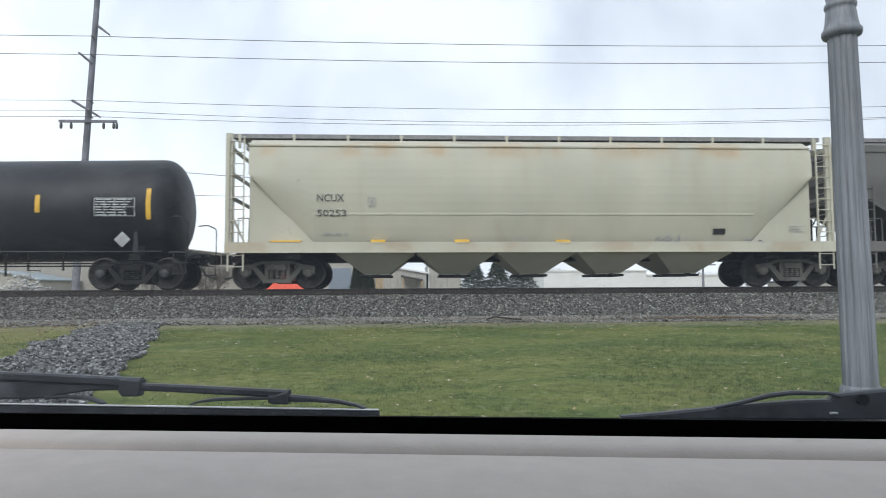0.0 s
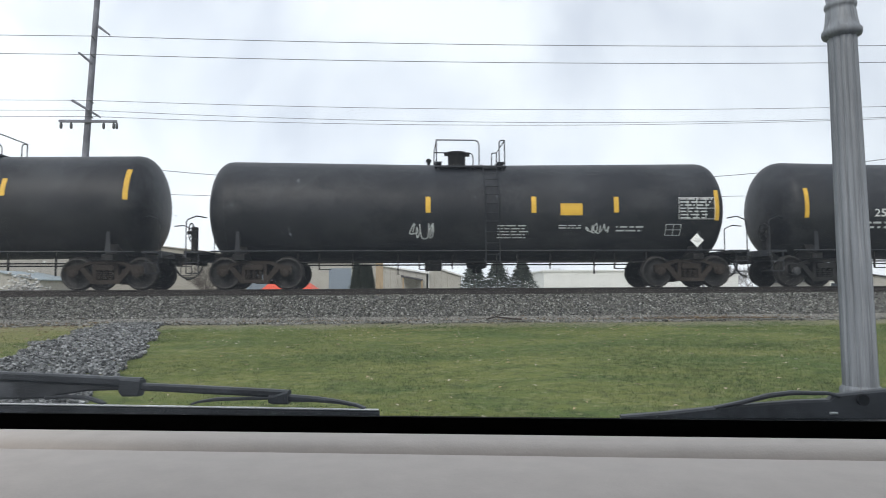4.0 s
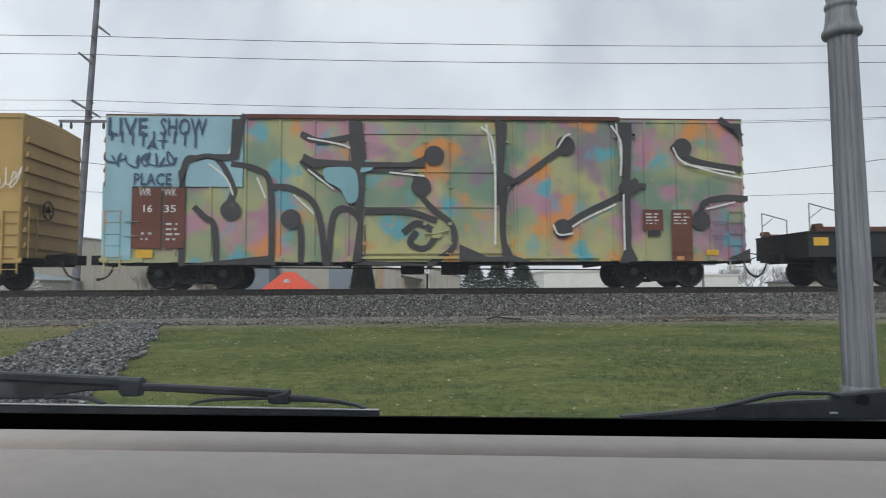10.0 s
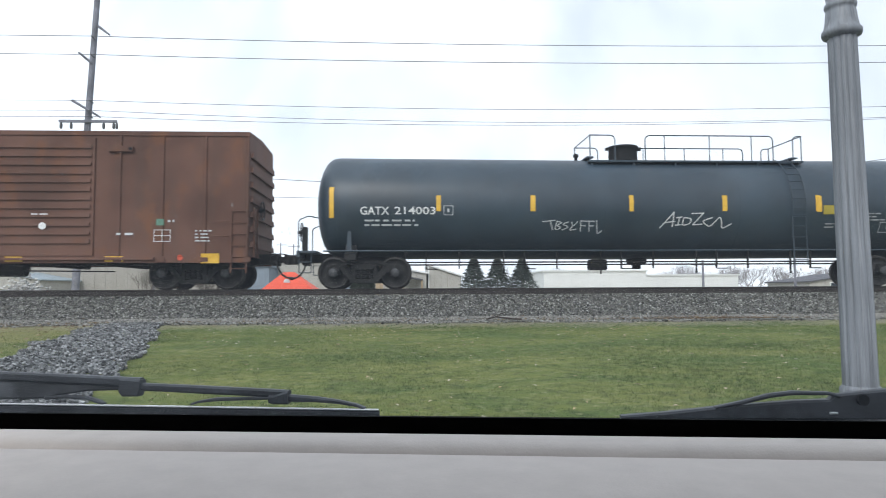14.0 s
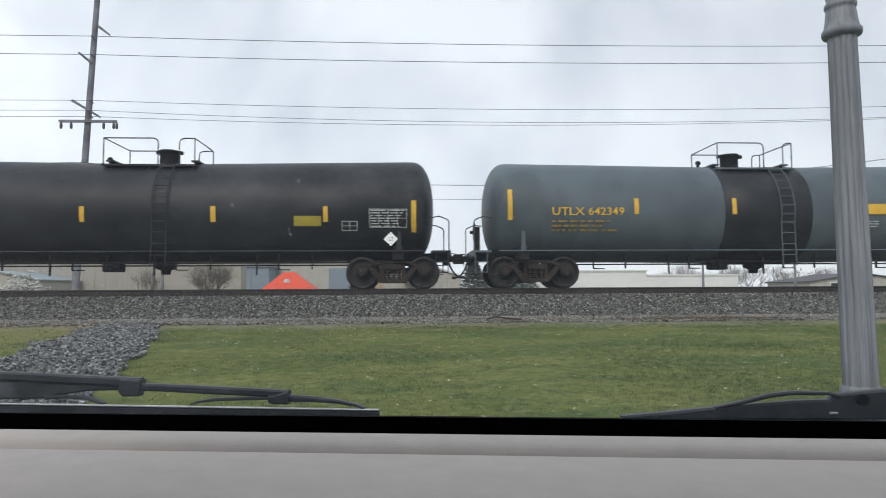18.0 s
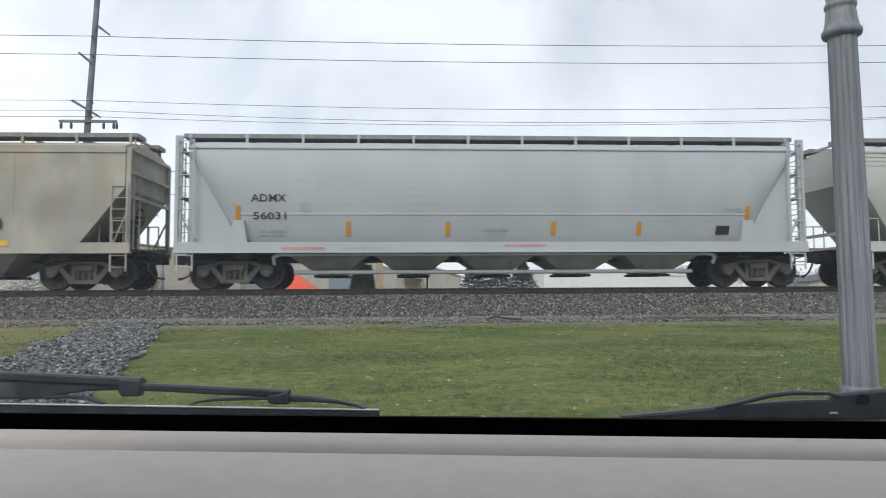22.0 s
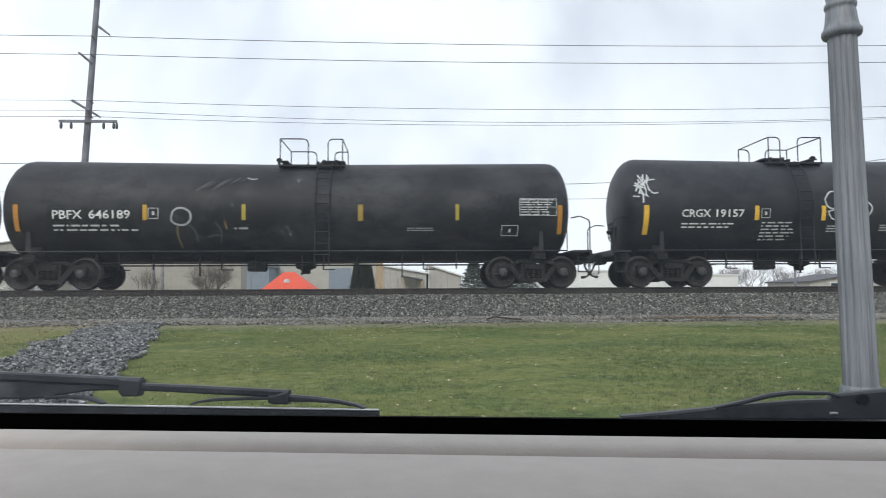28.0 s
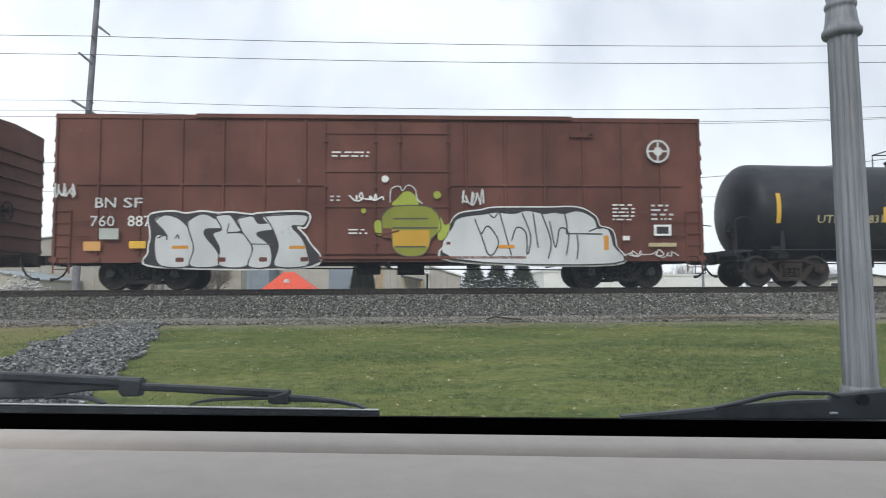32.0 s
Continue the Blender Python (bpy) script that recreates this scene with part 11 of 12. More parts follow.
LITTER = random_tint("brown_leaf_litter", [(0.11, 0.06, 0.03), (0.17, 0.12, 0.075), (0.28, 0.22, 0.14), (0.07, 0.045, 0.03)], 0.9)
nl = 1300
qx = np.concatenate([rng.normal(8.2, 1.1, 450), rng.uniform(-9, 11, 450), rng.uniform(-11.5, -6.6, 400)])
qy = 17.38 + rng.normal(0, 0.09, nl)
qy[900:] = 17.3 - np.abs(rng.normal(0, 1.6, 400))
qz = 0.46 * np.clip((qy - 5) / 12.4, 0, 1) + np.clip(qy - 17.45, 0, 1) * 0.65 + 0.05
qa, qs = rng.uniform(0, 6.28, nl), rng.uniform(0.02, 0.05, nl)
quad = np.stack([np.stack([qx + qs * np.cos(qa + k * pi / 2) * (1, 0.6, 1, 0.6)[k], qy + qs * np.sin(qa + k * pi / 2) * (1, 0.6, 1, 0.6)[k], qz + rng.uniform(0, 0.04, nl)], 1) for k in range(4)], 1)
keep = ~ditch(qx, qy)
quad = quad[keep]
o = new("leaf_litter", big_mesh("leaf_litter", quad.reshape(-1, 3), np.arange(len(quad) * 4).reshape(-1, 4), LITTER))
tagged(o, "brown dead leaves along the foot of the ballast", "leaves", kind="stuff")
stick = thing("fallen_branch", "dark dead branch lying at the foot of the ballast", "branch")
part("stem", Shape().pipe([(2.05, 17.30, 0.54), (2.30, 17.32, 0.60), (2.60, 17.30, 0.56), (2.98, 17.27, 0.53)], 0.022, 5), plain("dead_wood", (0.05, 0.04, 0.033), 0.9), stick)
part("twig", Shape().pipe([(2.30, 17.32, 0.60), (2.42, 17.30, 0.68), (2.50, 17.28, 0.70)], 0.012, 4), plain("dead_wood", (0.05, 0.04, 0.033), 0.9), stick)

# ---- lamp post by the car ----
IRON = paint("grey_painted_aluminium", (0.19, 0.205, 0.225), 0.5, 0.3, (0.09, 0.10, 0.11), spec=0.45)


def streaked(m):
    """Thin runs of grime and chalky wear down the metal."""
    t = m.node_tree
    b = t.nodes["Principled BSDF"]
    old = b.inputs["Base Color"].links[0].from_socket
    thin, chalk = noise_node(t, 1.0, 4.0, 0.6, (34, 34, 0.9)), noise_node(t, 1.0, 4.0, 0.65, (52, 52, 2.2), shift=(3, 7, 1))
    c = mixed(t, ramped(t, thin.outputs[0], 0.46, 0.66, 0, 0.7), old, (0.075, 0.08, 0.085))
    c = mixed(t, ramped(t, chalk.outputs[0], 0.54, 0.72, 0, 0.5), c, (0.36, 0.375, 0.39))
    t.links.new(c, b.inputs["Base Color"])


streaked(IRON)
post = thing("lamp_post", "grey fluted cast-aluminium lamp post at the edge of the lawn", "lamp post", at=pose(2.958, 4.2, 0, 0, -0.55, 0))
part("shaft", Shape().lathe([(0.105, 0.66), (0.099, 1.5), (0.088, 3.0)], "z", n=112, wave=lambda a: 0.86 + 0.14 * abs(cos(a * 6)) ** 0.6), IRON, post)
part("base", Shape().lathe([(0.24, 0.0), (0.24, 0.08), (0.20, 0.12), (0.16, 0.35), (0.13, 0.58), (0.122, 0.60), (0.122, 0.645), (0.108, 0.665)], "z", n=32), IRON, post)
collar = [(0.080, 2.93), (0.116, 2.945), (0.123, 2.965), (0.121, 2.985), (0.108, 3.00), (0.098, 3.05), (0.093, 3.11), (0.087, 3.13), (0.096, 3.14), (0.099, 3.155), (0.096, 3.17), (0.083, 3.18), (0.090, 3.24), (0.105, 3.30), (0.11, 3.34), (0.09, 3.36)]
part("collar", Shape().lathe([(r, h + 0.05) for r, h in collar], "z", n=36), IRON, post)

# ---- utility poles and wires ----
WOOD = plain("weathered_pole_wood", (0.19, 0.195, 0.225), 0.85, 0, 0.3, 2)
WIRE = plain("aluminium_cable", (0.09, 0.095, 0.10), 0.6)
pole = thing("utility_pole", "tall weathered wooden utility pole with brackets and a crossarm", "utility pole")
part("shaft", Shape().rod((-16.72, 34, 0.4), (-15.9, 34, 18.5), 0.19, 12, 0.13), WOOD, pole)
arm = Shape()
arm.box(-17.6, -14.75, 33.72, 33.84, 9.88, 10.0)
part("crossarm", arm, WOOD, pole)
for x in (-17.5, -17.0, -15.4, -14.9, -14.75):
    part("insulator", Shape().lathe([(0.03, 9.55), (0.07, 9.6), (0.07, 9.8), (0.03, 9.88)], "z", (x, 33.78, 0), 8), WIRE, pole)
for x0, z0, x1, z1 in ((-15.83, 14.90, -15.15, 14.37), (-16.12, 12.98, -16.66, 13.44), (-17.02, 11.03, -15.48, 10.10)):
    part("bracket", Shape().rod((x0, 33.85, z0), (x1, 33.6, z1), 0.075, 6, 0.05), WOOD, pole)


def wire(name, x0, x1, y, z0, z1, sag, r=0.014):
    pts = []
    for k in range(33):
        q = k / 32
        pts.append((x0 + (x1 - x0) * q, y, z0 + (z1 - z0) * q - sag * 4 * q * (1 - q)))
    tagged(part(name, Shape().pipe(pts, r, 5), WIRE), "thin grey overhead cable strung along the railway", "cable", "overhead cables")


for y, z, up, sag, r in ((33.5, 14.25, 0.45, 0.34, 0.017), (33.5, 13.30, 0.51, 0.36, 0.017), (33.5, 10.94, 0.58, 0.52, 0.013), (33.6, 10.46, 0.67, 0.74, 0.012), (33.7, 10.17, 0.91, 0.67, 0.012), (33.75, 7.84, 2.46, 2.17, 0.016), (33.75, 6.35, 0.80, 0.70, 0.012)):
    xp = -16.0 if z > 9 else -16.35
    part("wire_pin", Shape().rod((xp - 0.04, 34.0, z), (xp, y - 0.02, z), 0.03, 6), WIRE, pole)
    wire("overhead_cable", xp, 38.0, y, z, z + up, sag, r)
    wire("overhead_cable", xp - 54, xp, y, z, z, sag * 0.15, r)


def small_pole(x, y, h, arms=1):
    p = thing("utility_pole", "distant wooden utility pole with a crossarm", "utility pole", "distant poles")
    part("shaft", Shape().rod((x, y, 0.4), (x, y, h), 0.16, 8, 0.11), WOOD, p)
    for k in range(arms):
        part("crossarm", Shape().box(x - 1.2, x + 1.4, y - 0.1, y + 0.02, h - 0.55 - k, h - 0.42 - k), WOOD, p)


copy_thing(pole, pose(54.0, 0, 0))
copy_thing(pole, pose(-54.0, 0, 0))
small_pole(-34.9, 90, 12.0)
small_pole(-28.7, 150, 12.2)
small_pole(-25.8, 150, 11.9)
small_pole(42.3, 70, 4.7)
small_pole(32.0, 70, 4.4)
small_pole(-22.6, 62, 4.0, 0)
small_pole(-23.4, 62, 4.0, 0)

# ---- buildings beyond the track ----
BEIGE = plain("beige_metal_siding", (0.31, 0.295, 0.265), 0.7, 0, 0.08, 1.5)
CREAM = plain("cream_metal_siding", (0.38, 0.37, 0.34), 0.7, 0, 0.08, 1.5)
PALEWALL = plain("white_block_wall", (0.66, 0.67, 0.66), 0.8, 0, 0.06, 1.0)
SLATE = plain("blue_grey_siding", (0.20, 0.24, 0.29), 0.6, 0, 0.1, 1.5)
TEAL = plain("teal_roof", (0.28, 0.33, 0.36), 0.6, 0, 0.12, 2)
DARKROOF = plain("dark_shingles", (0.10, 0.10, 0.11), 0.85, 0, 0.25, 4)
TAN = plain("tan_wood", (0.36, 0.28, 0.19), 0.8, 0, 0.2, 3)
PANE = plain("dark_window_pane", (0.04, 0.05, 0.06), 0.15, 0, 0.1, 1, 0.6)


def building(label, x0, x1, y, depth, wall_h, ridge, wall, roof, seam=0.6, windows=(), door=None, flat=False):
    b = thing("building", label, "building")
    if flat:
        part("wall", Shape().box(x0, x1, y, y + depth, 0.4, wall_h), wall, b)
        part("roof", Shape().box(x0 - 0.15, x1 + 0.15, y - 0.15, y + depth + 0.15, wall_h, wall_h + 0.18), roof, b)
    else:
        xm = (x0 + x1) / 2
        part("wall", Shape().prism([(x0, 0.4), (x1, 0.4), (x1, wall_h), (xm, ridge), (x0, wall_h)], "y", y, y + depth), wall, b)
        for s in (-1, 1):
            xe = xm + s * (x1 - x0) / 2 + s * 0.25
            ze = wall_h - 0.25 * (ridge - wall_h) / ((x1 - x0) / 2)
            part("roof", Shape().prism([(xm, ridge + 0.04), (xe, ze + 0.04), (xe, ze + 0.16), (xm, ridge + 0.16)], "y", y - 0.3, y + depth + 0.3), roof, b)
    x = x0 + seam
    sm = Shape()
    while x < x1 - 0.1:
        h = wall_h if flat else wall_h + (ridge - wall_h) * (1 - abs(x - (x0 + x1) / 2) / ((x1 - x0) / 2))
        sm.box(x - 0.03, x + 0.03, y - 0.03, y, 0.5, h - 0.05)
        x += seam
    part("siding_seams", sm, wall, b)
    for wx, wz, ww, wh in windows:
        w = part("window", Shape().box(wx - ww / 2, wx + ww / 2, y - 0.05, y + 0.02, wz, wz + wh), PALEWALL, b)
        part("pane", Shape().box(wx - ww / 2 + 0.08, wx + ww / 2 - 0.08, y - 0.06, y - 0.045, wz + 0.08, wz + wh - 0.08), PANE, w)
    if door:
        part("door", Shape().box(door[0], door[1], y - 0.06, y + 0.01, 0.45, door[2]), SLATE, b)
    return b


building("long beige metal warehouse with a low gable roof", -58.0, -19.0, 76, 30, 5.3, 7.6, BEIGE, CREAM, 1.2)
building("small cream house with a pale blue-grey roof", -46, -36.8, 68, 8, 2.5, 3.4, CREAM, TEAL, 0.8)
building("narrow blue-grey metal shed beside the workshop", -14.0, -12.1, 58, 5, 3.4, 3.5, SLATE, SLATE, 0.4, flat=True)
building("cream workshop with blue-grey doors", -12.1, -2.9, 62, 14, 3.95, 4.6, CREAM, BEIGE, 0.9, door=(-7.4, -5.3, 3.4), flat=True)
def lean_to(label, x0, x1, y, depth, high, low):
    """A metal shed whose roof falls to one side."""
    b = thing("building", label, "building")
    part("wall", Shape().prism([(x0, 0.4), (x1, 0.4), (x1, low), (x0, high)], "y", y, y + depth), CREAM, b)
    part("roof", Shape().prism([(x0 - 0.1, high + 0.02), (x1 + 0.2, low - 0.03), (x1 + 0.2, low + 0.1), (x0 - 0.1, high + 0.15)], "y", y - 0.2, y + depth + 0.2), PALEWALL, b)
    part("corner_trim", Shape().box(x0 - 0.02, x0 + 0.1, y - 0.06, y, 0.4, high), PALEWALL, b)
    x = x0 + 0.55
    while x < x1 - 0.1:
        part("siding_seam", Shape().box(x - 0.02, x + 0.02, y - 0.03, y, 0.5, high + (low - high) * (x - x0) / (x1 - x0) - 0.06), BEIGE, b)
        x += 0.55


lean_to("beige metal shed with a roof that falls to one side", -2.6, 1.55, 56, 10, 3.42, 2.72)
lean_to("beige metal shed with a white roof edge", 1.72, 4.55, 56.5, 10, 3.42, 2.45)
building("long white flat-roofed building", 16.6, 29.4, 80, 14, 3.5, 3.6, PALEWALL, PALEWALL, 2.0, flat=True)
building("white flat-roofed building extension", 29.4, 41.3, 80.5, 12, 2.95, 3.1, PALEWALL, PALEWALL, 2.0, flat=True)
building("low house with a dark shingled roof", 47.0, 60.0, 75, 9, 2.0, 2.95, CREAM, DARKROOF, 1.0, windows=((50, 1.2, 1.0, 0.8),))
gp = thing("gate_post", "tan wooden post beside the workshop", "post")
part("post", Shape().box(-2.25, -1.75, 46, 46.3, 0.4, 3.35), TAN, gp)
pc = thing("porch", "small slanted porch roof on posts", "porch")
part("porch_roof", Shape().prism([(-0.6, 2.45), (1.2, 2.1), (1.2, 2.2), (-0.6, 2.55)], "y", 53, 55.9), DARKROOF, pc)
for x in (-0.4, 1.1):
    part("porch_post", Shape().box(x - 0.06, x + 0.06, 53.1, 53.2, 0.4, 2.3 if x < 0 else 2.1), TAN, pc)
RED = plain("red_orange_canvas", (0.62, 0.09, 0.05), 0.7, 0, 0.08, 3)
tent = thing("canopy_tent", "red-orange peaked canopy tent with a round badge", "tent")
tp = Shape()
tp.add([(-8.5, 38.5, 1.38), (-5.48, 38.5, 1.38), (-5.48, 41.5, 1.38), (-8.5, 41.5, 1.38), (-7.45, 39.8, 2.42), (-6.75, 39.8, 2.42), (-7.1, 40.2, 2.46)],
       [(0, 1, 5, 4), (1, 2, 5), (2, 3, 6, 5), (3, 0, 4, 6), (4, 5, 6)])
tp.box(-8.5, -5.48, 38.48, 38.52, 1.2, 1.38)
part("canopy", tp, RED, tent)
for x in (-8.45, -5.53):
    for y in (38.55, 41.45):
        part("leg", Shape().box(x - 0.03, x + 0.03, y - 0.03, y + 0.03, 0.5, 1.4), GALV, tent)
part("badge", Shape().lathe([(0.01, 0), (0.19, 0.0), (0.19, 0.02), (0.01, 0.02)], "y", (-7.1, 39.02, 1.83), 18), PALE, tent)

# ---- trees and shrubs ----
BARK = plain("grey_bark", (0.11, 0.095, 0.085), 0.9, 0, 0.3, 3)
# Bark for far trees: distance haze is mixed into its paler colour.
FARBARK = plain("hazed_grey_bark", (0.25, 0.24, 0.245), 0.9, 0, 0.2, 3)
NEEDLE = random_tint("spruce_needles", [(0.06, 0.074, 0.064), (0.085, 0.104, 0.09), (0.12, 0.138, 0.123), (0.068, 0.084, 0.07)], 0.8)


def conifer(label, x, y, z0, h, r, seed, column=False):
    rnd = np.random.default_rng(seed)
    tr = thing("conifer", label, "tree", "evergreens beyond the track", at=pose(x, y, z0))
    part("trunk", Shape().rod((0, 0, 0), (0, 0, h * 0.93), 0.09, 8, 0.02), BARK, tr)
    n = 4600 if column else 3800
    q = rnd.uniform(0.02, 1, n) ** 0.8
    lay = 0.5 + 0.5 * np.abs(np.sin(q * 34 + rnd.uniform(-0.5, 0.5, n)))
    rad = (r * np.minimum(1, (1 - q) * (1.35 if column else 1.05) + 0.03) * (0.85 if column else 0.45 + 0.55 * lay)) * np.sqrt(rnd.uniform(0.15, 1, n))
    a = rnd.uniform(0, 2 * pi, n)
    c = np.stack([rad * np.cos(a), rad * np.sin(a), 0.12 * h + q * h * 0.88 - 0.12 * rad], 1)
    s = 0.07 + 0.10 * rnd.uniform(0, 1, n)
    d = np.stack([np.cos(a), np.sin(a), np.full(n, 0.9 if column else -0.25)], 1) * (s * 1.6)[:, None]
    e = np.stack([-np.sin(a), np.cos(a), rnd.uniform(-0.4, 0.4, n)], 1) * (s * 0.45)[:, None]
    v = np.stack([c - e, c + d, c + e, c - d * 0.3 + np.array([0, 0, 0.03])], 1)
    o = new("crown", big_mesh("crown", v.reshape(-1, 3), np.arange(n * 4).reshape(-1, 4), NEEDLE))
    o.parent = tr
    return tr


for k, (x, h) in enumerate(((5.0, 3.35), (6.82, 3.3), (8.7, 3.2))):
    conifer("small dark green spruce beyond the track", x, 50, 0.5, h, 1.62 + 0.06 * k, 20 + k)
for x, h, seed in ((-3.72, 2.62, 31), (-3.28, 2.55, 32), (-2.86, 2.5, 33)):
    conifer("narrow pointed evergreen beside the workshop", x, 48, 0.5, h, 0.46, seed, True)


def bare_tree(label, x, y, z0, h, spread, seed, levels=5, kind_name="bare_tree", stems=1, bark=BARK):
    rnd = random.Random(seed)
    tr = thing(kind_name, label, "tree" if kind_name == "bare_tree" else "shrub", "leafless trees and shrubs", at=pose(x, y, z0))
    trunk, twigs = Shape(), Shape()

    def grow(p, d, length, r, lev):
        q = p + d * length
        (trunk if lev >= levels - 1 else twigs).rod(p, q, r, 5 if lev > 1 else 3, r * 0.68, caps=False)
        if lev == 0:
            return
        for k in range(rnd.choice((2, 3, 3))):
            nd = (d + Vector((rnd.uniform(-1, 1), rnd.uniform(-1, 1), rnd.uniform(-0.35, 0.75))) * spread).normalized()
            grow(p + d * length * rnd.uniform(0.55, 1.0), nd, length * rnd.uniform(0.58, 0.85), r * 0.62, lev - 1)

    for s in range(stems):
        d = Vector((rnd.uniform(-1.0, 1.0), rnd.uniform(-0.7, 0.7), 0.9)) if stems > 1 else Vector((0.03, 0, 1))
        grow(Vector((rnd.uniform(-0.2, 0.2) * (stems > 1), 0, 0)), d.normalized(), h * 0.3, h * (0.010 if stems > 1 else 0.017), levels)
    part("trunk", trunk, bark, tr)
    part("twig_crown", twigs, bark, tr)
    return tr


bare_tree("leafless brown shrub in front of the warehouse", -14.2, 48, 0.5, 4.0, 1.15, 5, 6, "shrub", 11)
bare_tree("leafless brown shrub in front of the warehouse", -19.5, 50, 0.5, 3.4, 0.9, 6, 5, "shrub", 6)
for k, (x, h) in enumerate(((38, 4.4), (41.5, 4.8), (45.4, 4.9), (47.4, 4.5), (49, 4.9), (52, 5.2), (55, 4.6), (58, 4.0), (62, 4.6), (13.5, 4.6), (17.5, 4.4), (23, 5.0), (29, 4.4), (34, 4.2), (6, 4.2), (0, 4.2), (66, 4.2), (-62, 6), (-50, 5))):
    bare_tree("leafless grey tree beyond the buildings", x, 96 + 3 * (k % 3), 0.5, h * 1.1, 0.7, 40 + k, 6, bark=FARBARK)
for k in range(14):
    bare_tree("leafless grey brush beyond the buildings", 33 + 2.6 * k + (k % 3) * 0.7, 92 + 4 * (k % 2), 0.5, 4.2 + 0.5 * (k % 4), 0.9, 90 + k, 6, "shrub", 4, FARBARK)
PILE = random_tint("pale_rubble", [(0.3, 0.3, 0.3), (0.5, 0.5, 0.49), (0.62, 0.62, 0.6), (0.22, 0.21, 0.2)])
pr = rng.normal(size=(700, 3)) * np.array([1.3, 0.8, 0.45])
pr[:, 2] = np.abs(pr[:, 2]) * 2.0 * np.clip(1.2 - np.abs(pr[:, 0]) / 2.6, 0.15, 1) + 0.55
o = new("rubble_pile", stones("rubble_pile", pr + np.array([-32.4, 58, 0]), 0.2, PILE))
tagged(o, "pile of pale broken concrete by the house", "rubble", kind="stuff")
pr[:, 0] *= 0.6
o = new("rubble_pile", stones("rubble_pile_far", pr + np.array([-38.2, 60, 0.3]), 0.2, PILE))
tagged(o, "pile of pale broken concrete by the house", "rubble", kind="stuff")

# ---- the parked car that the view is taken from ----
car = thing("parked_car", "parked car with a beige dashboard and wipers at rest", "car", at=pose(0, 0, 0, 0, 0, -7.53))
DASH = plain("beige_dash_vinyl", (0.52, 0.468, 0.43), 0.6, 0, 0.05, 25, 0.3)
BLACK = plain("black_plastic", (0.003, 0.003, 0.003), 0.95, 0, 0.2, 30, 0.05)
RUBBER = plain("wiper_black_paint", (0.04, 0.044, 0.051), 0.5, 0, 0.6, 14, 0.4)
DUSTY = plain("wiper_dusty_paint", (0.06, 0.064, 0.072), 0.55, 0, 0.7, 18, 0.4)
CARPAINT = plain("silver_car_paint", (0.35, 0.36, 0.37), 0.35, 0.3, 0.05, 10)
CLOTH = plain("grey_headliner", (0.3, 0.29, 0.28), 0.9, 0, 0.1, 30)
part("dashboard", Shape().prism([(0.40, 0.70), (0.40, 1.00), (0.46, 1.085), (0.55, 1.112), (0.66, 1.118), (0.748, 1.116), (0.756, 1.112), (0.762, 1.100), (0.768, 1.092), (0.774, 1.094), (0.779, 1.108), (0.785, 1.1155), (0.802, 1.1195), (0.838, 1.1195), (0.848, 1.117), (0.855, 1.108), (0.857, 0.70)], "x", -0.78, 0.78, True), DASH, car)
part("cowl", Shape().prism([(0.975, 0.75), (0.975, 1.085), (1.0, 1.088), (1.05, 1.099), (1.065, 1.099), (1.08, 1.05), (1.08, 0.75)], "x", -0.82, 0.82), BLACK, car)


# Metal of the blade rail, made pale so its colour holds the highlight.
SILVER = plain("highlit_blade_metal", (0.7, 0.71, 0.72), 0.4, 0.3, 0.1, 20)


def strip(rows, y, deep):
    """A shaped strip of steel or rubber: rows of (x, upper edge, lower edge), with its edges broken."""
    rings = []
    for x, hi, lo in rows:
        c = min(0.003, (hi - lo) * 0.35)
        rings.append([(x, y, lo + c), (x, y + c, lo), (x, y + deep - c, lo), (x, y + deep, lo + c), (x, y + deep, hi - c), (x, y + deep - c, hi), (x, y + c, hi), (x, y, hi - c)])
    return Shape().rings(rings, True, False)


left_arm = part("wiper_arm", strip([(-0.98, 1.174, 1.157), (-0.827, 1.1674, 1.1534), (-0.727, 1.1641, 1.1492), (-0.629, 1.1599, 1.1452), (-0.584, 1.1583, 1.1436)], 1.05, 0.016), RUBBER, car)
part("wiper_channel", strip([(-0.98, 1.157, 1.121), (-0.776, 1.1527, 1.122), (-0.747, 1.1519, 1.1241), (-0.717, 1.1502, 1.1299), (-0.678, 1.1486, 1.1357), (-0.617, 1.1452, 1.1379)], 1.056, 0.012), DUSTY, left_arm, "dusty grey channel under the arm")
part("wiper_clip", strip([(-0.617, 1.1581, 1.1333), (-0.612, 1.1581, 1.1287), (-0.585, 1.1564, 1.1289), (-0.582, 1.1555, 1.1399)], 1.046, 0.022), RUBBER, left_arm)
part("wiper_arm_tip", strip([(-0.583, 1.150, 1.1381), (-0.494, 1.1469, 1.1341), (-0.362, 1.1413, 1.1287), (-0.334, 1.1397, 1.1235)], 1.05, 0.014), RUBBER, left_arm)
part("wiper_clip", strip([(-0.366, 1.1323, 1.1197), (-0.357, 1.1323, 1.1179), (-0.334, 1.1397, 1.1181)], 1.047, 0.02), RUBBER, left_arm)
part("wiper_bridge", strip([(-0.334, 1.1334, 1.1217), (-0.288, 1.1301, 1.1212), (-0.251, 1.125, 1.1188), (-0.223, 1.119, 1.1145), (-0.209, 1.1138, 1.1093)], 1.05, 0.012), RUBBER, left_arm)
part("wiper_bridge", strip([(-0.496, 1.1186, 1.115), (-0.484, 1.1224, 1.1187), (-0.456, 1.1271, 1.1217), (-0.366, 1.1296, 1.1251)], 1.05, 0.012), RUBBER, left_arm)
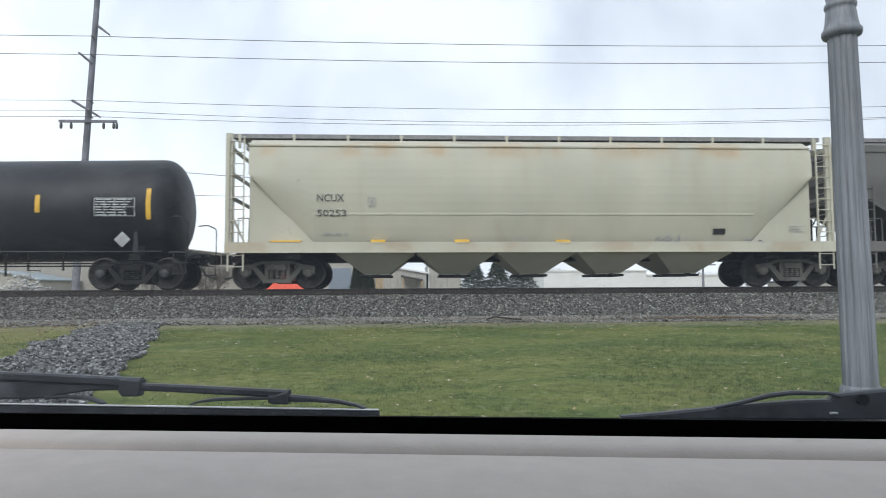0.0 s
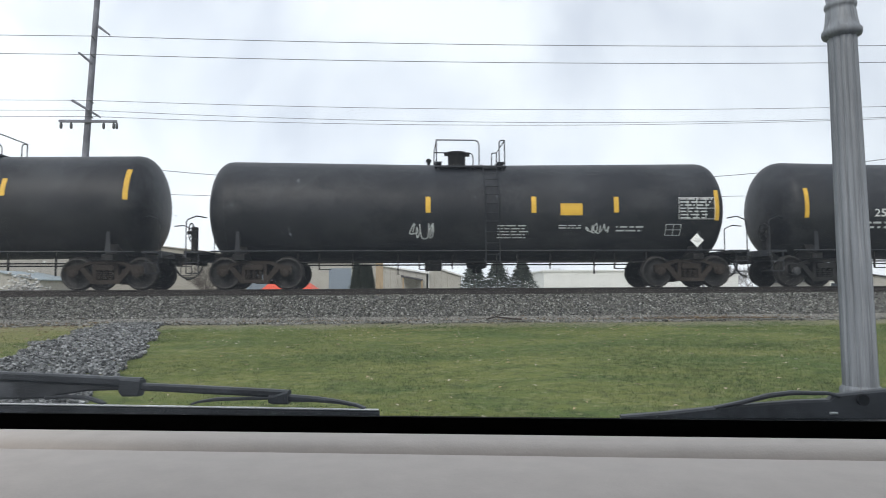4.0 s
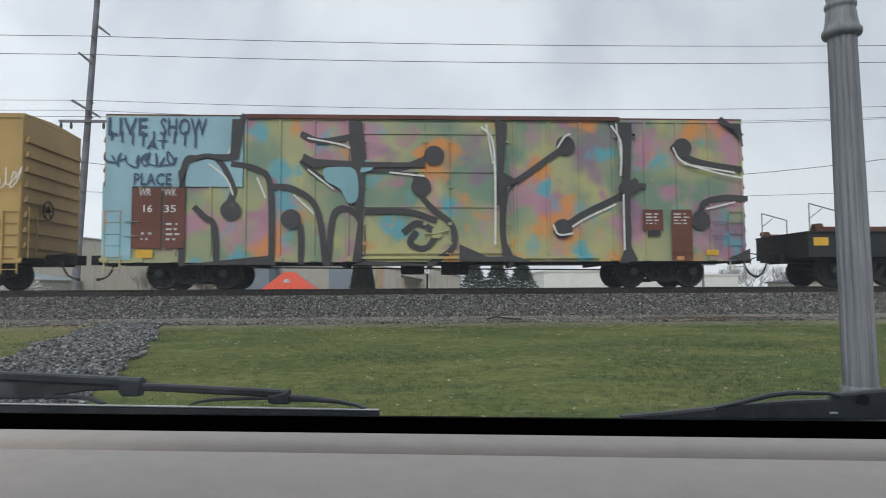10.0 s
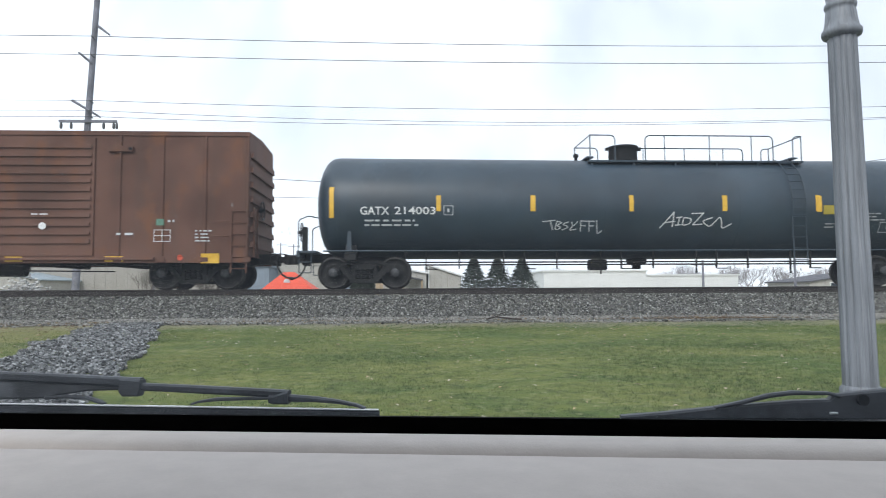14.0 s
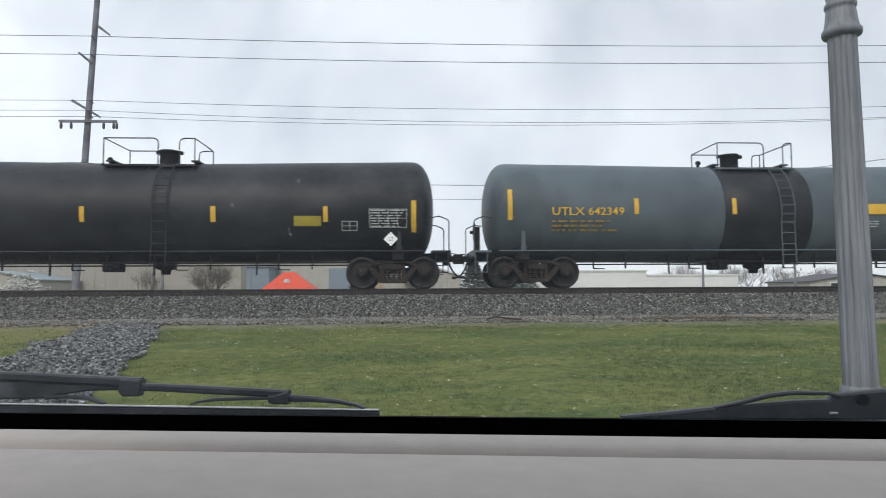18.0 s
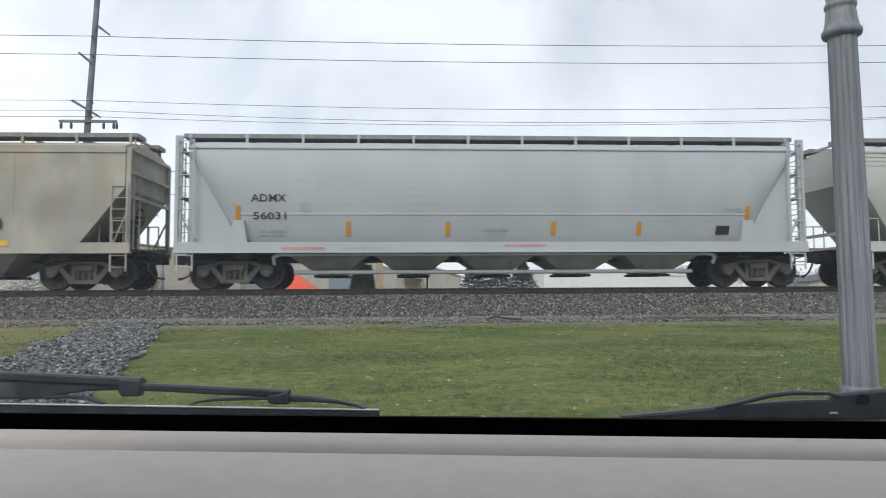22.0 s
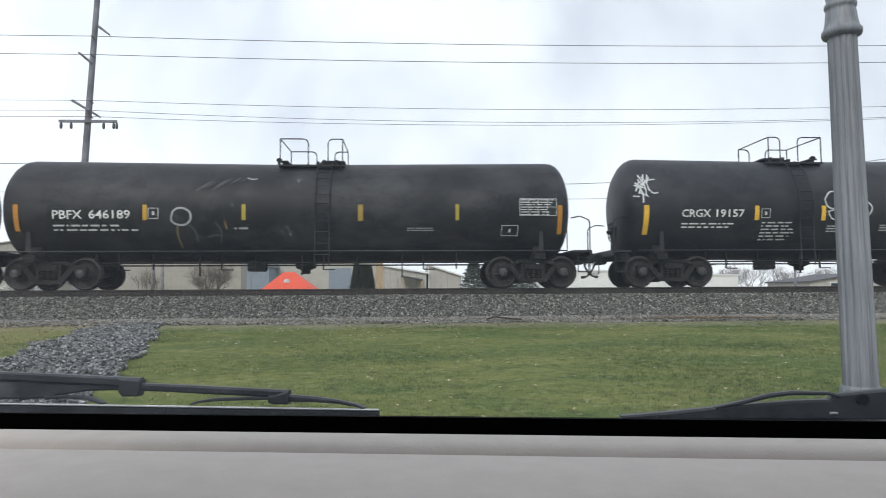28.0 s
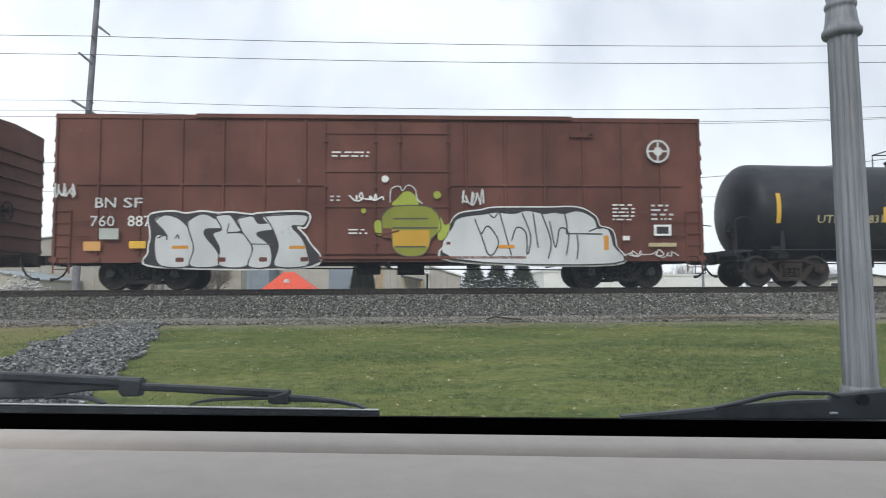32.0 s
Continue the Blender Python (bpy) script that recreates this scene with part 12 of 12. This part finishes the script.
part("wiper_bridge", strip([(-0.748, 1.1278, 1.1222), (-0.716, 1.1299, 1.1243), (-0.677, 1.1283, 1.1228), (-0.655, 1.122, 1.1165), (-0.646, 1.1175, 1.1147)], 1.05, 0.012), RUBBER, left_arm)
part("blade_rail", strip([(-0.98, 1.1177, 1.1149), (-0.494, 1.1141, 1.1114), (-0.187, 1.1117, 1.1091)], 1.048, 0.006), SILVER, left_arm, "pale metal rail with the highlight in its colour")
part("wiper_blade", strip([(-0.98, 1.1149, 1.092), (-0.493, 1.1114, 1.0951), (-0.196, 1.1088, 1.0979), (-0.186, 1.1088, 1.1007)], 1.05, 0.008), RUBBER, left_arm)
right_arm = part("wiper_arm", strip([(0.193, 1.1042, 1.0982), (0.259, 1.11, 1.0988), (0.331, 1.1183, 1.0995), (0.402, 1.1248, 1.1002), (0.454, 1.1295, 1.1007), (0.504, 1.1315, 1.1012), (0.512, 1.1392, 1.1013), (0.584, 1.1472, 1.102), (0.72, 1.153, 1.103)], 1.05, 0.018), RUBBER, car)
part("wiper_bridge", strip([(0.334, 1.12, 1.1166), (0.376, 1.1293, 1.1238), (0.415, 1.1402, 1.1334), (0.447, 1.1443, 1.1379), (0.502, 1.1433, 1.1383), (0.517, 1.1401, 1.1333)], 1.048, 0.012), RUBBER, right_arm)
part("pivot_hole", Shape().lathe([(0.0085, 1.044), (0.0085, 1.06)], "y", (0.5487, 0, 1.1323), 14), BLACK, right_arm)
part("paper_scrap", strip([(0.501, 1.1142, 1.1102), (0.512, 1.1138, 1.1106)], 1.046, 0.004), PALE, right_arm, "small pale scrap")

# the windscreen: two faces of clear glass, a black painted edge below, and specks of dirt
LOW, HIGH = (0.935, 1.1215), (0.33, 1.80)
SLOPE = Vector((0, HIGH[0] - LOW[0], HIGH[1] - LOW[1])).normalized()
OUT = Vector((0, SLOPE.z, -SLOPE.y))
# The dust film also supplies the veil that dashboard reflections would give.
screen = part("windscreen", Shape().prism([LOW, (LOW[0] + OUT.y * 0.005, LOW[1] + OUT.z * 0.005), (HIGH[0] + OUT.y * 0.005, HIGH[1] + OUT.z * 0.005), HIGH], "x", -0.84, 0.84), glass("windscreen_glass", (0.975, 0.98, 0.978), 0.0125, 0.004), car, "clear slightly dirty windscreen")
screen.visible_shadow = False
part("black_edge", Shape().prism([(LOW[0] - 0.002, LOW[1] + 0.0005), (LOW[0] + 0.005, LOW[1] + 0.0005), (LOW[0] + 0.035, LOW[1] - 0.035), (LOW[0] + 0.028, LOW[1] - 0.035)], "x", -0.84, 0.84), BLACK, screen)


def dirt_film(name):
    """Thin pale dirt that lets most of the light through."""
    m, t, b = nodes_of(name)
    tl, tr, mx = t.nodes.new("ShaderNodeBsdfTranslucent"), t.nodes.new("ShaderNodeBsdfTransparent"), t.nodes.new("ShaderNodeMixShader")
    tl.inputs[0].default_value = (0.85, 0.87, 0.88, 1)
    mx.inputs[0].default_value = 0.16
    t.links.new(tr.outputs[0], mx.inputs[1])
    t.links.new(tl.outputs[0], mx.inputs[2])
    t.links.new(mx.outputs[0], t.nodes["Material Output"].inputs[0])
    return m


specks = Shape()
srnd = random.Random(12)
ACROSS = Vector((1, 0, 0))
for x, up, r in ((-0.287, 0.366, 2.2), (-0.256, 0.346, 1.6), (-0.207, 0.396, 2.4), (-0.23, 0.333, 1.8), (-0.239, 0.328, 1.5), (-0.23, 0.326, 1.9), (0.003, 0.372, 1.6), (-0.02, 0.371, 1.4), (0.03, 0.37, 1.4), (-0.464, 0.41, 1.7), (-0.355, 0.353, 1.4)):
    mid = Vector((x, LOW[0], LOW[1])) + SLOPE * (up - 0.005) + OUT * 0.0055
    ring = [mid + (ACROSS * cos(k * pi / 4) + SLOPE * 1.3 * sin(k * pi / 4)) * r * 0.001 * srnd.uniform(0.7, 1.15) for k in range(8)]
    specks.add([tuple(q) for q in ring] + [tuple(mid + OUT * 0.0006)], [(k, (k + 1) % 8, 8) for k in range(8)])
dirt = part("dirt_specks", specks, dirt_film("dried_dirt"), screen, "pale dried specks of dirt")
dirt["kind"] = "stuff"
dirt.visible_shadow = False
for s in (-1, 1):
    sd = Shape()
    sd.box(min(s * 0.80, s * 0.88), max(s * 0.80, s * 0.88), -2.6, 1.0, 0.35, 1.02)
    part("side_body", sd, CARPAINT, car)
    pl = Shape()
    pl.rod((s * 0.90, 1.0, 1.02), (s * 0.80, 0.30, 1.80), 0.045, 6)
    pl.box(min(s * 0.72, s * 0.80), max(s * 0.72, s * 0.80), -0.55, -0.40, 1.02, 1.80)
    pl.box(min(s * 0.72, s * 0.80), max(s * 0.72, s * 0.80), -2.5, -2.3, 1.02, 1.80)
    part("pillars", pl, CARPAINT, car)
    gl = part("side_window", Shape().add([(s * 0.80, 1.0, 1.02), (s * 0.80, -2.4, 1.02), (s * 0.72, -2.4, 1.80), (s * 0.72, 0.33, 1.80)], [(0, 1, 2, 3)]), MATS.get("tinted") or glass("side_glass", (0.5, 0.52, 0.52)), car)
    gl.visible_shadow = False
part("roof", Shape().box(-0.74, 0.74, -2.5, 0.36, 1.78, 1.84, 0.02), CLOTH, car)
part("tailgate", Shape().box(-0.86, 0.86, -2.66, -2.58, 0.35, 1.80), CARPAINT, car)
part("floor_pan", Shape().box(-0.80, 0.80, -2.55, 0.9, 0.28, 0.36), BLACK, car)
part("bonnet", Shape().prism([(1.0, 0.35), (1.0, 0.98), (1.12, 1.03), (1.55, 0.92), (1.85, 0.75), (1.9, 0.4)], "x", -0.86, 0.86, True), CARPAINT, car)
for s in (-1, 1):
    for y in (1.35, -1.75):
        t = part("wheel", Shape().lathe([(0.2, s * 0.68), (0.30, s * 0.68), (0.325, s * 0.72), (0.325, s * 0.86), (0.30, s * 0.90), (0.2, s * 0.90)], "x", (0, y, 0.325), 24), HOSE, car)
        part("rim", Shape().lathe([(0.03, s * 0.82), (0.2, s * 0.80), (0.205, s * 0.905), (0.18, s * 0.905), (0.15, s * 0.86), (0.03, s * 0.88)], "x", (0, y, 0.325), 20), GALV, t)
    st = part("seat", Shape().box(s * 0.40 - 0.25, s * 0.40 + 0.25, -0.75, -0.30, 0.36, 0.75, 0.05), CLOTH, car)
    part("seat_back", Shape().box(s * 0.40 - 0.24, s * 0.40 + 0.24, -0.95, -0.78, 0.6, 1.35, 0.05), CLOTH, st)


# ---- the moving train ----
def motions():
    for thing_, u in CARS:
        rows = [(t, pose(u + SPEED * t, TRACK_Y, RAIL)) for t in (0, 8, 16, 24, 32)]
        walk(thing_, rows)
    firsts = {}
    last = frame(SECONDS) - 1
    for w, x in WHEELSETS:
        if x not in firsts:
            walk(w, [(k / FPS, pose(x, 0, WHEEL_R) @ Matrix.Rotation(radians(88.0 * k), 4, "Y")) for k in range(last + 1)])
            firsts[x] = w
        else:
            data, first = w.animation_data_create(), firsts[x].animation_data
            w.rotation_mode = "QUATERNION"
            data.action = first.action
            data.action_slot = first.action_slot


motions()
